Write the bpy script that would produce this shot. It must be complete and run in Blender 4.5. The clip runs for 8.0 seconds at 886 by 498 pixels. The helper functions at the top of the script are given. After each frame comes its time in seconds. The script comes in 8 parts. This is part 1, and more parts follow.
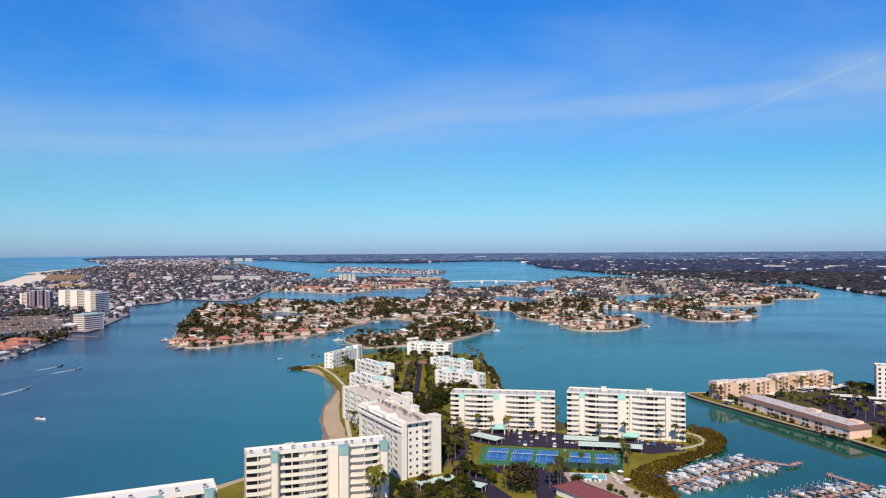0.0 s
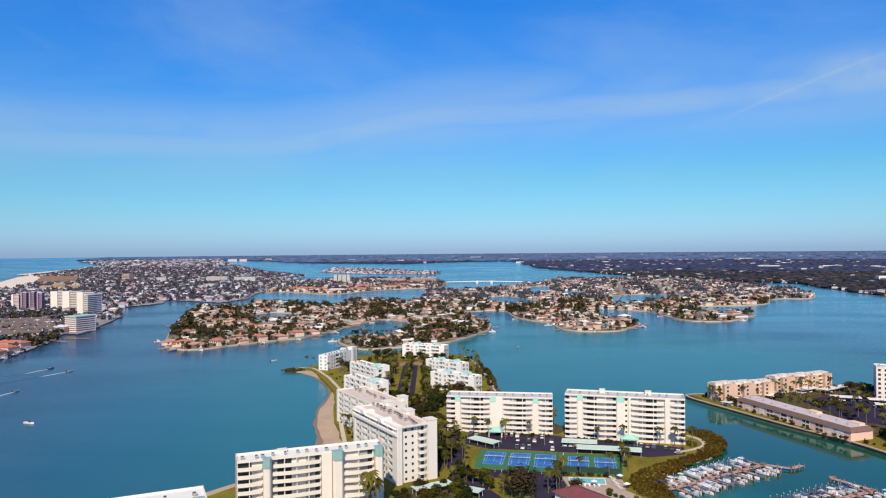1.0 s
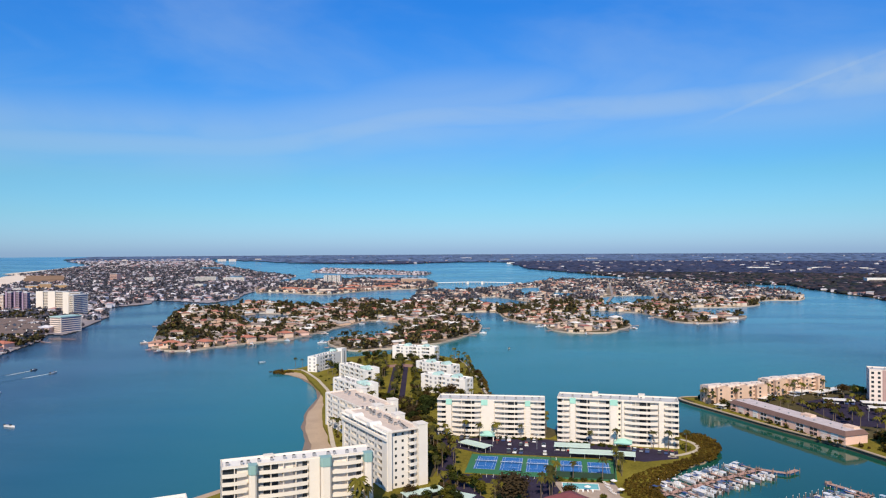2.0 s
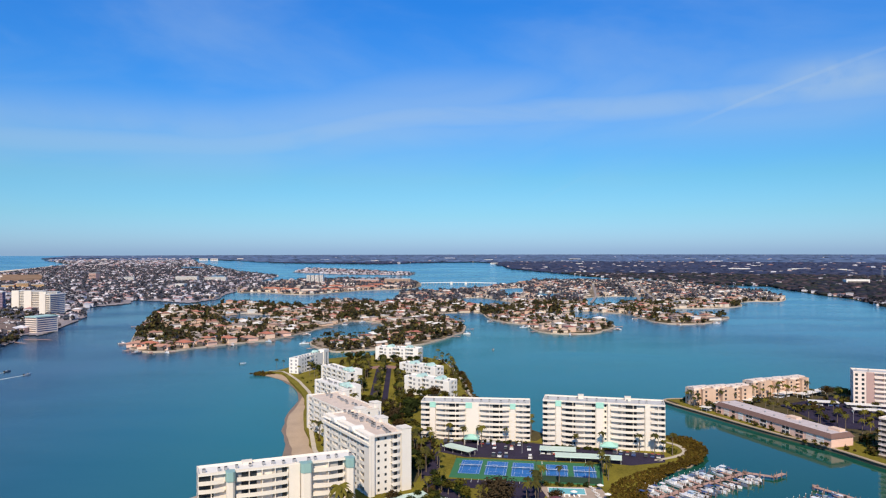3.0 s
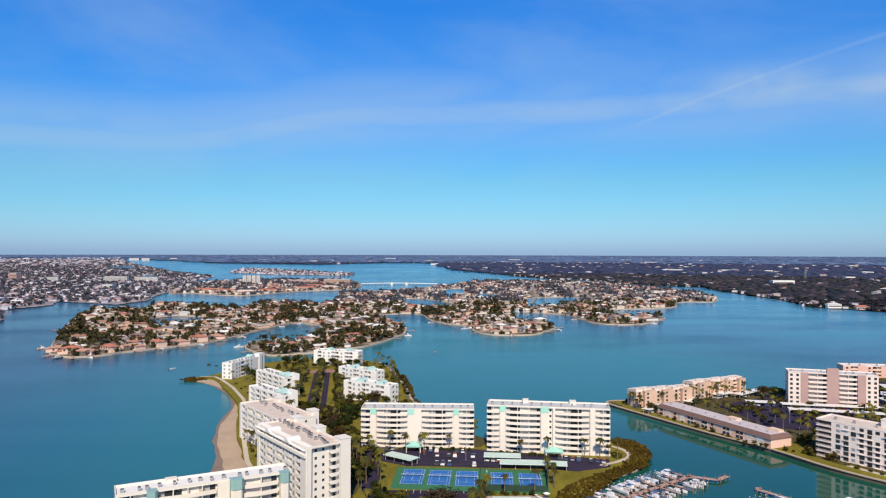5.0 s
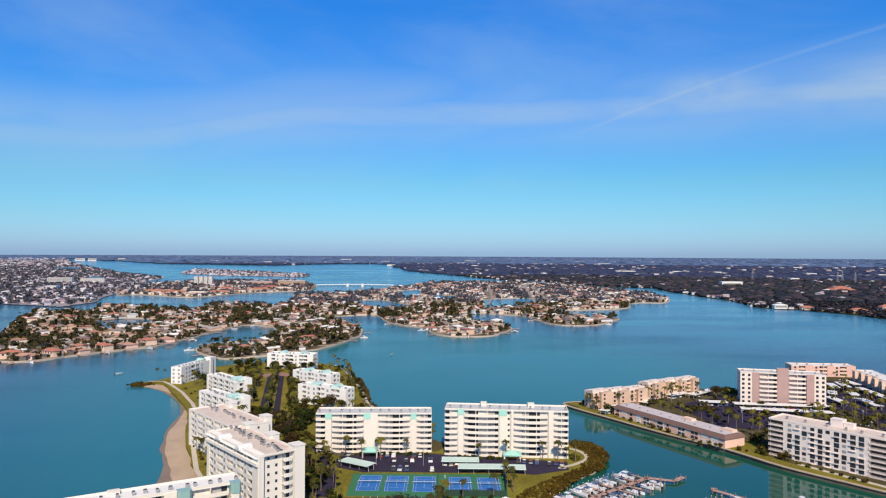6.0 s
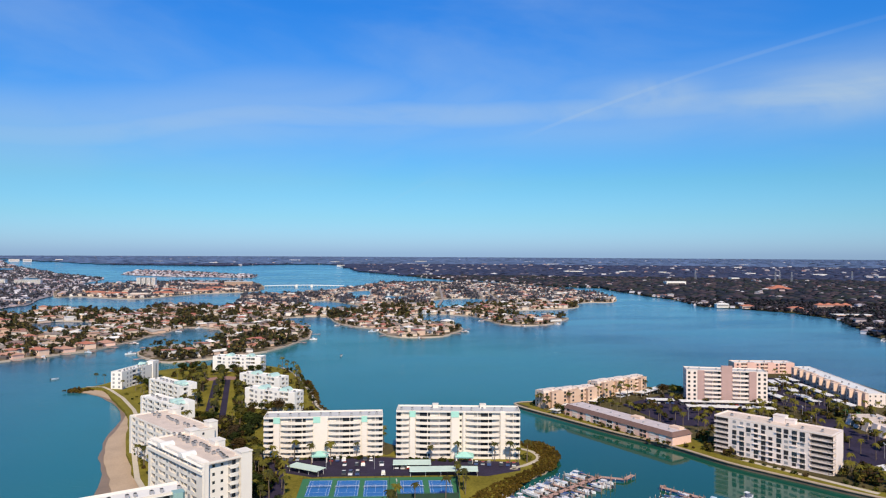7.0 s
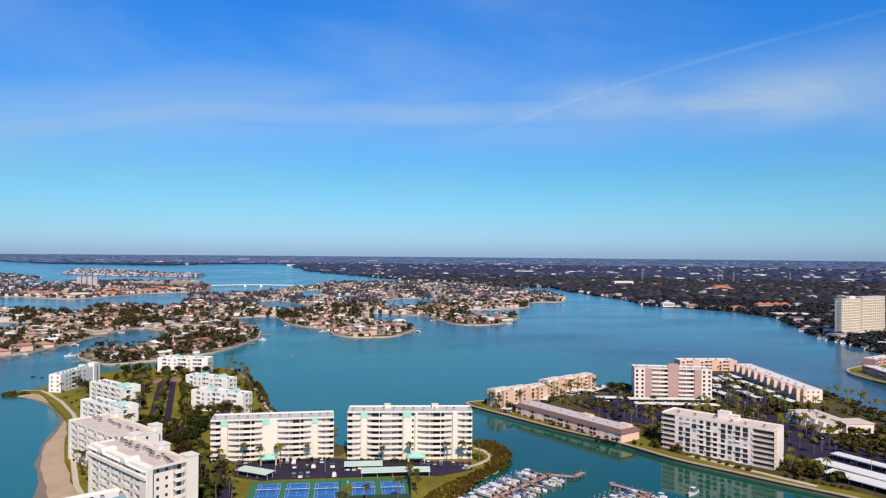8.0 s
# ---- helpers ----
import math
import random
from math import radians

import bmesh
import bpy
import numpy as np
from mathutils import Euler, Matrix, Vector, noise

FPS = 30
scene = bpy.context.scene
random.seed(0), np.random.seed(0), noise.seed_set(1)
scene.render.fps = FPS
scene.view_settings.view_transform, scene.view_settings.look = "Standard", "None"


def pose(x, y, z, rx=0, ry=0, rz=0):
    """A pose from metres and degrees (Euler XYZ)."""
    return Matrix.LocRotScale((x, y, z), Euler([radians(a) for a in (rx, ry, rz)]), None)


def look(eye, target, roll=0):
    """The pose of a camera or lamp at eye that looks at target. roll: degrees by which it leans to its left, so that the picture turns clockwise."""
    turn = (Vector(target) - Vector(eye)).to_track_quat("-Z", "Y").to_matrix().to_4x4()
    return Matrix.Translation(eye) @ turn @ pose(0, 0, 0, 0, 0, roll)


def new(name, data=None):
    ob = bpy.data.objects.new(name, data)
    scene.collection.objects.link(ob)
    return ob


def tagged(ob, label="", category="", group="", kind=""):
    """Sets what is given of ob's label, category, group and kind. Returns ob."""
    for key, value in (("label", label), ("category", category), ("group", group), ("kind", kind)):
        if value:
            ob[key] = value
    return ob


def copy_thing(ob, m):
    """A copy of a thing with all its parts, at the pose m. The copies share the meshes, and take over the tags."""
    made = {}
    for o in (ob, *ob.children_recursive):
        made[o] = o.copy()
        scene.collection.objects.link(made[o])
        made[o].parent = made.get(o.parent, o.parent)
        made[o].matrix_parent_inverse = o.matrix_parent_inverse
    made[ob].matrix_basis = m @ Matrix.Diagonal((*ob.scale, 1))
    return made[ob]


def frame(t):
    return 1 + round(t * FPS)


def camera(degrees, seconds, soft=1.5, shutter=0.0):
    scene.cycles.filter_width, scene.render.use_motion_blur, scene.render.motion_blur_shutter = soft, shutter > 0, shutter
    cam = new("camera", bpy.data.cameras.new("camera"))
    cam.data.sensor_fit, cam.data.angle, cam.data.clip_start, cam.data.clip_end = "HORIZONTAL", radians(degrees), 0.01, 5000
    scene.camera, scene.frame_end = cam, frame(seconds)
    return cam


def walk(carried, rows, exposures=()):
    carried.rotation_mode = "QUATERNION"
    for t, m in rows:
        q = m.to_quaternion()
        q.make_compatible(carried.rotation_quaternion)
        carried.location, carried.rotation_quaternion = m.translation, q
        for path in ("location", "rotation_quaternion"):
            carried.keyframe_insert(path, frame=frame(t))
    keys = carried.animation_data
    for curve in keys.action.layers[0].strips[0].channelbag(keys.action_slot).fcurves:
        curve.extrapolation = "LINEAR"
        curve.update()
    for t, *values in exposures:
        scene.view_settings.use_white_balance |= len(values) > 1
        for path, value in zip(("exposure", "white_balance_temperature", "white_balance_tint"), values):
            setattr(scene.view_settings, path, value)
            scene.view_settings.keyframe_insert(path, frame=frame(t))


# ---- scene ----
cam = camera(64.6, 8.0, soft=1.2)
PATH = [
    (0, (0.552, -15.043, 103.428), (0.571, -13.043, 103.431), -0.4),
    (0.5, (0.413, -11.979, 103.423), (0.438, -9.979, 103.426), -0.5),
    (1, (0.294, -8.88, 103.411), (0.327, -6.88, 103.415), -0.5),
    (2.5, (-0.116, 0.754, 103.433), (-0.036, 2.752, 103.439), -0.2),
    (3, (-0.23, 4.024, 103.443), (-0.123, 6.022, 103.449), -0.1),
    (3.5, (-0.33, 7.331, 103.456), (-0.182, 9.326, 103.462), -0.0),
    (4, (-0.376, 10.63, 103.476), (-0.185, 12.621, 103.482), 0.1),
    (5.5, (-0.225, 20.175, 103.599), (0.106, 22.148, 103.608), 0.2),
    (6, (-0.189, 22.921, 103.633), (0.21, 24.881, 103.644), 0.3),
    (6.5, (-0.15, 25.105, 103.636), (0.318, 27.05, 103.648), 0.3),
    (7, (-0.063, 26.644, 103.583), (0.474, 28.571, 103.596), 0.3),
    (7.5, (-0.022, 27.672, 103.494), (0.593, 29.575, 103.507), 0.4),
    (8, (-0.049, 28.438, 103.386), (0.619, 30.323, 103.399), 0.5),
]
walk(cam, [(t, look(eye, target, roll)) for t, eye, target, roll in PATH])

# ---- world, sun, exposure ----
SUN_AZ, SUN_EL = -7.0, 42.0        # degrees east of due -y, and up
scene.view_settings.exposure = 0.0
world = bpy.data.worlds.new("sky")
scene.world = world
world.use_nodes = True
wn, wl = world.node_tree.nodes, world.node_tree.links
wn.clear()


def wnode(kind, **kw):
    n = wn.new(kind)
    for k, v in kw.items():
        n.inputs[k].default_value = v
    return n


sky = wn.new("ShaderNodeTexSky")
sky.sky_type = "NISHITA"
sky.sun_disc = False
sky.sun_elevation = radians(SUN_EL)
sky.sun_rotation = radians(180 - SUN_AZ)
sky.altitude, sky.air_density, sky.dust_density, sky.ozone_density = 0, 1.0, 0.6, 3.0
SKY_STRENGTH = 0.092
bg = wnode("ShaderNodeBackground", Strength=SKY_STRENGTH)
out = wn.new("ShaderNodeOutputWorld")
coord = wn.new("ShaderNodeTexCoord")
sep = wn.new("ShaderNodeSeparateXYZ")
wl.new(coord.outputs["Generated"], sep.inputs[0])
# deep polarised blue above, paler and greener to the horizon
ramp = wn.new("ShaderNodeValToRGB")
wl.new(sep.outputs["Z"], ramp.inputs[0])
el = ramp.color_ramp.elements
el[0].position, el[0].color = 0.0, (0.69, 1.03, 1.80, 1)
el[1].position, el[1].color = 0.40, (0.13, 0.93, 1.92, 1)
e = el.new(0.10); e.color = (0.46, 0.97, 1.25, 1)
e = el.new(0.05); e.color = (0.55, 0.99, 1.38, 1)
e = el.new(0.18); e.color = (0.31, 0.91, 1.53, 1)
e = el.new(0.62); e.color = (0.22, 0.64, 1.12, 1)
e = el.new(1.0); e.color = (0.22, 0.56, 0.92, 1)
tint = wn.new("ShaderNodeMixRGB"); tint.blend_type = "MULTIPLY"; tint.inputs[0].default_value = 1
wl.new(sky.outputs[0], tint.inputs[1]); wl.new(ramp.outputs[0], tint.inputs[2])


def math_node(op, a, b=None, c=None):
    n = wn.new("ShaderNodeMath"); n.operation = op
    for i, v in enumerate((a, b, c)):
        if v is None:
            continue
        if isinstance(v, (int, float)):
            n.inputs[i].default_value = v
        else:
            wl.new(v, n.inputs[i])
    return n.outputs[0]


# thin cirrus over the bearing and height of the sky
def cirrus(scale, rot, nscale, detail, lo, hi, dist, off=(0, 0, 0)):
    m = wn.new("ShaderNodeMapping")
    m.inputs["Rotation"].default_value = (0, radians(rot), 0)
    m.inputs["Scale"].default_value = scale
    m.inputs["Location"].default_value = off
    wl.new(coord.outputs["Generated"], m.inputs[0])
    n = wnode("ShaderNodeTexNoise", Scale=nscale, Detail=detail, Roughness=0.55, Distortion=dist)
    wl.new(m.outputs[0], n.inputs["Vector"])
    r = wnode("ShaderNodeMapRange")
    r.inputs["From Min"].default_value, r.inputs["From Max"].default_value = lo, hi
    r.interpolation_type = "SMOOTHERSTEP"
    wl.new(n.outputs[0], r.inputs["Value"])
    return r.outputs[0]


def band(z0, slope, bend, half, soft):
    """A soft streak across the sky whose height follows the bearing."""
    x = sep.outputs["X"]
    line = math_node("ADD", math_node("ADD", z0, math_node("MULTIPLY", x, slope)), math_node("MULTIPLY", math_node("MULTIPLY", x, x), bend))
    d = math_node("ABSOLUTE", math_node("SUBTRACT", sep.outputs["Z"], line))
    r = wnode("ShaderNodeMapRange")
    r.inputs["From Min"].default_value, r.inputs["From Max"].default_value = half + soft, half
    r.inputs["To Min"].default_value, r.inputs["To Max"].default_value = 0, 1
    r.interpolation_type = "SMOOTHERSTEP"
    wl.new(d, r.inputs["Value"])
    return r.outputs[0]


def ramp_node(value, f0, f1, t0, t1):
    r = wnode("ShaderNodeMapRange")
    r.inputs["From Min"].default_value, r.inputs["From Max"].default_value = f0, f1
    r.inputs["To Min"].default_value, r.inputs["To Max"].default_value = t0, t1
    r.interpolation_type = "SMOOTHERSTEP"
    wl.new(value, r.inputs["Value"])
    return r.outputs[0]


def ribbon(line, half, soft):
    """A soft streak about a line of heights."""
    d = math_node("ABSOLUTE", math_node("SUBTRACT", sep.outputs["Z"], line))
    return ramp_node(d, half, half + soft, 1.0, 0.0)


def puff(x, z, rx, rz):
    """A soft knot of cloud at a bearing and height."""
    a = math_node("DIVIDE", math_node("SUBTRACT", sep.outputs["X"], x), rx)
    b = math_node("DIVIDE", math_node("SUBTRACT", sep.outputs["Z"], z), rz)
    return ramp_node(math_node("SQRT", math_node("ADD", math_node("MULTIPLY", a, a), math_node("MULTIPLY", b, b))), 0.0, 1.0, 1.0, 0.0)


# the main streak lies low in the west, climbs past the middle and runs level to the east
step_line = math_node("ADD", ramp_node(sep.outputs["X"], -0.30, 0.08, 0.143, 0.190), math_node("MULTIPLY", sep.outputs["X"], 0.014))
torn = cirrus((1.0, 1.0, 4.0), 5, 3.4, 10, 0.02, 0.62, 0.9, (3, 1, 0))
streak = math_node("MULTIPLY", math_node("MULTIPLY", ribbon(step_line, 0.0, 0.036), torn), 0.47)
glow_band = math_node("MULTIPLY", ribbon(step_line, 0.01, 0.085), math_node("MULTIPLY", cirrus((1.0, 1.0, 3.0), 4, 2.2, 9, 0.10, 0.66, 0.6, (9, 4, 0)), 0.36))
veil = math_node("MULTIPLY", cirrus((1.0, 1.0, 3.2), 8, 1.5, 9, 0.42, 0.80, 0.5), 0.24)
wisp = math_node("MULTIPLY", math_node("MULTIPLY", band(0.086, -0.34, 0.0, 0.002, 0.03), cirrus((1.0, 1.0, 1.6), 20, 4.0, 9, 0.40, 0.75, 0.8, (2, 5, 3))), 0.20)
knot = math_node("MULTIPLY", math_node("MAXIMUM", puff(0.69, 0.200, 0.13, 0.055), math_node("MULTIPLY", puff(0.52, 0.215, 0.09, 0.03), 0.7)), math_node("MULTIPLY", cirrus((1.0, 1.0, 1.4), 25, 6.0, 10, 0.25, 0.70, 1.2, (5, 2, 1)), 0.40))
trail = math_node("MULTIPLY", math_node("MULTIPLY", band(-0.048, 0.691, -0.327, 0.0006, 0.0035), cirrus((1.0, 1.0, 1.0), 0, 5.0, 5, 0.30, 0.68, 0.3, (7, 2, 0))), 0.11)
cover = math_node("ADD", math_node("MAXIMUM", math_node("MAXIMUM", veil, glow_band), math_node("MAXIMUM", streak, wisp)), math_node("ADD", knot, trail))
fade = wnode("ShaderNodeMapRange")
fade.inputs["From Min"].default_value, fade.inputs["From Max"].default_value = 0.04, 0.17
wl.new(sep.outputs["Z"], fade.inputs["Value"])
cover = math_node("MULTIPLY", cover, fade.outputs[0])
mixc = wn.new("ShaderNodeMixRGB")
mixc.inputs[2].default_value = (5.2, 6.6, 7.8, 1)
wl.new(cover, mixc.inputs[0]); wl.new(tint.outputs[0], mixc.inputs[1])
wl.new(mixc.outputs[0], bg.inputs[0]); wl.new(bg.outputs[0], out.inputs[0])

sun = new("sun", bpy.data.lights.new("sun", "SUN"))
sun.data.energy, sun.data.angle, sun.data.color = 5.0, radians(0.53), (1.0, 0.855, 0.67)
az, elv = radians(SUN_AZ), radians(SUN_EL)
sun_from = Vector((math.sin(az) * math.cos(elv), -math.cos(az) * math.cos(elv), math.sin(elv)))
sun.matrix_world = look(sun_from * 900, (0, 0, 0))


# ---- materials ----
def material(name, colour, rough=0.7, vary=0.12, scale=0.6, fine=6.0, bump=0.0, metal=0.0, palette=None, per="", spec=0.5):
    """A surface with a coarse and a fine variation; palette: colours picked by chance per object or per loose piece."""
    m = bpy.data.materials.new(name)
    m.use_nodes = True
    n, l = m.node_tree.nodes, m.node_tree.links
    p = n["Principled BSDF"]
    p.inputs["Roughness"].default_value = rough
    p.inputs["Metallic"].default_value = metal
    p.inputs["Specular IOR Level"].default_value = spec
    tc = n.new("ShaderNodeNewGeometry") if per == "island" else n.new("ShaderNodeTexCoord")
    vec = tc.outputs["Position"] if per == "island" else tc.outputs["Object"]
    a = n.new("ShaderNodeTexNoise"); a.inputs["Scale"].default_value = scale; a.inputs["Detail"].default_value = 4
    b = n.new("ShaderNodeTexNoise"); b.inputs["Scale"].default_value = fine; b.inputs["Detail"].default_value = 3
    l.new(vec, a.inputs["Vector"]); l.new(vec, b.inputs["Vector"])
    add = n.new("ShaderNodeMath"); add.operation = "ADD"
    l.new(a.outputs[0], add.inputs[0]); l.new(b.outputs[0], add.inputs[1])
    rng = n.new("ShaderNodeMapRange")
    rng.inputs["From Min"].default_value, rng.inputs["From Max"].default_value = 0.6, 1.4
    rng.inputs["To Min"].default_value, rng.inputs["To Max"].default_value = 1 - vary, 1 + vary
    l.new(add.outputs[0], rng.inputs["Value"])
    mul = n.new("ShaderNodeMixRGB"); mul.blend_type = "MULTIPLY"; mul.inputs[0].default_value = 1
    l.new(rng.outputs[0], mul.inputs[2])
    if palette:
        ramp = n.new("ShaderNodeValToRGB"); ramp.color_ramp.interpolation = "CONSTANT"
        if per == "island":
            l.new(tc.outputs["Random Per Island"], ramp.inputs[0])
        else:
            info = n.new("ShaderNodeObjectInfo")
            l.new(info.outputs["Random"], ramp.inputs[0])
        els = ramp.color_ramp.elements
        while len(els) < len(palette):
            els.new(0.5)
        for i, c in enumerate(palette):
            els[i].position = i / len(palette)
        for i, c in enumerate(palette):
            els[i].color = (*c, 1)
        l.new(ramp.outputs[0], mul.inputs[1])
    else:
        mul.inputs[1].default_value = (*colour, 1)
    l.new(mul.outputs[0], p.inputs["Base Color"])
    if bump:
        bp = n.new("ShaderNodeBump"); bp.inputs["Strength"].default_value = bump; bp.inputs["Distance"].default_value = 0.05
        l.new(b.outputs[0], bp.inputs["Height"]); l.new(bp.outputs[0], p.inputs["Normal"])
    return m


M = {}
M["stucco"] = material("cream_stucco", (0.76, 0.69, 0.60), 0.85, 0.06, 0.15, 3, 0.05)
M["cream"] = material("warm_cream_stucco", (0.78, 0.67, 0.52), 0.85, 0.06, 0.15, 3, 0.05)
M["warmwhite"] = material("warm_white_stucco", (0.77, 0.72, 0.65), 0.85, 0.06, 0.15, 3, 0.05)
M["greywhite"] = material("greyish_white_stucco", (0.80, 0.70, 0.645), 0.85, 0.08, 0.15, 3, 0.05)
# brownish dark base colour stands in for the shade inside openings
M["opening"] = material("shaded_opening", (0.13, 0.11, 0.10), 0.6, 0.3, 0.2, 2)
M["white"] = material("white_paint", (0.80, 0.77, 0.72), 0.75, 0.06, 0.15, 3, 0.05)
M["mint"] = material("mint_metal", (0.36, 0.66, 0.55), 0.5, 0.08, 0.3, 4)
M["teal"] = material("muted_teal_metal", (0.26, 0.42, 0.40), 0.5, 0.08, 0.3, 4)
M["aqua"] = material("pale_aqua_roof", (0.42, 0.60, 0.56), 0.5, 0.08, 0.3, 4)
# near-black for window glass and for shade painted into recesses
M["deepshade"] = material("dark_window_and_recess_shade", (0.028, 0.026, 0.030), 0.4, 0.3, 0.3, 2)
M["pinkgravel"] = material("pinkish_gravel_roof", (0.54, 0.47, 0.47), 0.95, 0.2, 0.3, 5, 0.2)
M["glass"] = material("dark_glass", (0.03, 0.04, 0.05), 0.12, 0.3, 0.3, 2)
M["paleglass"] = material("blind_behind_glass", (0.30, 0.30, 0.31), 0.35, 0.3, 0.4, 3)
M["curtain"] = material("drawn_curtain", (0.42, 0.40, 0.37), 0.8, 0.15, 0.5, 4)
M["gravel"] = material("roof_membrane", (0.52, 0.52, 0.52), 0.9, 0.14, 0.25, 5, 0.1)
M["tanroof"] = material("tan_gravel_roof", (0.64, 0.53, 0.45), 0.95, 0.2, 0.3, 5, 0.2)
M["metal"] = material("grey_metal", (0.38, 0.38, 0.39), 0.5, 0.15, 1, 8, 0, 0.3)
M["peach"] = material("peach_stucco", (0.76, 0.55, 0.42), 0.85, 0.08, 0.2, 3, 0.05)
M["blush"] = material("blush_stucco", (0.78, 0.66, 0.58), 0.85, 0.08, 0.2, 3, 0.05)
M["beige"] = material("beige_stucco", (0.62, 0.43, 0.31), 0.85, 0.08, 0.2, 3, 0.05)
M["pink"] = material("pink_stucco", (0.70, 0.44, 0.36), 0.85, 0.08, 0.2, 3, 0.05)
M["pinkpale"] = material("pale_pink_stucco", (0.78, 0.52, 0.42), 0.85, 0.08, 0.2, 3, 0.05)
M["mauvepink"] = material("mauve_pink_stucco", (0.44, 0.29, 0.26), 0.85, 0.08, 0.2, 3, 0.05)
M["mauve"] = material("mauve_stucco", (0.46, 0.27, 0.25), 0.85, 0.08, 0.2, 3, 0.05)
M["purple"] = material("purple_grey_shade_stucco", (0.34, 0.25, 0.33), 0.85, 0.08, 0.2, 3, 0.05)
M["shingle"] = material("brown_shingle", (0.17, 0.10, 0.085), 0.9, 0.2, 0.4, 6, 0.2)
M["greybrown"] = material("grey_brown_shingle", (0.155, 0.120, 0.115), 0.9, 0.2, 0.4, 6, 0.2, spec=0.1)
M["terracotta"] = material("terracotta_tile", (0.44, 0.16, 0.10), 0.8, 0.2, 0.5, 6, 0.2)
M["carport"] = material("white_carport_sheet", (0.80, 0.77, 0.72), 0.5, 0.1, 0.3, 5)
M["concrete"] = material("seawall_concrete", (0.44, 0.34, 0.24), 0.9, 0.15, 0.3, 5, 0.2)
M["stainwall"] = material("tide_stained_concrete", (0.13, 0.10, 0.07), 0.9, 0.35, 0.2, 2, 0.2)
M["path"] = material("pale_path", (0.52, 0.45, 0.35), 0.9, 0.12, 0.3, 5)
M["paleroad"] = material("bleached_road", (0.27, 0.24, 0.23), 0.9, 0.15, 0.1, 2, 0.1)
M["asphalt"] = material("asphalt", (0.038, 0.031, 0.056), 0.9, 0.35, 0.08, 1.2, 0.2, spec=0.08)
M["paving"] = material("tan_paving", (0.42, 0.33, 0.26), 0.9, 0.2, 0.3, 3)
M["brickpave"] = material("reddish_brick_paving", (0.30, 0.17, 0.14), 0.9, 0.2, 0.3, 3)
M["paint"] = material("white_line_paint", (0.75, 0.75, 0.75), 0.7, 0.08, 1, 6)
M["sand"] = material("beach_sand", (0.45, 0.33, 0.225), 0.95, 0.18, 0.08, 1.5, 0.3)
M["whitesand"] = material("white_sea_sand", (0.74, 0.63, 0.52), 0.95, 0.12, 0.01, 0.2, 0.1)
M["grass"] = material("lawn", (0.180, 0.152, 0.022), 0.95, 0.45, 0.06, 1.2, 0.4, spec=0.1)
M["wood_ground"] = material("leaf_litter", (0.085, 0.075, 0.032), 0.95, 0.4, 0.05, 0.8, 0.4, spec=0.1)
M["yard"] = material("dark_yard_ground", (0.085, 0.07, 0.03), 0.95, 0.5, 0.06, 0.9, 0.3, spec=0.1)
M["wetsand"] = material("wet_sand", (0.24, 0.17, 0.115), 0.6, 0.2, 0.1, 1.5, 0.1)
M["court"] = material("green_court_paint", (0.034, 0.165, 0.068), 0.8, 0.12, 0.2, 3)
M["courtblue"] = material("blue_court_paint", (0.018, 0.145, 0.43), 0.75, 0.1, 0.2, 3)
M["pier"] = material("weathered_planks", (0.44, 0.27, 0.22), 0.9, 0.2, 0.5, 5, 0.2)
M["piling"] = material("piling_wood", (0.24, 0.16, 0.12), 0.9, 0.25, 1, 6)
M["hull"] = material("white_gelcoat", (1, 1, 1), 0.3, 0.04, 1, 6, palette=[(0.80, 0.79, 0.79), (0.78, 0.74, 0.72), (0.80, 0.79, 0.79), (0.55, 0.62, 0.68), (0.76, 0.70, 0.66), (0.12, 0.14, 0.20)])
M["boatblue"] = material("blue_canvas", (0.04, 0.08, 0.22), 0.8, 0.1, 1, 6)
M["pool"] = material("pool_water", (0.16, 0.50, 0.52), 0.08, 0.1, 0.5, 4, 0.2)
M["bark"] = material("bark", (0.16, 0.12, 0.085), 0.95, 0.3, 1.5, 8, 0.3)
M["leaf"] = material("leaf", (1, 1, 1), 0.8, 0.45, 0.35, 2.5, 0, palette=[(0.028, 0.036, 0.007), (0.058, 0.050, 0.009), (0.085, 0.078, 0.011), (0.050, 0.032, 0.012), (0.034, 0.046, 0.010), (0.022, 0.030, 0.008)], spec=0.05)
M["palm"] = material("palm_frond", (1, 1, 1), 0.7, 0.4, 0.5, 3, 0, palette=[(0.060, 0.054, 0.012), (0.090, 0.082, 0.014), (0.046, 0.046, 0.012), (0.120, 0.105, 0.016)], spec=0.1)
M["mangrove"] = material("mangrove_leaf", (1, 1, 1), 0.8, 0.6, 0.08, 0.8, 0, palette=[(0.088, 0.054, 0.008), (0.064, 0.045, 0.008), (0.112, 0.070, 0.010), (0.074, 0.042, 0.007), (0.096, 0.070, 0.009)], per="island", spec=0.1)
LEAVES = [(0.028, 0.030, 0.016), (0.048, 0.041, 0.017), (0.086, 0.064, 0.020), (0.052, 0.033, 0.019), (0.030, 0.029, 0.017), (0.026, 0.034, 0.020), (0.100, 0.082, 0.024), (0.040, 0.030, 0.018)]
M["leafmix"] = material("mixed_foliage", (1, 1, 1), 0.85, 0.35, 0.4, 2, 0, palette=LEAVES, per="island", spec=0.1)
# the bluish haze of distance is put into these canopy colours
HAZED_DARK = [(0.021, 0.025, 0.038), (0.046, 0.038, 0.050), (0.026, 0.029, 0.042), (0.062, 0.048, 0.056), (0.021, 0.028, 0.030), (0.036, 0.038, 0.036)]
HAZED_BLUE = [(0.078, 0.120, 0.225), (0.088, 0.132, 0.245), (0.083, 0.124, 0.22), (0.10, 0.146, 0.26)]
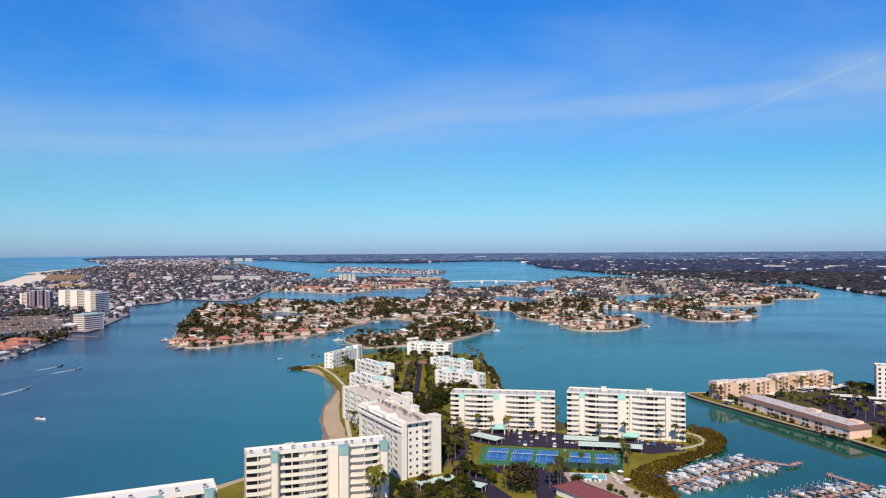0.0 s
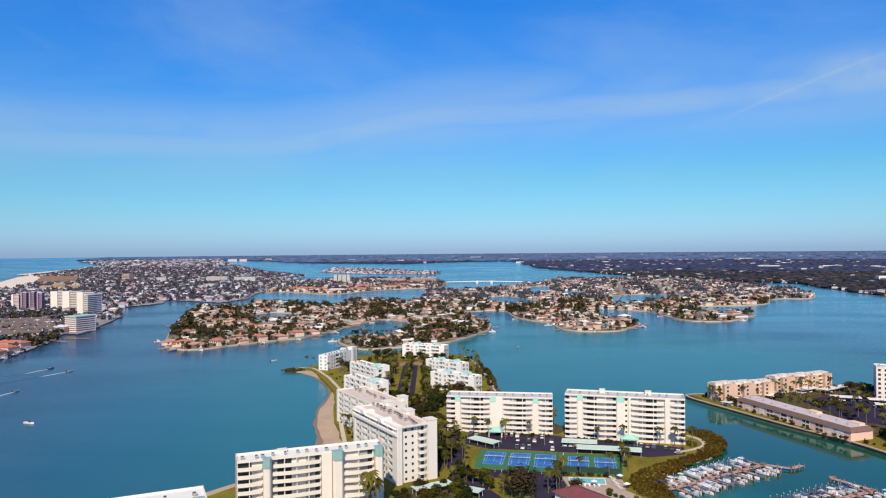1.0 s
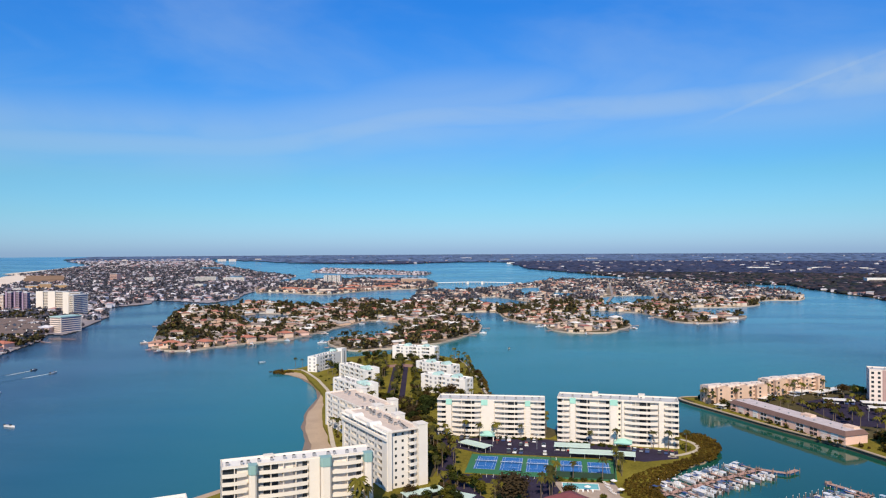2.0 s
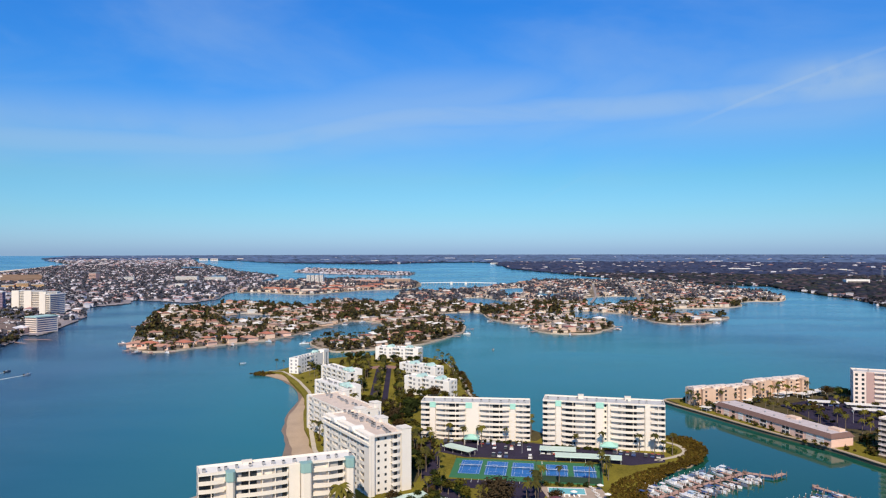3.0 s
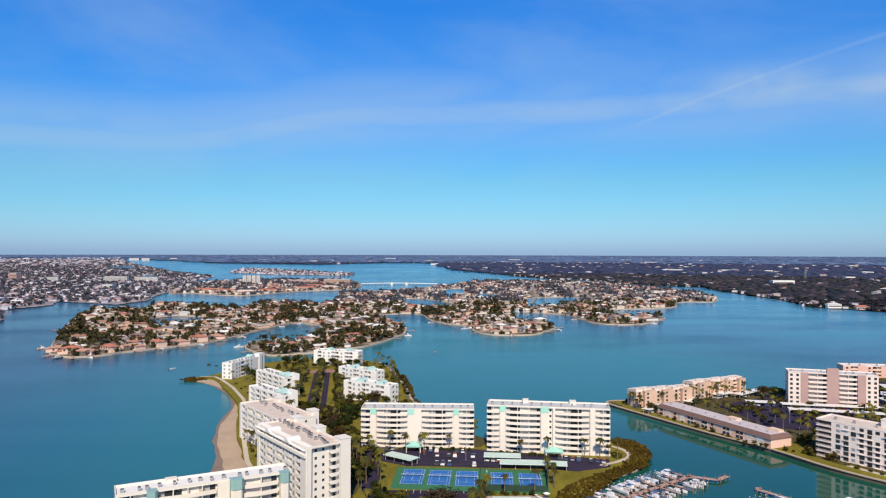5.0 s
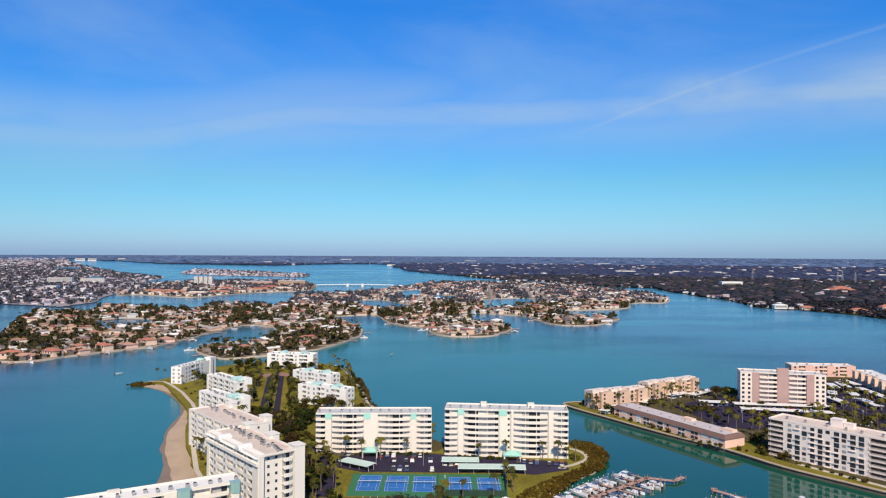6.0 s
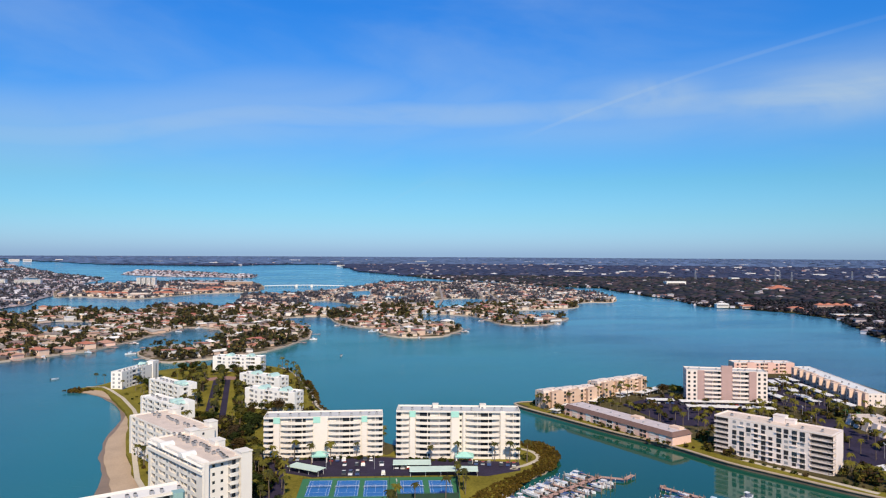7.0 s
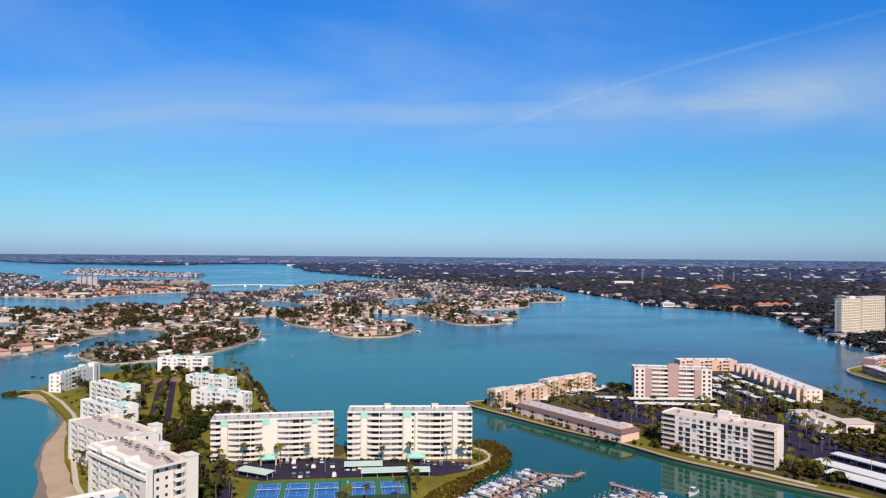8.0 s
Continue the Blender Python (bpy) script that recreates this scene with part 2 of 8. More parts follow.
HAZED_MID = [(0.032, 0.043, 0.088), (0.040, 0.050, 0.096), (0.036, 0.047, 0.098), (0.048, 0.054, 0.096)]
M["ridge"] = material("haze_blue_canopy", (1, 1, 1), 0.9, 0.3, 0.01, 0.1, 0, palette=HAZED_BLUE, per="island", spec=0.05)
M["farwoods"] = material("hazy_canopy", (1, 1, 1), 0.9, 0.3, 0.02, 0.2, 0, palette=HAZED_MID, per="island", spec=0.05)
M["woods"] = material("haze_tinted_canopy", (1, 1, 1), 0.9, 0.35, 0.05, 0.4, 0, palette=HAZED_DARK, per="island", spec=0.05)
ROOFS = [(0.40, 0.35, 0.31), (0.42, 0.18, 0.12), (0.24, 0.20, 0.18), (0.72, 0.69, 0.65), (0.17, 0.13, 0.12), (0.48, 0.27, 0.18), (0.52, 0.46, 0.40), (0.34, 0.17, 0.12), (0.30, 0.25, 0.22), (0.46, 0.34, 0.26), (0.38, 0.13, 0.10), (0.76, 0.74, 0.71), (0.22, 0.15, 0.13)]
WALLS = [(0.68, 0.58, 0.48), (0.76, 0.72, 0.67), (0.62, 0.44, 0.33), (0.68, 0.55, 0.42), (0.60, 0.44, 0.36)]
# far roofs, walls, leaves and ground carry distance haze in their base colour
ROOFS_HAZED = [(0.72, 0.71, 0.74), (0.44, 0.42, 0.47), (0.70, 0.66, 0.66), (0.42, 0.25, 0.24), (0.32, 0.30, 0.35), (0.46, 0.36, 0.37), (0.20, 0.18, 0.23), (0.62, 0.61, 0.66), (0.36, 0.22, 0.22), (0.28, 0.27, 0.32)]
WALLS_HAZED = [(0.56, 0.53, 0.56), (0.66, 0.64, 0.68), (0.54, 0.41, 0.39), (0.52, 0.44, 0.44)]
M["roofs_hazed"] = material("haze_tinted_roof", (1, 1, 1), 0.9, 0.2, 0.1, 1, 0, palette=ROOFS_HAZED, per="island", spec=0.1)
M["walls_hazed"] = material("haze_tinted_wall", (1, 1, 1), 0.9, 0.08, 0.1, 1, 0, palette=WALLS_HAZED, per="island", spec=0.1)
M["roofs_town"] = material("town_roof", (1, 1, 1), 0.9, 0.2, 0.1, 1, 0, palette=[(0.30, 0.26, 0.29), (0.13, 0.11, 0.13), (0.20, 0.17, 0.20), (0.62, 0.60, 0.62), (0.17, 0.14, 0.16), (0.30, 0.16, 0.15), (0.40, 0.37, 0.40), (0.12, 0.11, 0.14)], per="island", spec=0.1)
HAZED_LEAVES = [(0.068, 0.074, 0.100), (0.100, 0.090, 0.104), (0.060, 0.072, 0.102), (0.116, 0.098, 0.102), (0.078, 0.086, 0.100)]
M["leaf_hazed"] = material("haze_tinted_foliage", (1, 1, 1), 0.9, 0.3, 0.2, 1, 0, palette=HAZED_LEAVES, per="island", spec=0.05)
M["suburb_far"] = material("haze_tinted_ground", (0.29, 0.26, 0.28), 0.95, 0.4, 0.02, 0.15, 0.1, spec=0.05)
M["dune"] = material("brown_dune", (0.26, 0.17, 0.11), 0.95, 0.35, 0.01, 0.08, 0.1, spec=0.05)
GARDEN = [(0.022, 0.026, 0.006), (0.036, 0.034, 0.008), (0.058, 0.048, 0.009), (0.042, 0.026, 0.010), (0.060, 0.062, 0.011), (0.11, 0.085, 0.014), (0.054, 0.030, 0.012)]
M["gardenmix"] = material("garden_foliage", (1, 1, 1), 0.85, 0.35, 0.4, 2, 0, palette=GARDEN, per="island", spec=0.1)
M["oak"] = material("brown_oak_leaf", (0.046, 0.032, 0.016), 0.85, 0.5, 0.5, 3, 0, spec=0.1)
M["roofs"] = material("house_roof", (1, 1, 1), 0.85, 0.2, 0.4, 4, 0.1, palette=ROOFS)
M["walls"] = material("house_wall", (1, 1, 1), 0.85, 0.08, 0.4, 4, 0, palette=WALLS)
M["roofs_far"] = material("far_house_roof", (1, 1, 1), 0.85, 0.2, 0.1, 1, 0, palette=ROOFS, per="island")
M["walls_far"] = material("far_house_wall", (1, 1, 1), 0.85, 0.08, 0.1, 1, 0, palette=WALLS, per="island")
CARS = [(0.75, 0.75, 0.76), (0.70, 0.70, 0.70), (0.06, 0.06, 0.07), (0.35, 0.36, 0.38), (0.30, 0.03, 0.03), (0.05, 0.08, 0.2), (0.55, 0.53, 0.50)]
M["carpaint"] = material("car_paint", (1, 1, 1), 0.45, 0.03, 1, 4, 0, palette=CARS)
M["rubber"] = material("tyre_rubber", (0.03, 0.03, 0.03), 0.9, 0.1, 1, 4)


def water_material():
    """Teal bay water, greener in the canal between the two peninsulas."""
    m = bpy.data.materials.new("bay_water")
    m.use_nodes = True
    n, l = m.node_tree.nodes, m.node_tree.links
    p = n["Principled BSDF"]
    p.inputs["IOR"].default_value = 1.33
    g = n.new("ShaderNodeNewGeometry")
    big = n.new("ShaderNodeTexNoise"); big.inputs["Scale"].default_value = 0.006; big.inputs["Detail"].default_value = 9; big.inputs["Roughness"].default_value = 0.62
    stretch = n.new("ShaderNodeMapping"); stretch.inputs["Scale"].default_value = (0.45, 1.5, 1); stretch.inputs["Rotation"].default_value = (0, 0, 0.35)
    l.new(g.outputs["Position"], stretch.inputs[0]); l.new(stretch.outputs[0], big.inputs["Vector"])
    ramp = n.new("ShaderNodeValToRGB")
    ramp.color_ramp.elements[0].position, ramp.color_ramp.elements[0].color = 0.36, (0.018, 0.043, 0.086, 1)
    ramp.color_ramp.elements[1].position, ramp.color_ramp.elements[1].color = 0.66, (0.042, 0.090, 0.160, 1)
    l.new(big.outputs[0], ramp.inputs[0])
    # greener base colour round the peninsula
    mp1 = n.new("ShaderNodeMapping"); mp1.vector_type = "TEXTURE"
    mp1.inputs["Location"].default_value = (95, 520, 0); mp1.inputs["Scale"].default_value = (400, 640, 50)
    gr1 = n.new("ShaderNodeTexGradient"); gr1.gradient_type = "SPHERICAL"
    l.new(g.outputs["Position"], mp1.inputs[0]); l.new(mp1.outputs[0], gr1.inputs[0])
    # paler base colour toward the far bay stands in for sky reflected at grazing angles
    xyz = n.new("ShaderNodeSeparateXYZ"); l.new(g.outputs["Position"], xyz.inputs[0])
    sky_sheen = n.new("ShaderNodeMapRange"); sky_sheen.interpolation_type = "SMOOTHSTEP"; sky_sheen.inputs["From Min"].default_value, sky_sheen.inputs["From Max"].default_value = 300, 2300
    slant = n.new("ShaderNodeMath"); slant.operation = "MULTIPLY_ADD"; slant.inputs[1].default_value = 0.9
    l.new(xyz.outputs["X"], slant.inputs[0]); l.new(xyz.outputs["Y"], slant.inputs[2]); l.new(slant.outputs[0], sky_sheen.inputs["Value"])
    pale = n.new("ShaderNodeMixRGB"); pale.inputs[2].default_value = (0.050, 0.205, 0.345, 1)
    l.new(sky_sheen.outputs[0], pale.inputs[0]); l.new(ramp.outputs[0], pale.inputs[1])
    mx1 = n.new("ShaderNodeMixRGB"); mx1.inputs[2].default_value = (0.020, 0.146, 0.172, 1)
    wide = n.new("ShaderNodeMapRange"); wide.inputs["From Max"].default_value = 0.5
    l.new(gr1.outputs["Fac"], wide.inputs["Value"])
    l.new(wide.outputs[0], mx1.inputs[0]); l.new(pale.outputs[0], mx1.inputs[1])
    # the canal's green also stands in for green reflections there
    mp0 = n.new("ShaderNodeMapping"); mp0.vector_type = "TEXTURE"
    mp0.inputs["Location"].default_value = (205, 290, 0); mp0.inputs["Scale"].default_value = (95, 190, 50); mp0.inputs["Rotation"].default_value = (0, 0, 0.38)
    gr = n.new("ShaderNodeTexGradient"); gr.gradient_type = "SPHERICAL"
    l.new(g.outputs["Position"], mp0.inputs[0]); l.new(mp0.outputs[0], gr.inputs[0])
    mr = n.new("ShaderNodeMapRange"); mr.inputs["From Min"].default_value, mr.inputs["From Max"].default_value = 0.0, 0.42
    l.new(gr.outputs["Fac"], mr.inputs["Value"])
    mx = n.new("ShaderNodeMixRGB"); mx.inputs[2].default_value = (0.010, 0.080, 0.054, 1)
    l.new(mr.outputs[0], mx.inputs[0]); l.new(mx1.outputs[0], mx.inputs[1])
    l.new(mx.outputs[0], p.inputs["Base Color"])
    # the chop scatters part of the light from within the water
    body = n.new("ShaderNodeBsdfDiffuse"); l.new(mx.outputs[0], body.inputs["Color"])
    blend = n.new("ShaderNodeMixShader")
    still = n.new("ShaderNodeMapRange"); still.inputs["To Min"].default_value, still.inputs["To Max"].default_value = 0.33, 0.06
    l.new(mr.outputs[0], still.inputs["Value"]); l.new(still.outputs[0], blend.inputs[0])
    l.new(p.outputs[0], blend.inputs[1]); l.new(body.outputs[0], blend.inputs[2])
    l.new(blend.outputs[0], n["Material Output"].inputs["Surface"])
    w1 = n.new("ShaderNodeTexNoise"); w1.inputs["Scale"].default_value = 0.5; w1.inputs["Detail"].default_value = 6
    w2 = n.new("ShaderNodeTexNoise"); w2.inputs["Scale"].default_value = 0.006; w2.inputs["Detail"].default_value = 5
    mp = n.new("ShaderNodeMapping"); mp.inputs["Scale"].default_value = (0.6, 1.4, 1); mp.inputs["Rotation"].default_value = (0, 0, 0.5)
    l.new(g.outputs["Position"], mp.inputs[0]); l.new(mp.outputs[0], w1.inputs["Vector"]); l.new(mp.outputs[0], w2.inputs["Vector"])
    bp = n.new("ShaderNodeBump"); bp.inputs["Distance"].default_value = 0.22
    l.new(w1.outputs[0], bp.inputs["Height"]); l.new(bp.outputs[0], p.inputs["Normal"])
    rr = n.new("ShaderNodeMapRange"); rr.inputs["From Min"].default_value, rr.inputs["From Max"].default_value = 0.35, 0.65
    rr.inputs["To Min"].default_value, rr.inputs["To Max"].default_value = 0.03, 0.22
    ws = n.new("ShaderNodeMapRange"); ws.inputs["From Min"].default_value, ws.inputs["From Max"].default_value = 0.38, 0.62
    ws.inputs["To Min"].default_value, ws.inputs["To Max"].default_value = 0.30, 0.95
    shelter = n.new("ShaderNodeMapRange"); shelter.inputs["To Min"].default_value, shelter.inputs["To Max"].default_value = 1.0, 0.10
    l.new(mr.outputs[0], shelter.inputs["Value"])
    calm = n.new("ShaderNodeMath"); calm.operation = "MULTIPLY"
    gloss = n.new("ShaderNodeMath"); gloss.operation = "MULTIPLY"
    l.new(w2.outputs[0], ws.inputs["Value"]); l.new(ws.outputs[0], calm.inputs[0]); l.new(shelter.outputs[0], calm.inputs[1])
    l.new(calm.outputs[0], bp.inputs["Strength"])
    l.new(w2.outputs[0], rr.inputs["Value"]); l.new(rr.outputs[0], gloss.inputs[0]); l.new(shelter.outputs[0], gloss.inputs[1]); l.new(gloss.outputs[0], p.inputs["Roughness"])
    return m


M["water"] = water_material()


def garden_material():
    """Island ground: olive lawns, pale drives and paved yards in patches."""
    m = bpy.data.materials.new("island_gardens")
    m.use_nodes = True
    n, l = m.node_tree.nodes, m.node_tree.links
    p = n["Principled BSDF"]
    p.inputs["Roughness"].default_value = 0.95
    p.inputs["Specular IOR Level"].default_value = 0.1
    g = n.new("ShaderNodeNewGeometry")
    v = n.new("ShaderNodeTexVoronoi"); v.inputs["Scale"].default_value = 0.085
    a = n.new("ShaderNodeTexNoise"); a.inputs["Scale"].default_value = 0.035; a.inputs["Detail"].default_value = 6
    l.new(g.outputs["Position"], v.inputs["Vector"]); l.new(g.outputs["Position"], a.inputs["Vector"])
    sep = n.new("ShaderNodeSeparateColor"); l.new(v.outputs["Color"], sep.inputs[0])
    add = n.new("ShaderNodeMath"); add.operation = "MULTIPLY_ADD"; add.inputs[1].default_value = 0.55
    l.new(sep.outputs[0], add.inputs[0]); l.new(a.outputs[0], add.inputs[2])
    r = n.new("ShaderNodeValToRGB")
    el = r.color_ramp.elements
    el[0].position, el[0].color = 0.42, (0.07, 0.060, 0.026, 1)
    el[1].position, el[1].color = 0.96, (0.34, 0.27, 0.21, 1)
    k = el.new(0.60); k.color = (0.105, 0.082, 0.042, 1)
    k = el.new(0.74); k.color = (0.20, 0.155, 0.11, 1)
    l.new(add.outputs[0], r.inputs[0]); l.new(r.outputs[0], p.inputs["Base Color"])
    return m


M["suburb"] = garden_material()


# ---- building blocks ----
class Geo:
    """Gathers faces of one mesh."""

    def __init__(self):
        self.v, self.f, self.mi = [], [], []

    def add(self, verts, faces, m=0):
        o = len(self.v)
        self.v.extend(verts)
        self.f.extend(tuple(i + o for i in f) for f in faces)
        self.mi.extend([m] * len(faces))
        return self

    def box(self, x0, x1, y0, y1, z0, z1, m=0):
        return self.add([(x0, y0, z0), (x1, y0, z0), (x1, y1, z0), (x0, y1, z0), (x0, y0, z1), (x1, y0, z1), (x1, y1, z1), (x0, y1, z1)],
                        [(0, 3, 2, 1), (4, 5, 6, 7), (0, 1, 5, 4), (1, 2, 6, 5), (2, 3, 7, 6), (3, 0, 4, 7)], m)

    def prism(self, poly, z0, z1, m=0):
        n = len(poly)
        v = [(x, y, z0) for x, y in poly] + [(x, y, z1) for x, y in poly]
        f = [tuple(range(n))[::-1], tuple(range(n, 2 * n))] + [(i, (i + 1) % n, n + (i + 1) % n, n + i) for i in range(n)]
        return self.add(v, f, m)

    def tube(self, points, radii, sides=7, m=0):
        v, f = [], []
        for (x, y, z), r in zip(points, radii):
            v += [(x + r * math.cos(2 * math.pi * k / sides), y + r * math.sin(2 * math.pi * k / sides), z) for k in range(sides)]
        for i in range(len(points) - 1):
            for k in range(sides):
                a, b = i * sides + k, i * sides + (k + 1) % sides
                f.append((a, b, b + sides, a + sides))
        f.append(tuple(range(sides))[::-1])
        f.append(tuple(range((len(points) - 1) * sides, len(points) * sides)))
        return self.add(v, f, m)

    def hip(self, x0, x1, y0, y1, z0, rise, over=0.6, m=0):
        x0, x1, y0, y1 = x0 - over, x1 + over, y0 - over, y1 + over
        w, d = x1 - x0, y1 - y0
        if w >= d:
            r0, r1 = (x0 + d / 2, (y0 + y1) / 2, z0 + rise), (x1 - d / 2, (y0 + y1) / 2, z0 + rise)
            t = [(0, 1, 5, 4), (2, 3, 4, 5), (1, 2, 5), (3, 0, 4)]
        else:
            r0, r1 = ((x0 + x1) / 2, y0 + w / 2, z0 + rise), ((x0 + x1) / 2, y1 - w / 2, z0 + rise)
            t = [(0, 1, 4), (2, 3, 5), (1, 2, 5, 4), (3, 0, 4, 5)]
        return self.add([(x0, y0, z0), (x1, y0, z0), (x1, y1, z0), (x0, y1, z0), r0, r1], t + [(0, 3, 2, 1)], m)

    def mesh(self, name, mats):
        me = bpy.data.meshes.new(name)
        me.from_pydata(self.v, [], self.f)
        for m in mats:
            me.materials.append(m)
        if len(mats) > 1:
            me.polygons.foreach_set("material_index", self.mi)
        me.update()
        return me


def part(name, geo, mats, parent=None, label="", m=None):
    mats = mats if isinstance(mats, (list, tuple)) else [mats]
    me = geo.mesh(name, mats) if isinstance(geo, Geo) else geo
    ob = new(name, me)
    if parent is not None:
        ob.parent = parent
    if m is not None:
        ob.matrix_basis = m
    return tagged(ob, label)


def thing(name, label, category, m=None, group=""):
    ob = new(name)
    ob.empty_display_size = 0.5
    if m is not None:
        ob.matrix_basis = m
    return tagged(ob, label, category, group)


def at_front(fl, fr, z=0.0):
    """Pose whose x runs along a front from fl to fr and whose y goes back into the building; and the front's length."""
    d = Vector((fr[0] - fl[0], fr[1] - fl[1]))
    return pose(fl[0], fl[1], z, 0, 0, math.degrees(math.atan2(d.y, d.x))), d.length


# The lens sees no farther than five kilometres, so beyond 2.6 km distance is drawn together, smoothly, about the middle of the camera's line.
MID = (0.0, 7.0, 103.5)


def far(x, y, z=0.0):
    d = math.hypot(x - MID[0], y - MID[1])
    if d <= 2600:
        return (x, y, z)
    s = (2600 + (d - 2600) / (1 + (d - 2600) / 2450)) / d
    return (MID[0] + (x - MID[0]) * s, MID[1] + (y - MID[1]) * s, MID[2] + (z - MID[2]) * s)


def far_scale(x, y):
    d = math.hypot(x - MID[0], y - MID[1])
    return 1.0 if d <= 2600 else (2600 + (d - 2600) / (1 + (d - 2600) / 2450)) / d


def smooth(poly, steps=4, wobble=0.0, seed=0):
    """A closed Catmull-Rom line through the plan's corners, a little uneven."""
    rnd, n, res = random.Random(seed), len(poly), []
    P = [Vector(p) for p in poly]
    for i in range(n):
        a, b, c, d = P[i - 1], P[i], P[(i + 1) % n], P[(i + 2) % n]
        for k in range(steps):
            t = k / steps
            q = 0.5 * ((2 * b) + (c - a) * t + (2 * a - 5 * b + 4 * c - d) * t * t + (3 * b - a - 3 * c + d) * t ** 3)
            res.append((q.x + rnd.uniform(-wobble, wobble), q.y + rnd.uniform(-wobble, wobble)))
    return res


def inside(poly, pts):
    """Which of the points lie in the polygon."""
    pts = np.asarray(pts, float)
    x, y = pts[:, 0], pts[:, 1]
    res = np.zeros(len(pts), bool)
    px, py = zip(*poly)
    j = len(poly) - 1
    for i in range(len(poly)):
        if py[i] != py[j]:
            c = ((py[i] > y) != (py[j] > y)) & (x < (px[j] - px[i]) * (y - py[i]) / (py[j] - py[i]) + px[i])
            res ^= c
        j = i
    return res


def edge_gap(poly, pts):
    """Distance of each point to the polygon's line."""
    pts = np.asarray(pts, float)
    best = np.full(len(pts), 1e9)
    for i in range(len(poly)):
        a, b = np.array(poly[i - 1], float), np.array(poly[i], float)
        ab = b - a
        t = np.clip(((pts - a) @ ab) / max(ab @ ab, 1e-9), 0, 1)
        best = np.minimum(best, np.hypot(*(pts - a - t[:, None] * ab).T))
    return best


def sheet(name, poly, z, mat, holes=(), skirt=2.5, label="", category="", parent=None):
    """A level piece of ground with a skirt that goes down below the water."""
    bm = bmesh.new()
    loops = []
    for ring in (poly, *holes):
        vs = [bm.verts.new((x, y, z)) for x, y in ring]
        es = [bm.edges.new((vs[i], vs[(i + 1) % len(vs)])) for i in range(len(vs))]
        loops.append((vs, es))
    bmesh.ops.triangle_fill(bm, use_beauty=True, use_dissolve=False, edges=[e for _, es in loops for e in es])
    bmesh.ops.recalc_face_normals(bm, faces=bm.faces)
    if bm.faces and sum(f.normal.z for f in bm.faces) < 0:
        bmesh.ops.reverse_faces(bm, faces=bm.faces)
    if skirt:
        for vs, es in loops:
            low = [bm.verts.new((v.co.x, v.co.y, z - skirt)) for v in vs]
            for i in range(len(vs)):
                k = (i + 1) % len(vs)
                bm.faces.new((vs[i], low[i], low[k], vs[k]))
    me = bpy.data.meshes.new(name)
    bm.to_mesh(me)
    bm.free()
    me.materials.append(mat)
    ob = new(name, me)
    if parent is not None:
        ob.parent = parent
    return tagged(ob, label, category, kind="structure")


def strip(name, line, width, z, mat, height=0.0, label="", category="", side=0.5):
    """A path, kerb or wall that follows a line."""
    g = Geo()
    P = [Vector(p) for p in line]
    L, R = [], []
    for i, p in enumerate(P):
        t = (P[min(i + 1, len(P) - 1)] - P[max(i - 1, 0)]).normalized()
        nrm = Vector((-t.y, t.x))
        L.append(p + nrm * width * side); R.append(p - nrm * width * (1 - side))
    n = len(P)
    v = [(p.x, p.y, z) for p in L] + [(p.x, p.y, z) for p in R] + [(p.x, p.y, z - height) for p in L] + [(p.x, p.y, z - height) for p in R]
    f = []
    for i in range(n - 1):
        f.append((n + i, n + i + 1, i + 1, i))
        if height:
            f += [(i, i + 1, 2 * n + i + 1, 2 * n + i), (n + i + 1, n + i, 3 * n + i, 3 * n + i + 1)]
    g.add(v, f)
    ob = new(name, g.mesh(name, [mat]))
    return tagged(ob, label, category, kind="structure")


# ---- water and land ----
def polar_sheet(name, keep, z, mat, a0, a1, na, d0, d1, nd, label, category):
    """A sheet on rays round the camera's line, out to the horizon; keep says which places belong to it."""
    g = Geo()
    ds = [d0 * (d1 / d0) ** (i / nd) for i in range(nd + 1)]
    angs = [radians(a0 + (a1 - a0) * k / na) for k in range(na + 1)]
    flat = [(MID[0] + d * math.sin(a), MID[1] + d * math.cos(a)) for d in ds for a in angs]
    v = [far(x, y, z) for x, y in flat]
    f = []
    w = na + 1
    cen = [((flat[i * w + k][0] + flat[(i + 1) * w + k + 1][0]) / 2, (flat[i * w + k][1] + flat[(i + 1) * w + k + 1][1]) / 2) for i in range(nd) for k in range(na)]
    ok = keep(cen)
    for q, yes in enumerate(ok):
        if yes:
            i, k = divmod(q, na)
            f.append((i * w + k, i * w + k + 1, (i + 1) * w + k + 1, (i + 1) * w + k))
    used = sorted({j for face in f for j in face})
    idx = {j: n for n, j in enumerate(used)}
    g.add([v[j] for j in used], [tuple(idx[j] for j in reversed(face)) for face in f])
    ob = new(name, g.mesh(name, [mat]))
    return tagged(ob, label, category, kind="structure")


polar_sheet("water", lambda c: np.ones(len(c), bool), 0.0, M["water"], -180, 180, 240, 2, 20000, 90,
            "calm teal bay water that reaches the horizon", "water")

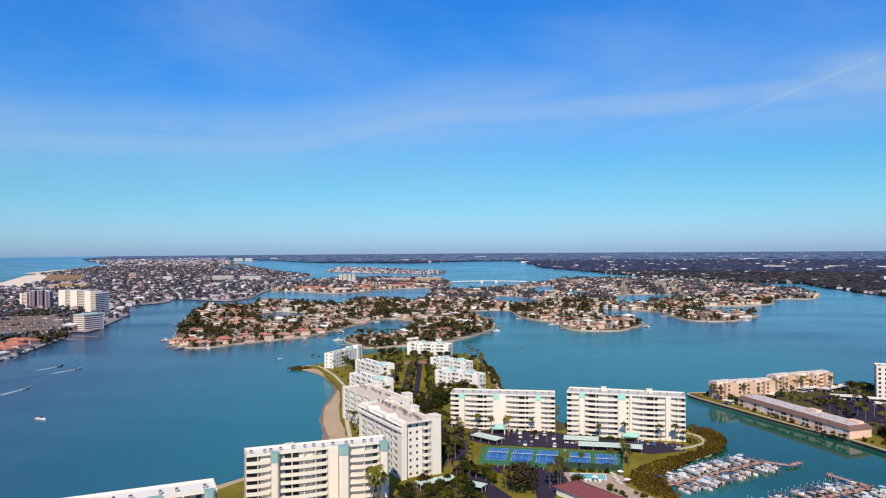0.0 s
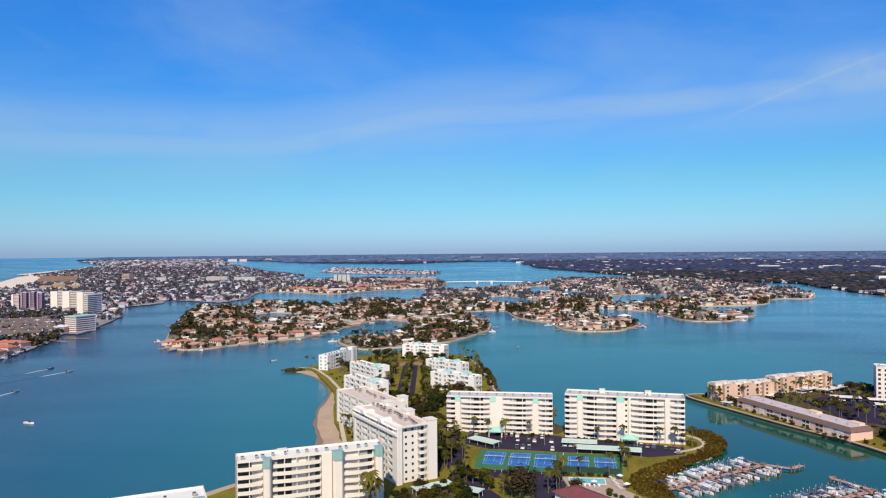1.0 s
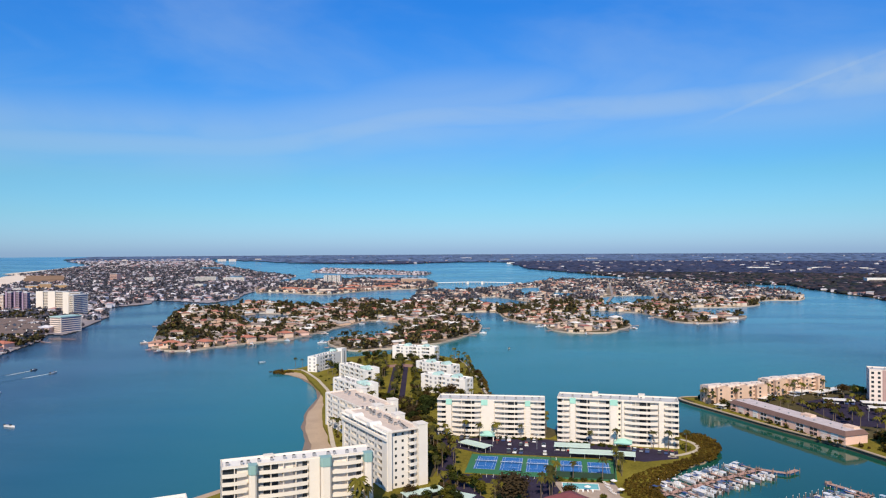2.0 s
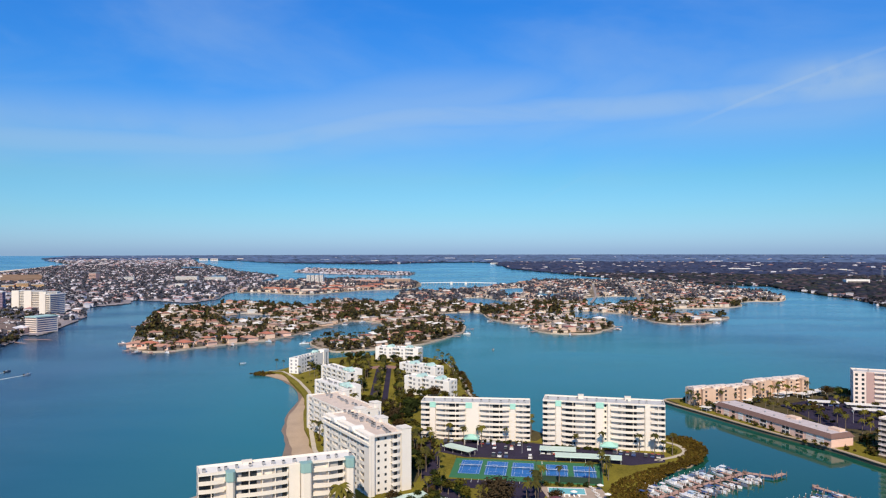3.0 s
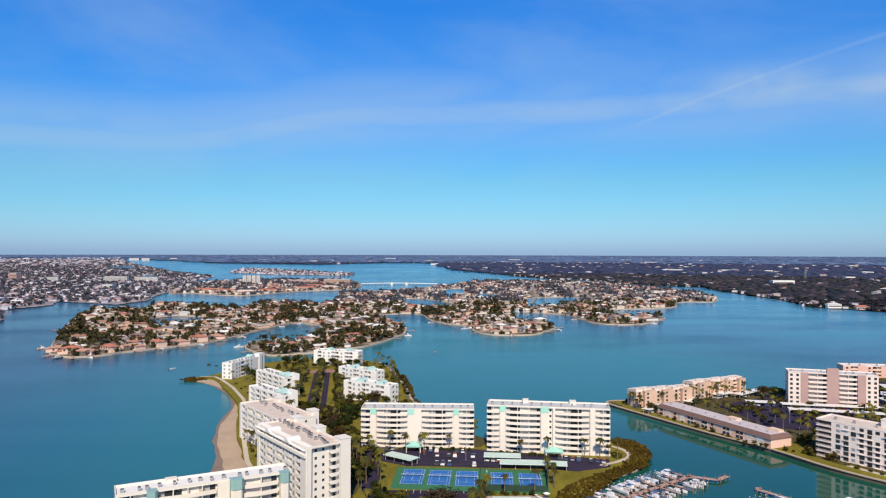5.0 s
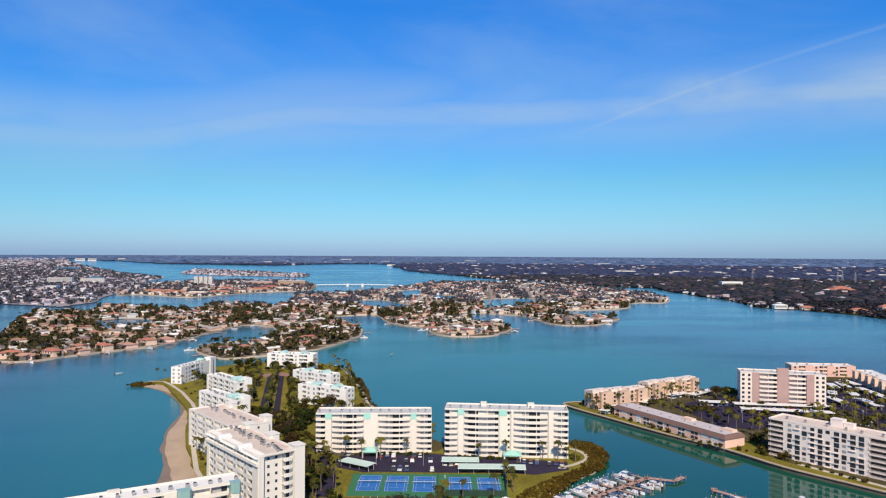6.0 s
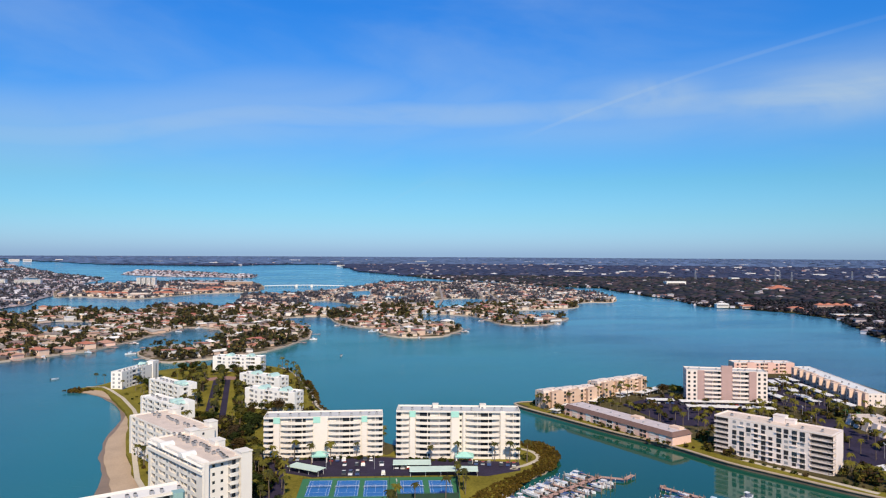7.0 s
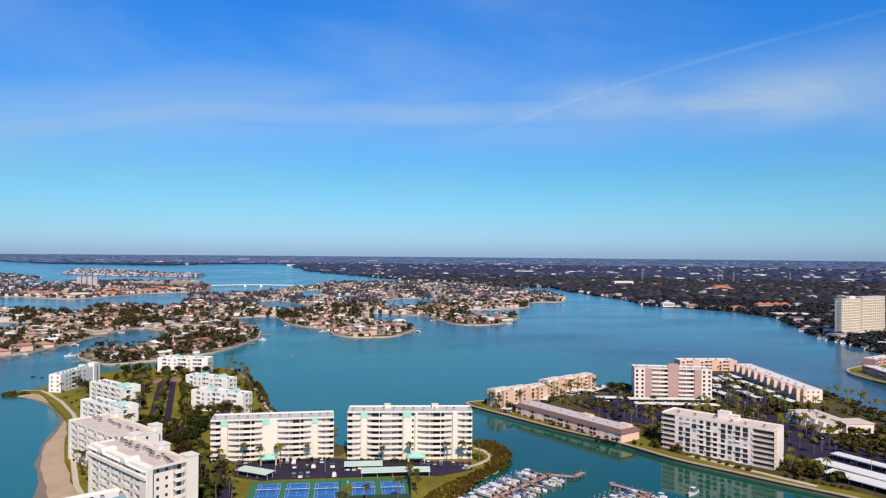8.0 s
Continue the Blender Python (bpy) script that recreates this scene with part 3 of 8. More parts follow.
# plans of the land, in metres, each a line of shore corners
PENINSULA = [(-125, 598), (-112, 612), (-96, 645), (-72, 676), (-38, 694), (0, 690), (26, 672), (38, 634), (45, 590), (47, 540), (46, 500), (54, 450), (66, 404), (76, 391),
             (112, 384), (142, 381), (151, 368), (150, 352), (140, 336), (122, 323), (109, 311), (101, 299), (96, 291), (96, 276), (100, 240), (104, 160), (104, 40), (60, -60),
             (-140, -60), (-160, 60), (-150, 200), (-100, 290), (-58, 340), (-60, 374), (-69, 412), (-73, 451), (-74, 508), (-92, 562), (-112, 590)]
LAWN = [(-119, 602), (-108, 612), (-94, 642), (-72, 672), (-38, 690), (0, 686), (24, 668), (36, 634), (42, 590), (44, 540), (43, 500), (51, 450), (63, 402), (76, 388),
        (112, 381), (140, 378), (148, 366), (147, 353), (137, 338), (120, 325), (106, 313), (98, 300), (93, 292), (93, 276), (97, 240), (100, 160), (100, 40), (58, -56),
        (-136, -56), (-152, 60), (-140, 200), (-90, 290), (-46, 345), (-51, 379), (-61, 425), (-68, 480), (-76, 515), (-90, 558), (-104, 596)]
RIGHT = [(176, 466), (189, 428), (204, 387), (219, 353), (228, 321), (241, 294), (252, 272), (263, 252), (280, 215), (300, 160), (340, 100), (420, 110), (425, 200),
         (402, 300), (413, 353), (425, 378), (439, 412), (459, 445), (478, 520), (472, 546), (404, 562), (382, 540), (345, 508), (312, 494), (292, 506), (262, 497), (234, 486), (196, 476), (180, 475)]
POINT = [(546, 495), (607, 521), (680, 535), (760, 500), (700, 420), (600, 400), (530, 420)]
WEST_ISLE = [(-308, 806), (-289, 760), (-272, 741), (-252, 735), (-230, 753), (-206, 780), (-179, 803), (-152, 833), (-131, 879), (-116, 929), (-92, 1002), (-70, 1042),
             (-38, 1005), (-26, 935), (-30, 900), (-52, 822), (-72, 822), (-92, 845), (-106, 798), (-86, 738), (-55, 726), (18, 777), (54, 842), (74, 896), (80, 973), (67, 1057), (26, 1165),
             (10, 1350), (-8, 1650), (-36, 1390), (-92, 1440), (-160, 1500), (-186, 1300), (-280, 1405), (-356, 1425), (-350, 1290), (-432, 1322), (-417, 1198), (-363, 984)]
WEST_LAGOON = [(-296, 1125), (-260, 1174), (-206, 1137), (-205, 1079), (-229, 1029), (-267, 1032)]
EAST_ISLE = [(10, 1160), (74, 1166), (121, 1161), (127, 1052), (145, 999), (164, 966), (168, 889), (190, 862), (233, 865), (261, 902), (281, 936), (285, 1013), (252, 1095), (262, 1196), (350, 1130), (354, 1008), (379, 965), (421, 970), (463, 1016), (496, 1062), (452, 1085), (416, 1180), (490, 1222), (560, 1228), (623, 1272), (650, 1340), (700, 1382),
             (753, 1377), (826, 1490), (854, 1588), (881, 1776), (875, 1922), (861, 2212), (760, 2409), (439, 2372), (258, 2014), (164, 1875), (68, 1756), (-14, 1768)]
EAST_CANALS = [[(118, 1512), (161, 1545), (206, 1400), (205, 1310), (172, 1275), (116, 1350)], [(247, 1864), (320, 1943), (288, 1690), (232, 1600)],
               [(315, 1699), (364, 1669), (343, 1543), (293, 1511)], [(383, 1500), (483, 1567), (519, 1484), (396, 1310), (340, 1290)]]
MIDDLE = [(-420, 1790), (-371, 1800), (-235, 1678), (-109, 1857), (28, 1953), (44, 2308), (-26, 2560), (-200, 2570), (-420, 2480), (-500, 2200)]
ROW = [(-557, 3500), (-341, 3185), (18, 2960), (47, 3259), (-230, 3800), (-600, 4300)]
BARRIER = [(-440, 540), (-418, 658), (-428, 735), (-446, 829), (-474, 898), (-450, 887), (-452, 925), (-472, 1005), (-503, 1138), (-548, 1245), (-588, 1324), (-560, 1380), (-548, 1430), (-575, 1521),
           (-507, 1480), (-431, 1423), (-403, 1538), (-430, 1701), (-430, 1800), (-500, 2250), (-520, 2930), (-800, 3500), (-1100, 4300), (-1600, 5600), (-3090, 10310),
           (-4604, 9300), (-4374, 8745), (-2566, 5572), (-2173, 4201), (-1896, 3400), (-1880, 3214), (-1480, 2472), (-1400, 2100), (-1250, 1500), (-1000, 900), (-700, 560)]
MAINLAND = [(650, 380), (640, 470), (690, 545), (694, 574), (701, 598), (729, 650), (751, 701), (772, 747), (829, 820), (919, 953), (938, 1065), (904, 1182), (866, 1221), (943, 1435),
            (949, 1543), (998, 1799), (1040, 1960), (940, 2050), (900, 2300), (855, 2546), (771, 2540), (726, 2811), (678, 3373), (600, 3942), (700, 5281), (794, 6030), (660, 6409),
            (400, 6350), (87, 6040), (-146, 5605), (-1067, 6230), (-2200, 8600), (-3000, 10600), (-5300, 10600), (-9000, 19900), (0, 21000), (9000, 19000), (17000, 12000), (20000, 3000), (3000, 200), (1000, 300)]

sheet("beach", smooth(PENINSULA, 4, 0.6, 1), 0.5, M["sand"], label="pale sandy shore round the condominium peninsula", category="beach")
sheet("ground", smooth(LAWN, 4, 0.5, 2), 2.0, M["grass"], label="olive winter lawn of the condominium peninsula", category="ground")
sheet("ground", smooth(RIGHT, 4, 0.0, 3), 1.9, M["yard"], label="lawn and yards behind a straight seawall", category="ground")
sheet("ground", smooth(POINT, 4, 0.5, 4), 1.8, M["grass"], label="low point of land with a seawall", category="ground")
sheet("ground", smooth(WEST_ISLE, 3, 1.5, 5), 1.3, M["suburb"], [smooth(WEST_LAGOON, 3)], label="low residential island with gardens and docks", category="ground")
sheet("ground", smooth(EAST_ISLE, 3, 1.5, 6), 1.25, M["suburb"], [smooth(c, 3) for c in EAST_CANALS], label="low residential island cut by canals", category="ground")
sheet("ground", smooth(MIDDLE, 3, 2, 7), 1.3, M["suburb"], label="narrow residential island in the distance", category="ground")
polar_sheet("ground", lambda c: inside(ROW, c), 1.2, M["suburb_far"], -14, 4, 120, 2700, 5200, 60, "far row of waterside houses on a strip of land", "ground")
CANALS = [[(-850, 3090), (-775, 3086), (-633, 2508), (-695, 2511)], [(-1545, 4900), (-1377, 4900), (-1165, 4142), (-1306, 4145)], [(-560, 1640), (-470, 1660), (-480, 1720), (-640, 1700)], [(-900, 1500), (-690, 1560), (-700, 1610), (-910, 1545)],
          [(-760, 1960), (-540, 2010), (-560, 2075), (-780, 2020)], [(-1000, 2200), (-840, 2250), (-860, 2330), (-1020, 2270)], [(-1180, 3500), (-960, 3560), (-980, 3720), (-1200, 3640)], [(-840, 1290), (-770, 1300), (-775, 1335), (-850, 1325)]]


def barrier_land(c):
    ok = inside(BARRIER, c)
    for canal in CANALS:
        ok &= ~inside(canal, c)
    return ok


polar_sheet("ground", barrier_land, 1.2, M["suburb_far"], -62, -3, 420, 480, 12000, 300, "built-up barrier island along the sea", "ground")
polar_sheet("ground", lambda c: inside(MAINLAND, c), 1.2, M["wood_ground"], -32, 88, 600, 500, 20000, 330, "wooded mainland that reaches the horizon", "ground")
SHOAL = [(-1400, 2080), (-1500, 2420), (-1640, 2720), (-1800, 3060), (-1900, 3330), (-2060, 3500), (-2000, 3520), (-1690, 3043), (-1404, 2490), (-1215, 2060)]
STRAND = [(-2060, 3500), (-2250, 4250), (-2640, 5572), (-2600, 5572), (-2200, 4230), (-2000, 3520)]
DUNE = [(-1319, 2377), (-1404, 2490), (-1690, 3043), (-1800, 3220), (-1600, 3190), (-1229, 2461)]
polar_sheet("ground", lambda c: inside(DUNE, c), 2.6, M["dune"], -40, -20, 160, 2400, 7000, 120, "brown scrubby dune behind the beach", "ground")
polar_sheet("beach", lambda c: inside(STRAND, c), 2.2, M["whitesand"], -40, -20, 160, 2400, 7000, 120, "thin pale strand along the open sea", "beach")
polar_sheet("beach", lambda c: inside(SHOAL, c), 2.2, M["whitesand"], -40, -20, 160, 2000, 7000, 120, "broad pale beach on the open sea", "beach")

WET = [(-127, 596), (-113, 590), (-94, 561), (-76, 508), (-75, 451), (-71, 412), (-63, 374), (-60, 340), (-50, 345), (-60, 412), (-64, 508), (-90, 566), (-110, 594)]
sheet("beach", smooth(WET, 4, 0.8, 9), 0.14, M["wetsand"], skirt=0.6, label="wet dark sand at the waterline", category="beach")
# ---- roads, paths and paving ----
strip("lawn", [smooth(RIGHT, 4)[k] for k in range(1, 36)], 7.5, 1.95, M["grass"], label="strip of lawn along the seawall", category="lawn", side=1.0)
sheet("lawn", [(178, 474), (181, 462), (192, 438), (200, 440), (196, 458), (190, 472)], 1.97, M["grass"], skirt=0.05, label="small lawn at the seawall corner", category="lawn")
sheet("lawn", [(219, 350), (240, 366), (246, 352), (229, 338)], 1.97, M["grass"], skirt=0.05, label="small lawn between two blocks", category="lawn")
for bed in ([(-16, 330), (4, 312), (7, 345), (5, 384), (-10, 420), (-20, 440), (-24, 420), (-12, 372)], 
            [(-18, 250), (20, 258), (18, 284), (9, 296), (-12, 290)], [(66, 402), (76, 390), (70, 376), (66, 378)],
            [(6, 386), (8, 381), (66, 371), (66, 373)], [(70, 367), (72, 363), (100, 354), (101, 358)], [(40, 296), (50, 276), (58, 298), (60, 308), (44, 306)]):
    sheet("planting_bed", smooth(bed, 2), 2.03, M["yard"], skirt=0.05, label="patch of darker ground among trees and shrubs", category="planting bed")

for xs in (-23.5, -14.5):
    strip("road", [(xs + 4 * (xs < -20), 440), (xs, 470), (xs, 560), (xs, 612)], 4.0, 2.05, M["asphalt"], label="dark asphalt drive between the apartment houses", category="road")
sheet("paving", [(-29, 611), (-9, 611), (-6, 622), (-18, 631), (-32, 622)], 2.045, M["brickpave"], skirt=0.02, label="reddish brick turning place", category="paving")
strip("road", smooth([(-17, 445), (-10, 420), (4, 398), (11, 375), (12, 345), (11, 320), (16, 298), (26, 272), (40, 240), (30, 260), (19, 300), (13, 330), (13, 375), (6, 398), (-10, 424)], 3)[:27], 8.5, 2.06, M["asphalt"],
      label="dark asphalt drive past the tennis courts", category="road")
sheet("car_park", [(14, 374), (36, 379), (66, 371), (100, 358), (128, 346), (124, 334), (106, 330), (94, 335), (60, 342), (36, 347.5), (29, 348), (17, 358)], 2.09, M["asphalt"], skirt=0.05,
      label="dark asphalt car park before two apartment blocks", category="car park")
sheet("car_park", [(17, 316), (40, 312), (58, 309), (60, 298), (54, 283), (44, 262), (40, 262), (42, 284), (38, 298), (28, 303), (19, 306)], 2.1, M["asphalt"], skirt=0.05, label="dark asphalt parking lot with white bays", category="car park")
strip("path", [(-116, 606), (-104, 603), (-96, 588), (-83, 556), (-70, 515), (-63, 485), (-58, 430), (-53, 400), (-47, 366), (-41, 346)], 2.4, 2.12, M["path"], label="pale shore path along the beach", category="path")
strip("path", smooth([(134, 373), (141, 362), (140, 350), (131, 342), (122, 338), (122, 337), (131, 340), (142, 349), (143, 362), (136, 374)], 4)[:22], 2.4, 2.12, M["path"], label="pale garden path by the point", category="path")
strip("path", [(30, 664), (38, 630), (42, 590), (45, 540), (45, 500), (50, 462)], 2.0, 2.1, M["path"], label="pale path along the seawall", category="path")

strip("seawall", [smooth(RIGHT, 4)[k] for k in range(-14, 36)], 1.7, 2.15, M["concrete"], 0.4, "weathered tan concrete seawall cap along the canal", "seawall", side=0.15)
strip("seawall", [smooth(RIGHT, 4)[k] for k in range(-14, 36)], 0.8, 1.75, M["stainwall"], 3.0, "dark tide-stained concrete face of the seawall", "seawall", side=0.0)
sheet("car_park", [(245, 452), (300, 478), (345, 452), (352, 425), (318, 412), (262, 385), (243, 395)], 2.0, M["asphalt"], skirt=0.05, label="dark asphalt car park among carports", category="car park")
sheet("car_park", [(345, 470), (395, 522), (425, 512), (440, 508), (405, 405), (372, 392), (362, 430)], 2.0, M["asphalt"], skirt=0.05, label="dark asphalt yard before the terraces", category="car park")
sheet("car_park", [(286, 312), (322, 352), (346, 345), (334, 310), (326, 235), (284, 225), (276, 268)], 2.01, M["asphalt"], skirt=0.05, label="dark asphalt lot under long carports", category="car park")
strip("road", [(300, 160), (290, 260), (300, 305), (330, 350), (358, 412), (350, 440)], 14, 2.03, M["asphalt"], label="dark asphalt drive behind the white block", category="road")


# ---- apartment blocks ----
def balcony_mesh(w, d, bow=0.7):
    """Slab, drop beam and parapet of one balcony as one shell, its front bowed outward."""
    g, n, t = Geo(), 8, 0.16
    out_line = [(w * k / n, -bow * math.sin(math.pi * k / n)) for k in range(n + 1)]
    prof = []
    for x, y in out_line:
        prof.append([(x, y, 1.15), (x, y, -0.30), (x, y + t, -0.30), (x, y + t, 0.0), (x, d, 0.0), (x, d, 0.2), (x, y + t, 0.2), (x, y + t, 1.15)])
    v = [p for ring in prof for p in ring]
    f = []
    for k in range(n):
        for j in range(8):
            a, b = k * 8 + j, k * 8 + (j + 1) % 8
            f.append((a, b, b + 8, a + 8))
    f += [tuple(range(8))[::-1], tuple(range(n * 8, n * 8 + 8))]
    return g.add(v, f)


def pane_mesh(w, h, leaves):
    """Sliding doors as one shell: dark glass leaves, drawn curtains and plastered piers, each stepped behind the next."""
    g = Geo()
    step = w / leaves
    v, f, mi = [], [], []
    for k in range(leaves):
        y = 0.05 if k % 2 else 0.0
        v += [(k * step, y, 0), ((k + 1) * step, y, 0), ((k + 1) * step, y, h), (k * step, y, h)]
    for k in range(leaves):
        f.append((4 * k, 4 * k + 1, 4 * k + 2, 4 * k + 3)); mi.append((0, 2, 1, 0, 2, 0, 2, 1)[(k * 3 + leaves) % 8])
        if k < leaves - 1:
            f.append((4 * k + 1, 4 * k + 4, 4 * k + 7, 4 * k + 2)); mi.append(0)
    g.v, g.f, g.mi = v, f, mi
    return g


CACHE = {}
# built footprints that plants keep clear of
KEEP_OFF = []


def cached(key, make, mats):
    if key not in CACHE:
        CACHE[key] = make().mesh(key[0], mats)
    return CACHE[key]


def facade(top, frame_m, length, floors, fh, spec, recess, wallmat, trimmat, capmat=None, base=0.0, roof_z=None, on_wall=True, bodymat=None):
    """Bays of balconies, shafts and punched windows along one face. x along the face, y inward, z up."""
    roof_z = roof_z or floors * fh
    for kind, a, b in spec:
        x0, x1 = a * length, b * length
        w = x1 - x0
        if kind in ("shaft", "mint", "tall"):
            up = 0.6 if kind != "tall" else 4.0
            sh = part("shaft", Geo().box(x0, x1, -0.25, recess + 0.3, -1.0, roof_z + up), wallmat, top, m=frame_m)
            if kind == "mint":
                part("cap", Geo().box(x0 - 0.15, x1 + 0.15, -0.4, 0.9, roof_z - 2.2, roof_z + 0.75), capmat, sh, "mint green metal cap")
        elif kind == "mintp":
            sh = part("shaft", Geo().prism([(x0, recess + 0.3), (x0, -1.4), (x0 + 0.7, -2.2), (x1 - 0.7, -2.2), (x1, -1.4), (x1, recess + 0.3)], -1.0, roof_z + 0.3), wallmat, top, m=frame_m)
            part("cap", Geo().prism([(x0 - 0.2, 1.4), (x0 - 0.2, -1.5), (x0 + 0.6, -2.45), (x1 - 0.6, -2.45), (x1 + 0.2, -1.5), (x1 + 0.2, 1.4)], roof_z - 2.4, roof_z + 1.0), capmat, sh, "muted teal metal cap")
        elif kind == "rail":
            # dark sheet across the balcony's back stands in for the recess shade
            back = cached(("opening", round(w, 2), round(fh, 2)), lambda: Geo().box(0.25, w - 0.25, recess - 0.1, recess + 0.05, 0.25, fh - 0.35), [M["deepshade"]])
            slab = Geo().box(0, w, -0.5, recess, -0.14, 0.16)
            for z in (0.45, 0.75, 1.05):
                slab.box(0.02, w - 0.02, -0.46, -0.38, z, z + 0.10)
            me = slab.mesh("balcony", [trimmat])
            for i in range(floors):
                part("balcony", me, trimmat, top, m=frame_m @ pose(x0, 0, base + i * fh))
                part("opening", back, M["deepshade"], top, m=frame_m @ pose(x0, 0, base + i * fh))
        elif kind == "grid":
            part("wall_panel", Geo().box(x0, x1, 0.0, recess + 0.3, -1.0, roof_z), wallmat, top, m=frame_m)
            rnd, n = random.Random(int(length * 10)), max(2, int(w / 3.6))
            cell = w / n
            kinds = [("window", M["deepshade"], Geo().box(-cell * 0.30, cell * 0.30, -0.06, 0.1, 0.15, fh - 0.22)), ("window", M["deepshade"], Geo().box(-cell * 0.30, cell * 0.22, -0.06, 0.1, 0.7, fh - 0.3)),
                     ("window", M["paleglass"], Geo().box(-cell * 0.24, cell * 0.24, -0.06, 0.1, 0.8, fh - 0.4)), ("window", M["glass"], Geo().box(-cell * 0.33, cell * 0.33, -0.06, 0.1, 0.1, fh - 0.2))]
            meshes = [g.mesh("window", [mt]) for _, mt, g in kinds]
            ledge = Geo().box(-cell * 0.42, cell * 0.42, -0.7, 0.05, -0.1, 0.12).box(-cell * 0.42, cell * 0.42, -0.7, -0.62, 0.5, 0.62).mesh("ledge", [trimmat])
            for k in range(n):
                style, open_col = rnd.randrange(4), rnd.random() < 0.55
                for i in range(floors):
                    if rnd.random() < 0.03:
                        continue
                    j = style if rnd.random() < 0.6 else rnd.choice((0, 0, 1, 2, 3, 3))
                    at = frame_m @ pose(x0 + (k + 0.5) * cell + 0.15 * math.sin(k * 2.4), 0, base + i * fh)
                    part("window", meshes[j], kinds[j][1], top, m=at)
                    if open_col and rnd.random() < 0.8:
                        part("ledge", ledge, trimmat, top, m=at)
        elif kind in ("panel", "panelc", "panelw"):
            part("wall_panel", Geo().box(x0, x1, -0.02, recess + 0.3, -1.0, roof_z), bodymat if kind == "panelw" and bodymat else wallmat, top, m=frame_m)
            n = max(1, int(w / 3.4))
            pane_mat = M["paleglass"] if kind == "panelc" else M["glass"]
            me = cached(("window", kind), lambda: Geo().box(-0.8, 0.8, -0.05, 0.1, 0, 1.6), [pane_mat])
            for i in range(floors):
                for k in range(n):
                    part("window", me, pane_mat, top, m=frame_m @ pose(x0 + (k + 0.5) * w / n, -0.02, base + i * fh + 0.8))
        elif kind in ("pier", "stack"):
            part("wall_panel", Geo().box(x0, x1, -0.02 if kind == "pier" else 0.12, recess + 0.3, -1.0, roof_z), wallmat, top, m=frame_m)
            if kind == "stack":
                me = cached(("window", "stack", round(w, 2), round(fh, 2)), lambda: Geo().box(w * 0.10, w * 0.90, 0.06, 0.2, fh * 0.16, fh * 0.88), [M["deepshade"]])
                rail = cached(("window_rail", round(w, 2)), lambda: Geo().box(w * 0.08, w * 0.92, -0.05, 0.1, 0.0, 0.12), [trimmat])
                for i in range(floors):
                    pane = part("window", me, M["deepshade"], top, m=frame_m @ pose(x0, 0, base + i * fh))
                    part("window_rail", rail, trimmat, pane, m=pose(0, 0, fh * 0.36))
        elif kind == "bay":
            for k in range(1, int(w / 6.0) + 1):
                x = x0 + k * w / (int(w / 6.0) + 1)
                part("fin", Geo().box(x - 0.14, x + 0.14, -0.1, recess + 0.1, 0.2, roof_z), trimmat, top, m=frame_m)
            for i in range(floors):
                z = base + i * fh
                me = cached(("balcony", round(w, 2), round(recess, 2), trimmat.name), lambda: balcony_mesh(w, recess, min(0.7, w * 0.05)), [trimmat])
                part("balcony", me, trimmat, top, m=frame_m @ pose(x0, 0, z))
                gl = cached(("sliding_door", round(w, 2), round(fh, 2), trimmat.name), lambda: pane_mesh(w - 0.4, fh - 0.55, max(2, int(w / 1.7))), [M["glass"], M["curtain"], trimmat])
                part("sliding_door", gl, M["glass"], top, m=frame_m @ pose(x0 + 0.2, recess - 0.06, z + 0.28))
        elif kind in ("win", "win2"):
            n = max(1, int(w / 3.2))
            for i in range(floors):
                me = cached(("window", kind, round(fh, 1)), lambda: Geo().box(0.1, 1.1, -0.03, 0.1, 0.1, 1.2, 0), [M["glass"]])
                for k in range(n):
                    part("window", me, M["glass"], top, m=frame_m @ pose(x0 + (k + 0.5) * w / n - 0.6, (recess if on_wall else 0.0) - 0.02, base + i * fh + 0.95))


AC = Geo().box(-0.6, 0.6, -0.5, 0.5, 0.15, 1.15, 0).box(-0.5, 0.5, -0.4, 0.4, 1.15, 1.25, 1).box(-0.65, 0.65, -0.1, 0.1, 0, 0.15, 1).mesh("case", [M["metal"], M["rubber"]])
AC_THING = [None]


def rooftop_unit(m):
    if AC_THING[0] is None:
        top = thing("rooftop_air_conditioner", "grey air-conditioning unit on a flat roof", "air conditioner", m, "rooftop units")
        part("case", AC, M["metal"], top)
        part("fan_grille", Geo().tube([(0, 0, 1.25), (0, 0, 1.32)], [0.36, 0.36], 10), M["rubber"], top)
        AC_THING[0] = top
        return top
    return copy_thing(AC_THING[0], m)


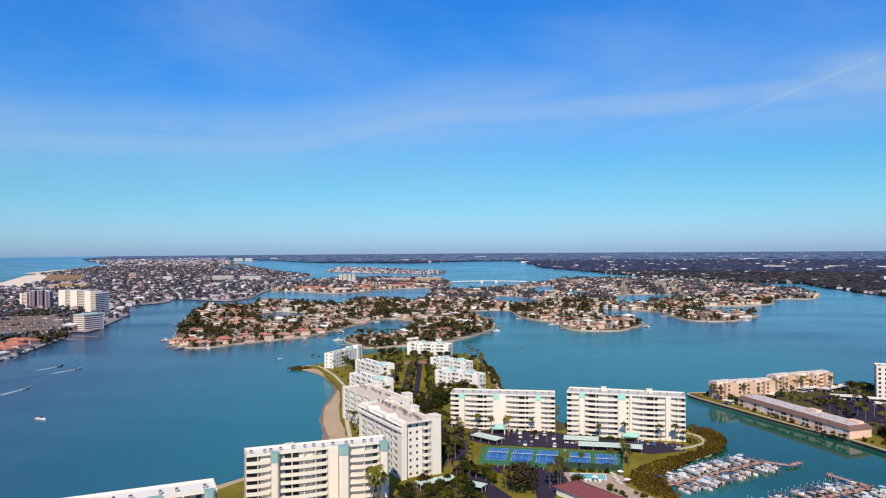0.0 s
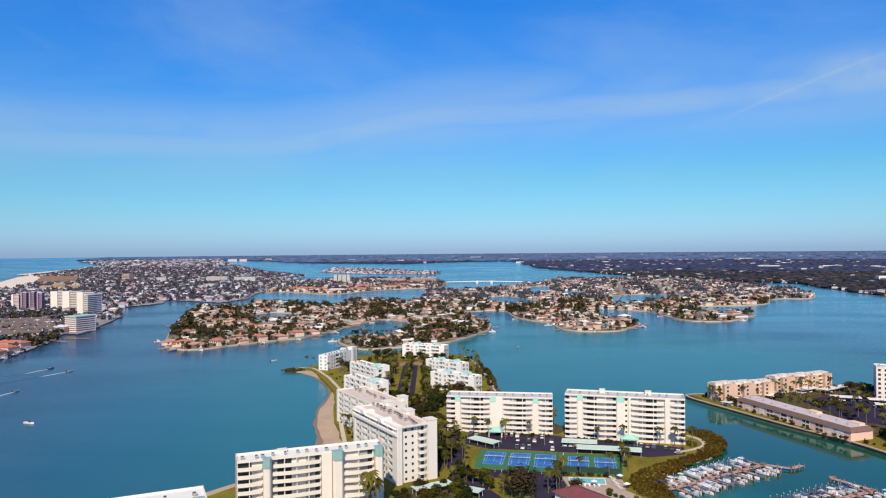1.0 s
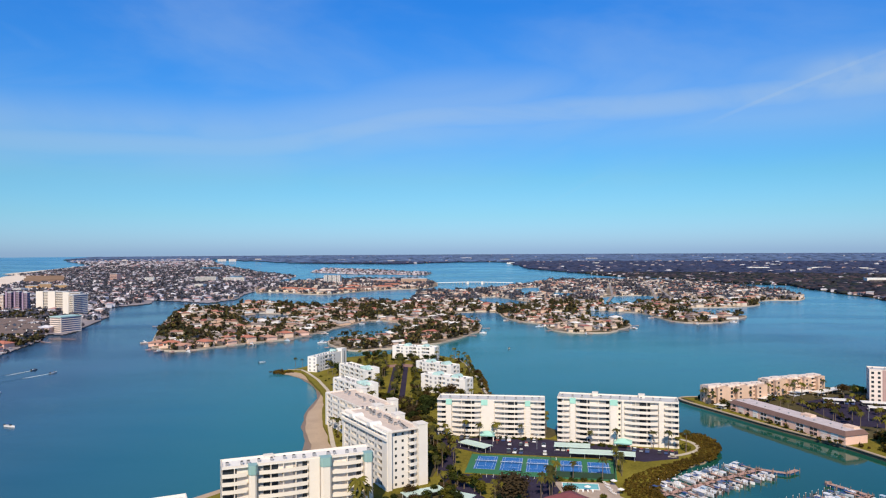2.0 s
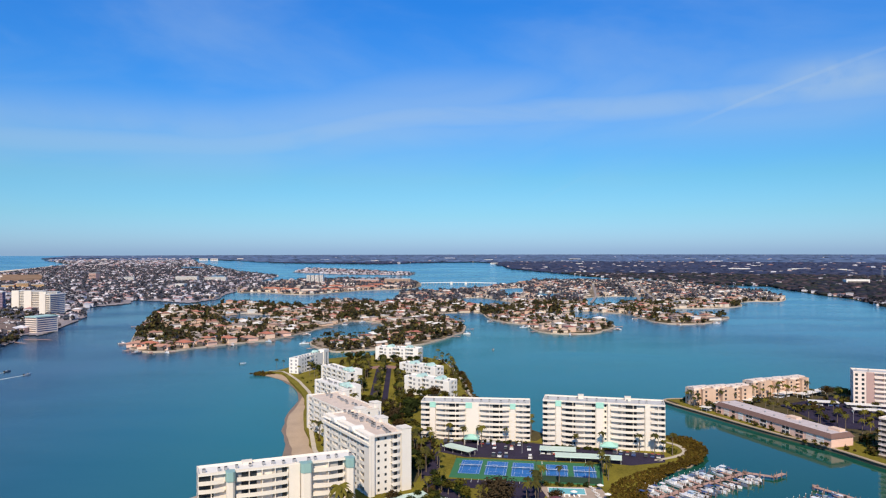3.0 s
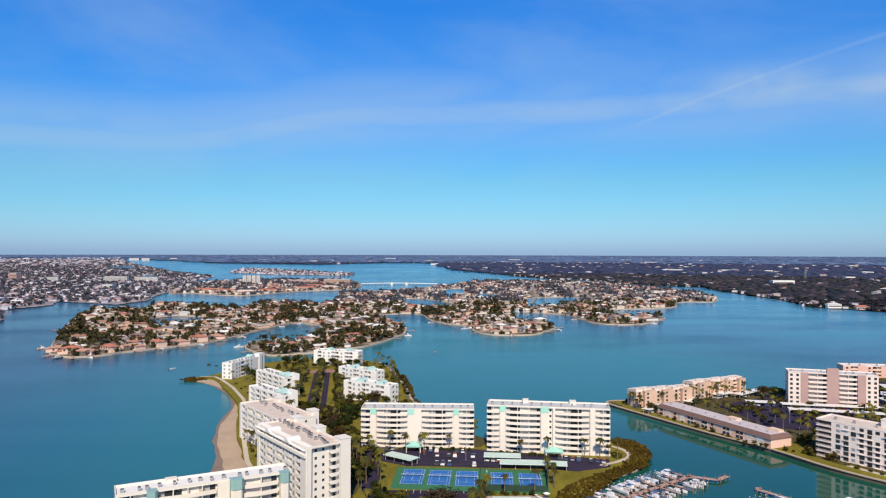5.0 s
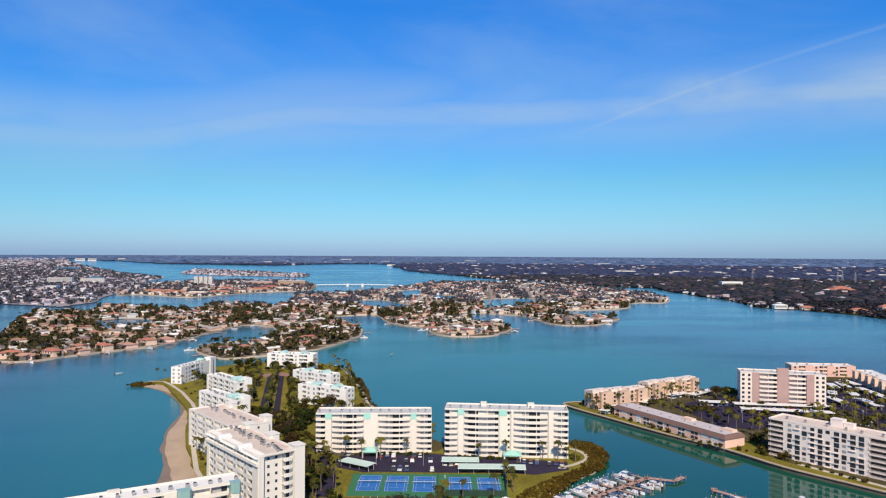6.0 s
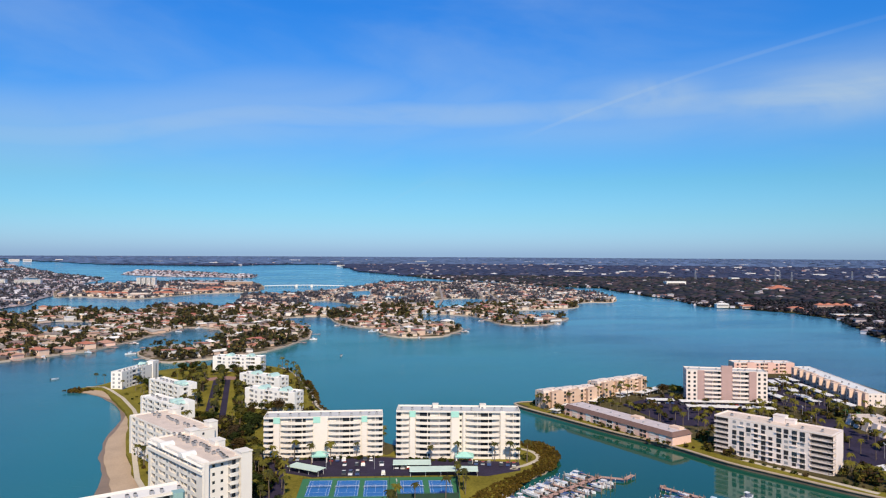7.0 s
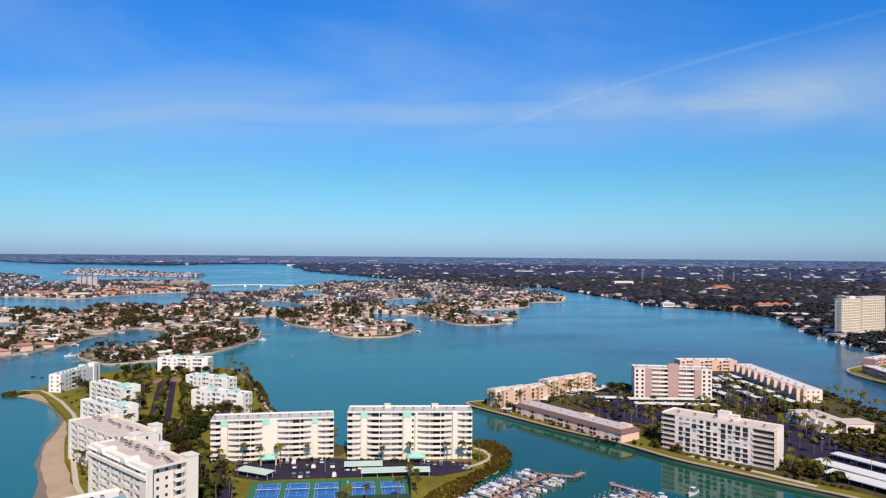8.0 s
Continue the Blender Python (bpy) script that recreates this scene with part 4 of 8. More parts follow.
def block(label, fl, fr, depth, ground, floors, fh, front, left=(), right=(), wall="stucco", trim="stucco", shaft=None, roof="gravel", cap="mint", recess=1.9, units=10, parapet=0.9, name="apartment_block",
          unit_line=(0.3, 0.45), penthouses=(), back=(), wings=0.0):
    """An apartment block: body, parapet roof, faces of balconies and shafts. Returns the thing, its pose and size."""
    m, ln = at_front(fl, fr, ground)
    KEEP_OFF.append([tuple((m @ Vector((x, y, 0))).xy) for x, y in ((-2, -2), (ln + 2, -2), (ln + 2, depth + 2), (-2, depth + 2))])
    top = thing(name, label, "apartment block", m)
    h = floors * fh
    rl, rr = (recess if any(k[0] in ("bay", "rail") for k in left) else 0.0), (recess if any(k[0] in ("bay", "rail") for k in right) else 0.0)
    g = Geo().box(rl, ln - rr, recess, depth, -1.5, h)
    part("wall", g, M[wall], top)
    r = Geo().box(0, ln, 0, depth, h - 0.02, h + 0.25, 0)
    t = 0.3
    for a in ((0, ln, 0, t), (0, ln, depth - t, depth), (0, t, t, depth - t), (ln - t, ln, t, depth - t)):
        r.box(*a, h + 0.25, h + parapet, 1)
    part("roof", r, [M[roof], M[wall]], top)
    facade(top, Matrix(), ln, floors, fh, front, recess, M[shaft or wall], M[trim], M[cap], bodymat=M[wall])
    if left:
        facade(top, pose(0, depth, 0, 0, 0, -90), depth, floors, fh, left, rl, M[wall], M[trim], M[cap])
    if right:
        facade(top, pose(ln, 0, 0, 0, 0, 90), depth, floors, fh, right, rr, M[wall], M[trim], M[cap])
    if wings:
        n = max(2, int(ln / 11))
        for k in range(n):
            x = (k + 0.5) * ln / n
            wing = part("bay_wing", Geo().box(x - 2.4, x + 2.4, -wings, recess + 0.2, -1.5, h + 0.3).box(x - 2.6, x + 2.6, -wings - 0.2, 0.5, h + 0.3, h + 0.6), M[shaft or wall], top)
            for i in range(floors):
                part("window", cached(("window", "wing", round(wings, 1)), lambda: Geo().box(-0.7, 0.7, -0.05, 0.1, 0, 1.3), [M["glass"]]), M["glass"], wing, m=pose(x, -wings - 0.01, i * fh + 0.9))
    for a, b, y0, y1, up in penthouses:
        part("penthouse", Geo().box(a * ln, b * ln, y0, y1, h, h + up).box(a * ln - 0.15, b * ln + 0.15, y0 - 0.15, y1 + 0.15, h + up, h + up + 0.2), M[wall], top)
    rnd = random.Random(int(fl[0] * 7 + fl[1]))
    for k in range(units):
        x = (k + 0.5 + rnd.uniform(-0.3, 0.3)) * ln / units
        rooftop_unit(m @ pose(x, depth * rnd.uniform(*unit_line), h + 0.25, 0, 0, rnd.choice((0, 90)) + rnd.uniform(-3, 3)))
    return top, m, ln


def barrel(top, x0, x1, y0, y1, z, mat, label="pale aqua barrel roof"):
    """A barrel-vaulted skylight roof over a stair hall."""
    g, n = Geo(), 8
    w = (x1 - x0) / 2
    prof = [((x0 + x1) / 2 - w * math.cos(math.pi * k / n), z + w * 0.75 * math.sin(math.pi * k / n)) for k in range(n + 1)]
    v = [(x, y0, zz) for x, zz in prof] + [(x, y1, zz) for x, zz in prof]
    f = [(k, k + 1, n + 2 + k, n + 1 + k) for k in range(n)] + [tuple(range(n + 1))[::-1], tuple(range(n + 1, 2 * n + 2))]
    part("barrel_roof", g.add(v, f), mat, top, label)


FRONT_R = [("bay", 0.0, 0.105), ("mint", 0.11, 0.155), ("bay", 0.16, 0.44), ("mint", 0.445, 0.505), ("win2", 0.507, 0.535), ("shaft", 0.54, 0.56), ("bay", 0.565, 0.835), ("shaft", 0.84, 0.882), ("bay", 0.887, 1.0)]
block("eight-storey cream apartment block with white balconies and mint caps", (71.5, 368.5), (130.5, 351), 13.5, 2.0, 8, 2.83, FRONT_R, right=[("win", 0.1, 0.9)], left=[("win", 0.1, 0.9)], units=12, recess=1.45,
      penthouses=[(0.29, 0.335, 9.5, 12.5, 2.0), (0.68, 0.73, 9.5, 12.5, 2.0)])
FRONT_L = [("bay", 0.0, 0.08), ("mint", 0.085, 0.135), ("bay", 0.14, 0.41), ("mint", 0.415, 0.47), ("shaft", 0.47, 0.535), ("bay", 0.54, 0.81), ("mint", 0.82, 0.865), ("bay", 0.87, 1.0)]
block("seven-storey cream apartment block with white balconies and mint caps", (8.0, 384.5), (66, 374.5), 13.5, 2.0, 7, 2.74, FRONT_L, right=[("win", 0.1, 0.9)], left=[("win", 0.1, 0.9)], units=12, recess=1.45)
FRONT_S = [("bay", 0.0, 0.155), ("mintp", 0.165, 0.215), ("bay", 0.225, 0.55), ("shaft", 0.555, 0.625), ("mintp", 0.63, 0.70), ("bay", 0.71, 0.92), ("mintp", 0.93, 0.985)]
block("eight-storey cream apartment block with curved corner balconies", (-72, 251), (-19, 269.5), 10.5, 2.0, 8, 2.92, FRONT_S, right=[("bay", 0.08, 0.45), ("win", 0.5, 0.95)], left=[("win", 0.1, 0.9)], units=14, roof="white", cap="teal", recess=1.45,
      penthouses=[(0.28, 0.34, 7.5, 10, 1.2)])
block("cream apartment block with a flat white roof", (-122, 191), (-71, 213), 12, 2.0, 8, 2.95, FRONT_S, units=8, right=[("bay", 0.1, 0.45)], roof="white", cap="teal")
LONG_W = [("shaft", 0.0, 0.05), ("bay", 0.05, 0.13), ("panelc", 0.13, 0.20), ("bay", 0.20, 0.33), ("panelc", 0.33, 0.40), ("bay", 0.40, 0.53), ("panelc", 0.53, 0.60), ("bay", 0.60, 0.73), ("panelc", 0.73, 0.80), ("bay", 0.80, 0.90), ("shaft", 0.90, 1.0)]
top, m, ln = block("tall white apartment block with stepped stair towers", (-38.5, 336), (-15, 294), 16.5, 2.0, 8, 3.05, LONG_W, right=[("shaft", 0.0, 0.03), ("win2", 0.2, 0.6), ("bay", 0.64, 0.85)], wall="warmwhite", trim="warmwhite", roof="tanroof",
                   units=26, unit_line=(0.55, 0.72))
for s in (0.0, 0.46, 0.90):
    part("stair_tower", Geo().box(ln * s, ln * s + 5, 15, 19.5, -1, 26.2).box(ln * s - 0.2, ln * s + 5.2, 14.8, 19.7, 26.2, 26.6), M["warmwhite"], top)
part("eave_band", Geo().box(-0.3, ln + 0.05, -1.0, 0.15, 21.2, 22.3).add([(-0.3, -1.0, 24.0), (ln + 0.05, -1.0, 24.0), (ln + 0.05, 2.4, 25.6), (-0.3, 2.4, 25.6), (-0.3, 2.4, 24.4), (ln + 0.05, 2.4, 24.4)], [(0, 1, 2, 3), (0, 4, 5, 1), (1, 5, 2), (0, 3, 4), (2, 5, 4, 3)]), M["warmwhite"], top)
for s in (0.26, 0.66):
    barrel(top, ln * s - 2.2, ln * s + 2.2, -1.1, 4.5, 24.4, M["white"], "white barrel dormer")
top, m, ln = block("white apartment block stepping along the beach", (-57, 412), (-31, 367), 19, 2.0, 6, 3.0, LONG_W, right=[("win2", 0.2, 0.8)], wall="warmwhite", trim="warmwhite", roof="tanroof", units=18, unit_line=(0.45, 0.65))
for s in (0.1, 0.85):
    part("stair_tower", Geo().box(ln * s, ln * s + 5, 17.5, 22, -1, 20.5).box(ln * s - 0.2, ln * s + 5.2, 17.3, 22.2, 20.5, 20.9), M["warmwhite"], top)


LOW4 = [("shaft", 0.0, 0.09), ("bay", 0.09, 0.17), ("panelc", 0.17, 0.40), ("bay", 0.40, 0.56), ("panelc", 0.56, 0.70), ("bay", 0.70, 0.88), ("shaft", 0.88, 1.0)]
SIDE4 = [("shaft", 0.0, 0.3), ("bay", 0.3, 0.6), ("panelc", 0.6, 1.0)]
for fl, fr, dep in (((-28, 658), (11, 641), 12), ((-5, 565), (22, 538), 10), ((-1, 506), (29, 481), 10)):
    top, m, ln = block("four-storey white apartment house with aqua barrel roofs", fl, fr, dep, 2.0, 4, 3.0, LOW4, right=SIDE4, left=[("panelc", 0.0, 0.25), ("bay", 0.25, 0.4), ("panelc", 0.4, 0.75), ("bay", 0.75, 0.9), ("shaft", 0.9, 1.0)], wall="white", trim="white", roof="white", units=6)
    for s in (0.28, 0.72):
        barrel(top, ln * s - 3, ln * s + 3, dep - 7, dep - 0.5, 12.2, M["aqua"])

for fl, fr, dep in (((-63, 494), (-39, 457), 11), ((-66, 556), (-42, 518), 11)):
    top, m, ln = block("four-storey white apartment house with aqua barrel roofs", fl, fr, dep, 2.0, 4, 3.0, LONG_W, right=[("pier", 0.0, 0.12), ("bay", 0.12, 0.46), ("pier", 0.46, 1.0)], left=[("pier", 0.0, 1.0)], wall="white", trim="white", roof="white", units=14, unit_line=(0.35, 0.6))
    part("end_wall", Geo().box(ln - 9, ln + 0.25, dep - 3.5, dep + 0.4, -1, 14.6), M["white"], top)
    for s in (0.70, 0.86):
        barrel(top, ln * s - 2.6, ln * s + 2.6, dep - 7.5, dep - 0.4, 12.6, M["aqua"])
top, m, ln = block("four-storey white apartment house with a tall end wall", (-89, 590), (-72, 626), 9, 2.0, 4, 3.0, [("pier", 0.0, 0.12), ("panelc", 0.12, 0.32), ("bay", 0.32, 0.62), ("panelc", 0.62, 0.78), ("pier", 0.78, 1.0)],
                   right=[("pier", 0.0, 1.0)], left=[("panelc", 0.0, 1.0)], wall="white", trim="white", roof="white", units=9)
part("end_wall", Geo().box(ln - 1.0, ln + 7, -0.6, 5.0, -1, 14.8), M["white"], top)
part("slot_window", Geo().box(ln + 3, ln + 3.8, -0.7, -0.5, 1, 12.5), M["glass"], top)
barrel(top, ln - 6.5, ln - 1.2, 3.5, 8.8, 12.6, M["aqua"])

# ---- blocks behind the seawall ----
LOWB = [("panel", 0.0, 0.12), ("bay", 0.12, 0.22), ("shaft", 0.22, 0.34), ("panel", 0.34, 0.44), ("bay", 0.44, 0.56), ("shaft", 0.56, 0.66), ("panel", 0.66, 0.76), ("bay", 0.76, 0.86), ("shaft", 0.86, 1.0)]
for fl, fr in (((188, 453), (231, 461)), ((239, 475), (287, 490))):
    top, m, ln = block("four-storey beige terrace of flats with tan bays", fl, fr, 10, 1.9, 4, 2.55, LOWB, right=[("win2", 0.1, 0.9)], left=[("win2", 0.1, 0.9)], wall="peach", trim="peach", shaft="beige", roof="carport", units=6, name="apartment_terrace", parapet=0.6, wings=2.6)
    for k in range(6):
        x = (k + 0.5) * ln / 6
        part("roof_step", Geo().box(x - ln / 15, x + ln / 15, 1.5 + 1.2 * (k % 2), 7.5 + 1.2 * (k % 2), 10.3, 11.3).box(x - ln / 15 - 0.3, x + ln / 15 + 0.3, 1.2 + 1.2 * (k % 2), 7.8 + 1.2 * (k % 2), 11.3, 11.6), M["blush"], top, "raised pale roof step")
block("terrace of peach flats with flat roofs", (404, 541), (453, 526), 13, 1.9, 3, 2.9, LOWB, right=[("win2", 0.1, 0.9)], wall="peach", trim="peach", shaft="pink", roof="carport", units=5, name="apartment_terrace", parapet=0.6)
block("long terrace of peach flats with flat roofs", (439, 511), (400, 404), 13, 1.9, 3, 2.9, LOWB + [], right=[("win2", 0.1, 0.9)], wall="blush", trim="blush", shaft="peach", roof="carport", units=9, name="apartment_terrace", parapet=0.6, wings=3.4)
PINK = [("panelw", 0.0, 0.14), ("shaft", 0.14, 0.225), ("bay", 0.23, 0.435), ("tall", 0.435, 0.57), ("bay", 0.575, 0.77), ("shaft", 0.775, 0.865), ("panelw", 0.865, 1.0)]
block("seven-storey pink apartment block with white balconies", (295, 452), (343, 429), 14, 1.9, 7, 3.0, PINK, right=[("win2", 0.1, 0.9)], left=[("win2", 0.2, 0.8)], wall="blush", trim="blush", shaft="mauvepink", units=7)
WHITE = [("rail", 0.0, 0.13), ("pier", 0.13, 0.155), ("grid", 0.155, 0.80), ("pier", 0.80, 0.825), ("rail", 0.825, 1.0)]
block("six-storey white apartment block beside the seawall", (234.5, 340.5), (260.5, 290.5), 15, 1.9, 7, 2.55, WHITE, right=[("rail", 0.0, 0.34), ("pier", 0.34, 1.0)], wall="greywhite", trim="greywhite", roof="tanroof", units=6,
      penthouses=[(0.46, 0.56, 9.5, 14, 3.6), (0.565, 0.64, 10, 13.5, 2.4)])


def low_house_row():
    """Two-storey pink flats with a brown mansard edge and white lanais."""
    m, ln = at_front((194, 434), (218, 353), 1.9)
    dp = 15
    top = thing("apartment_terrace", "two-storey pink stucco flats under a brown mansard roof", "apartment block", m)
    part("wall", Geo().box(0, ln, 0, dp, -1, 5.0), M["pinkpale"], top)
    o, t, h0, h1 = 0.6, 1.2, 4.7, 7.0
    ring0 = [(-o, -o), (ln + o, -o), (ln + o, dp + o), (-o, dp + o)]
    ring1 = [(t, t), (ln - t, t), (ln - t, dp - t), (t, dp - t)]
    part("mansard", Geo().add([(x, y, h0) for x, y in ring0] + [(x, y, h1) for x, y in ring1], [(i, (i + 1) % 4, 4 + (i + 1) % 4, 4 + i) for i in range(4)] + [(3, 2, 1, 0)]), M["shingle"], top, "brown shingled mansard edge")
    part("roof", Geo().box(t, ln - t, t, dp - t, h1 - 0.4, h1 - 0.15), M["pinkgravel"], top)
    for a in (0.6, 0.93):
        part("roof_hatch", Geo().box(ln * a - 4, ln * a + 3, 9, 13, 6.2, 7.9), M["peach"], top)
    for k in range(9):
        part("vent", Geo().box(-0.4, 0.4, -0.4, 0.4, 0, 0.7), M["metal"], top, m=pose(6 + 9 * k, 5 + 2 * (k % 2), h1 - 0.2))
    # shuttered lanais, white-framed pairs, dark panes standing in for shaded recesses, two storeys alike
    for i in range(2):
        for u, w, panes, frame_mat, glass in ((0.04, 1.5, 1, "pinkpale", "deepshade"), (0.11, 2.0, 0, "blush", ""), (0.18, 1.3, 1, "pinkpale", "deepshade"), (0.25, 1.8, 0, "white", ""), (0.33, 2.5, 2, "white", "deepshade"),
                                              (0.46, 2.5, 2 - i, "white", "deepshade"), (0.53, 0.9, 1, "pinkpale", "deepshade"), (0.65, 2.6, 2, "white", "deepshade"), (0.76, 2.6, 2, "pinkpale", "deepshade"),
                                              (0.84, 2.0, 0, "blush", ""), (0.92, 2.2, 0, "white", "")):
            fr = part("window_frame", cached(("window_frame", w, frame_mat), lambda: Geo().box(-w - 0.15, w + 0.15, -0.10, 0.1, -0.1, 1.85), [M[frame_mat]]), M[frame_mat], top, m=pose(u * ln, 0, 0.45 + i * 2.35))
            for k in range(panes):
                half = w * 0.42 if panes == 2 else w * 0.85
                part("pane", cached(("pane", round(half, 2)), lambda: Geo().box(-half, half, -0.13, 0.0, 0.12, 1.62), [M[glass]]), M[glass], fr, m=pose((k - 0.5) * w if panes == 2 else 0.0, 0, 0))
    return top


low_house_row()


# ---- foliage ----
def clump_arrays(n, size, spread, seed, squash=0.75, lobes=5):
    """Leaf cards of one crown, gathered round a few lobes: vertices and quads."""
    rnd = np.random.RandomState(seed)
    cen = rnd.normal(0, 1, (lobes, 3)); cen /= np.linalg.norm(cen, axis=1)[:, None]
    cen *= rnd.uniform(0.25, 0.6, (lobes, 1)); cen[:, 2] *= squash
    V, F = [], []
    for i in range(n):
        d = rnd.normal(0, 1, 3); d /= np.linalg.norm(d)
        c = cen[i % lobes] + d * rnd.uniform(0.30, 0.52) * np.array([1, 1, squash])
        u = rnd.normal(0, 1, 3); nrm = d + rnd.normal(0, 0.35, 3) + np.array([0, 0, 0.35])
        u -= nrm * (u @ nrm) / (nrm @ nrm); u /= np.linalg.norm(u)
        w = np.cross(nrm, u); w /= np.linalg.norm(w)
        s = size * rnd.uniform(0.7, 1.3)
        o = len(V)
        c = c * spread
        V += [c + u * s, c + w * s * 0.8 + nrm / np.linalg.norm(nrm) * s * 0.15, c - u * s, c - w * s * 0.8 + nrm / np.linalg.norm(nrm) * s * 0.15]
        F.append((o, o + 1, o + 2, o + 3))
    return np.array(V), np.array(F)


def scatter_mesh(name, templates, places, mat, label, category="trees"):
    """One object of many copies of leaf crowns. places: x, y, z, size, height scale, turn."""
    VV, FF, off = [], [], 0
    rnd = np.random.RandomState(5)
    for p in places:
        V, F = templates[rnd.randint(len(templates))]
        c, s = math.cos(p[5]), math.sin(p[5])
        X = np.empty_like(V)
        X[:, 0] = (V[:, 0] * c - V[:, 1] * s) * p[3] + p[0]
        X[:, 1] = (V[:, 0] * s + V[:, 1] * c) * p[3] + p[1]
        X[:, 2] = V[:, 2] * p[4] + p[2]
        VV.append(X); FF.append(F + off); off += len(V)
    if not VV:
        return None
    V, F = np.concatenate(VV), np.concatenate(FF)
    me = bpy.data.meshes.new(name)
    me.vertices.add(len(V)); me.vertices.foreach_set("co", V.astype(np.float32).ravel())
    me.loops.add(F.size); me.loops.foreach_set("vertex_index", F.astype(np.int32).ravel())
    me.polygons.add(len(F))
    me.polygons.foreach_set("loop_start", np.arange(0, F.size, F.shape[1], dtype=np.int32))
    me.update(calc_edges=True)
    me.materials.append(mat)
    return tagged(new(name, me), label, category, kind="stuff")


def blob_arrays(seed, joined=True):
    """A low crown of a few facets for far woods."""
    rnd = np.random.RandomState(seed)
    bm = bmesh.new()
    bmesh.ops.create_icosphere(bm, subdivisions=1, radius=1)
    V = np.array([v.co[:] for v in bm.verts]); F = np.array([[v.index for v in f.verts] for f in bm.faces])
    bm.free()
    V = V * rnd.uniform(0.75, 1.2, (len(V), 1)) * np.array([1, 1, 0.75])
    return V, F


CROWNS = [clump_arrays(46, 0.30, 1.0, s) for s in range(5)]
SPARSE = [clump_arrays(17, 0.46, 1.0, 40 + s) for s in range(5)]
FULL = [clump_arrays(420, 0.115, 1.0, 20 + s, lobes=11) for s in range(3)]
BLOBS = [blob_arrays(s) for s in range(4)]


def palm_arrays(seed, fronds=15, r=1.0):
    """A head of arching fronds with drooping leaflets on both sides."""
    rnd = np.random.RandomState(seed)
    V, F = [], []
    for k in range(fronds):
        a = 2 * math.pi * k / fronds + rnd.uniform(-0.2, 0.2)
        lift = rnd.uniform(-0.1, 0.75)
        L = r * rnd.uniform(0.85, 1.1)
        prev = None
        for i in range(6):
            t = i / 5
            rad, z = L * t * (1 - 0.12 * t), L * (lift * t - 0.85 * t * t)
            w = 0.17 * r * math.sin(math.pi * min(0.15 + t * 0.8, 1))
            c = np.array([math.cos(a) * rad, math.sin(a) * rad, z])
            side = np.array([-math.sin(a), math.cos(a), 0]) * w
            o = len(V)
            V += [c - side - np.array([0, 0, w * 0.7]), c, c + side - np.array([0, 0, w * 0.7])]
            if prev is not None:
                F += [(prev, prev + 1, o + 1, o), (prev + 1, prev + 2, o + 2, o + 1)]
            prev = o
    return np.array(V), np.array(F)


PALMS = [palm_arrays(s) for s in range(4)]


def array_mesh(name, V, F, mat, scale=(1, 1, 1), lift=0.0):
    me = bpy.data.meshes.new(name)
    me.from_pydata([(v[0] * scale[0], v[1] * scale[1], v[2] * scale[2] + lift) for v in V], [], [tuple(int(i) for i in f) for f in F])
    me.materials.append(mat)
    me.update()
    return me


PALM_PROTO, TREE_PROTO, BUSH_PROTO = [], [], []
EXTRA_TREES, EXTRA_PALMS, EXTRA_SHRUBS, COUNT = [], [], [], {"palm": 0, "tree": 0, "shrub": 0}
LIMIT = 220


def over(kind):
    COUNT[kind] += 1
    return COUNT[kind] > LIMIT


def palm_tree(x, y, z, h, seed):
    k = seed % 4
    if over("palm"):
        EXTRA_PALMS.append((x, y, z + h, 2.6 * h / 9, 2.6 * h / 9, seed))
        return None
    m = pose(x, y, z, 0, 0, seed * 47 % 360) @ Matrix.Scale(h / 9.0, 4)
    if len(PALM_PROTO) <= k:
        top = thing("palm_tree", "slender palm with a grey trunk and arching fronds", "palm tree", m, "palms")
        lean = (0.5, -0.4, 0.2, -0.1)[k]
        part("trunk", Geo().tube([(0, 0, -0.5), (0.1 * lean, 0, 2), (0.4 * lean, 0.1, 5), (lean, 0.2, 9)], [0.26, 0.2, 0.16, 0.13], 7), M["bark"], top)
        V, F = PALMS[k]
        part("crown", array_mesh("crown", V + np.array([lean / 2.6, 0.2 / 2.6, 0]), F, M["palm"], (2.6, 2.6, 2.6), 9.0), M["palm"], top)
        top.matrix_basis = m
        PALM_PROTO.append(top)
        return top
    return place_copy(PALM_PROTO[k], m)


def place_copy(proto, m):
    loc, rot, sc = m.decompose()
    ob = copy_thing(proto, Matrix.LocRotScale(loc, rot, None))
    ob.scale = sc
    return ob


def broad_tree(x, y, z, size, h, seed, mat="leaf", label="spreading broadleaf tree with a dense dark crown", kind="leafy"):
    k = seed % 3
    if over("tree"):
        EXTRA_TREES.append((x, y, z + h * 0.62, size, h * 0.42, seed))
        return None
    m = pose(x, y, z, 0, 0, seed * 61 % 360) @ Matrix.Diagonal((size, size, h / 6.0, 1))
    if len(TREE_PROTO) <= k:
        top = thing("tree", label, "tree", m, "garden trees")
        g = Geo().tube([(0, 0, -0.3), (0.02, 0, 1.2), (0.05, 0.03, 3.0)], [0.09, 0.065, 0.045], 7)
        for j in range(4):
            a = j * 1.7 + k
            g.tube([(0.03, 0.01, 1.6), (0.35 * math.cos(a), 0.35 * math.sin(a), 3.4)], [0.045, 0.02], 5)
        part("trunk", g, M["bark"], top)
        V, F = FULL[k]
        part("crown", array_mesh("crown", V, F, M[mat], (1, 1, 2.6), 3.8), M[mat], top)
        top.matrix_basis = m
        TREE_PROTO.append(top)
        return top
    return place_copy(TREE_PROTO[k], m)


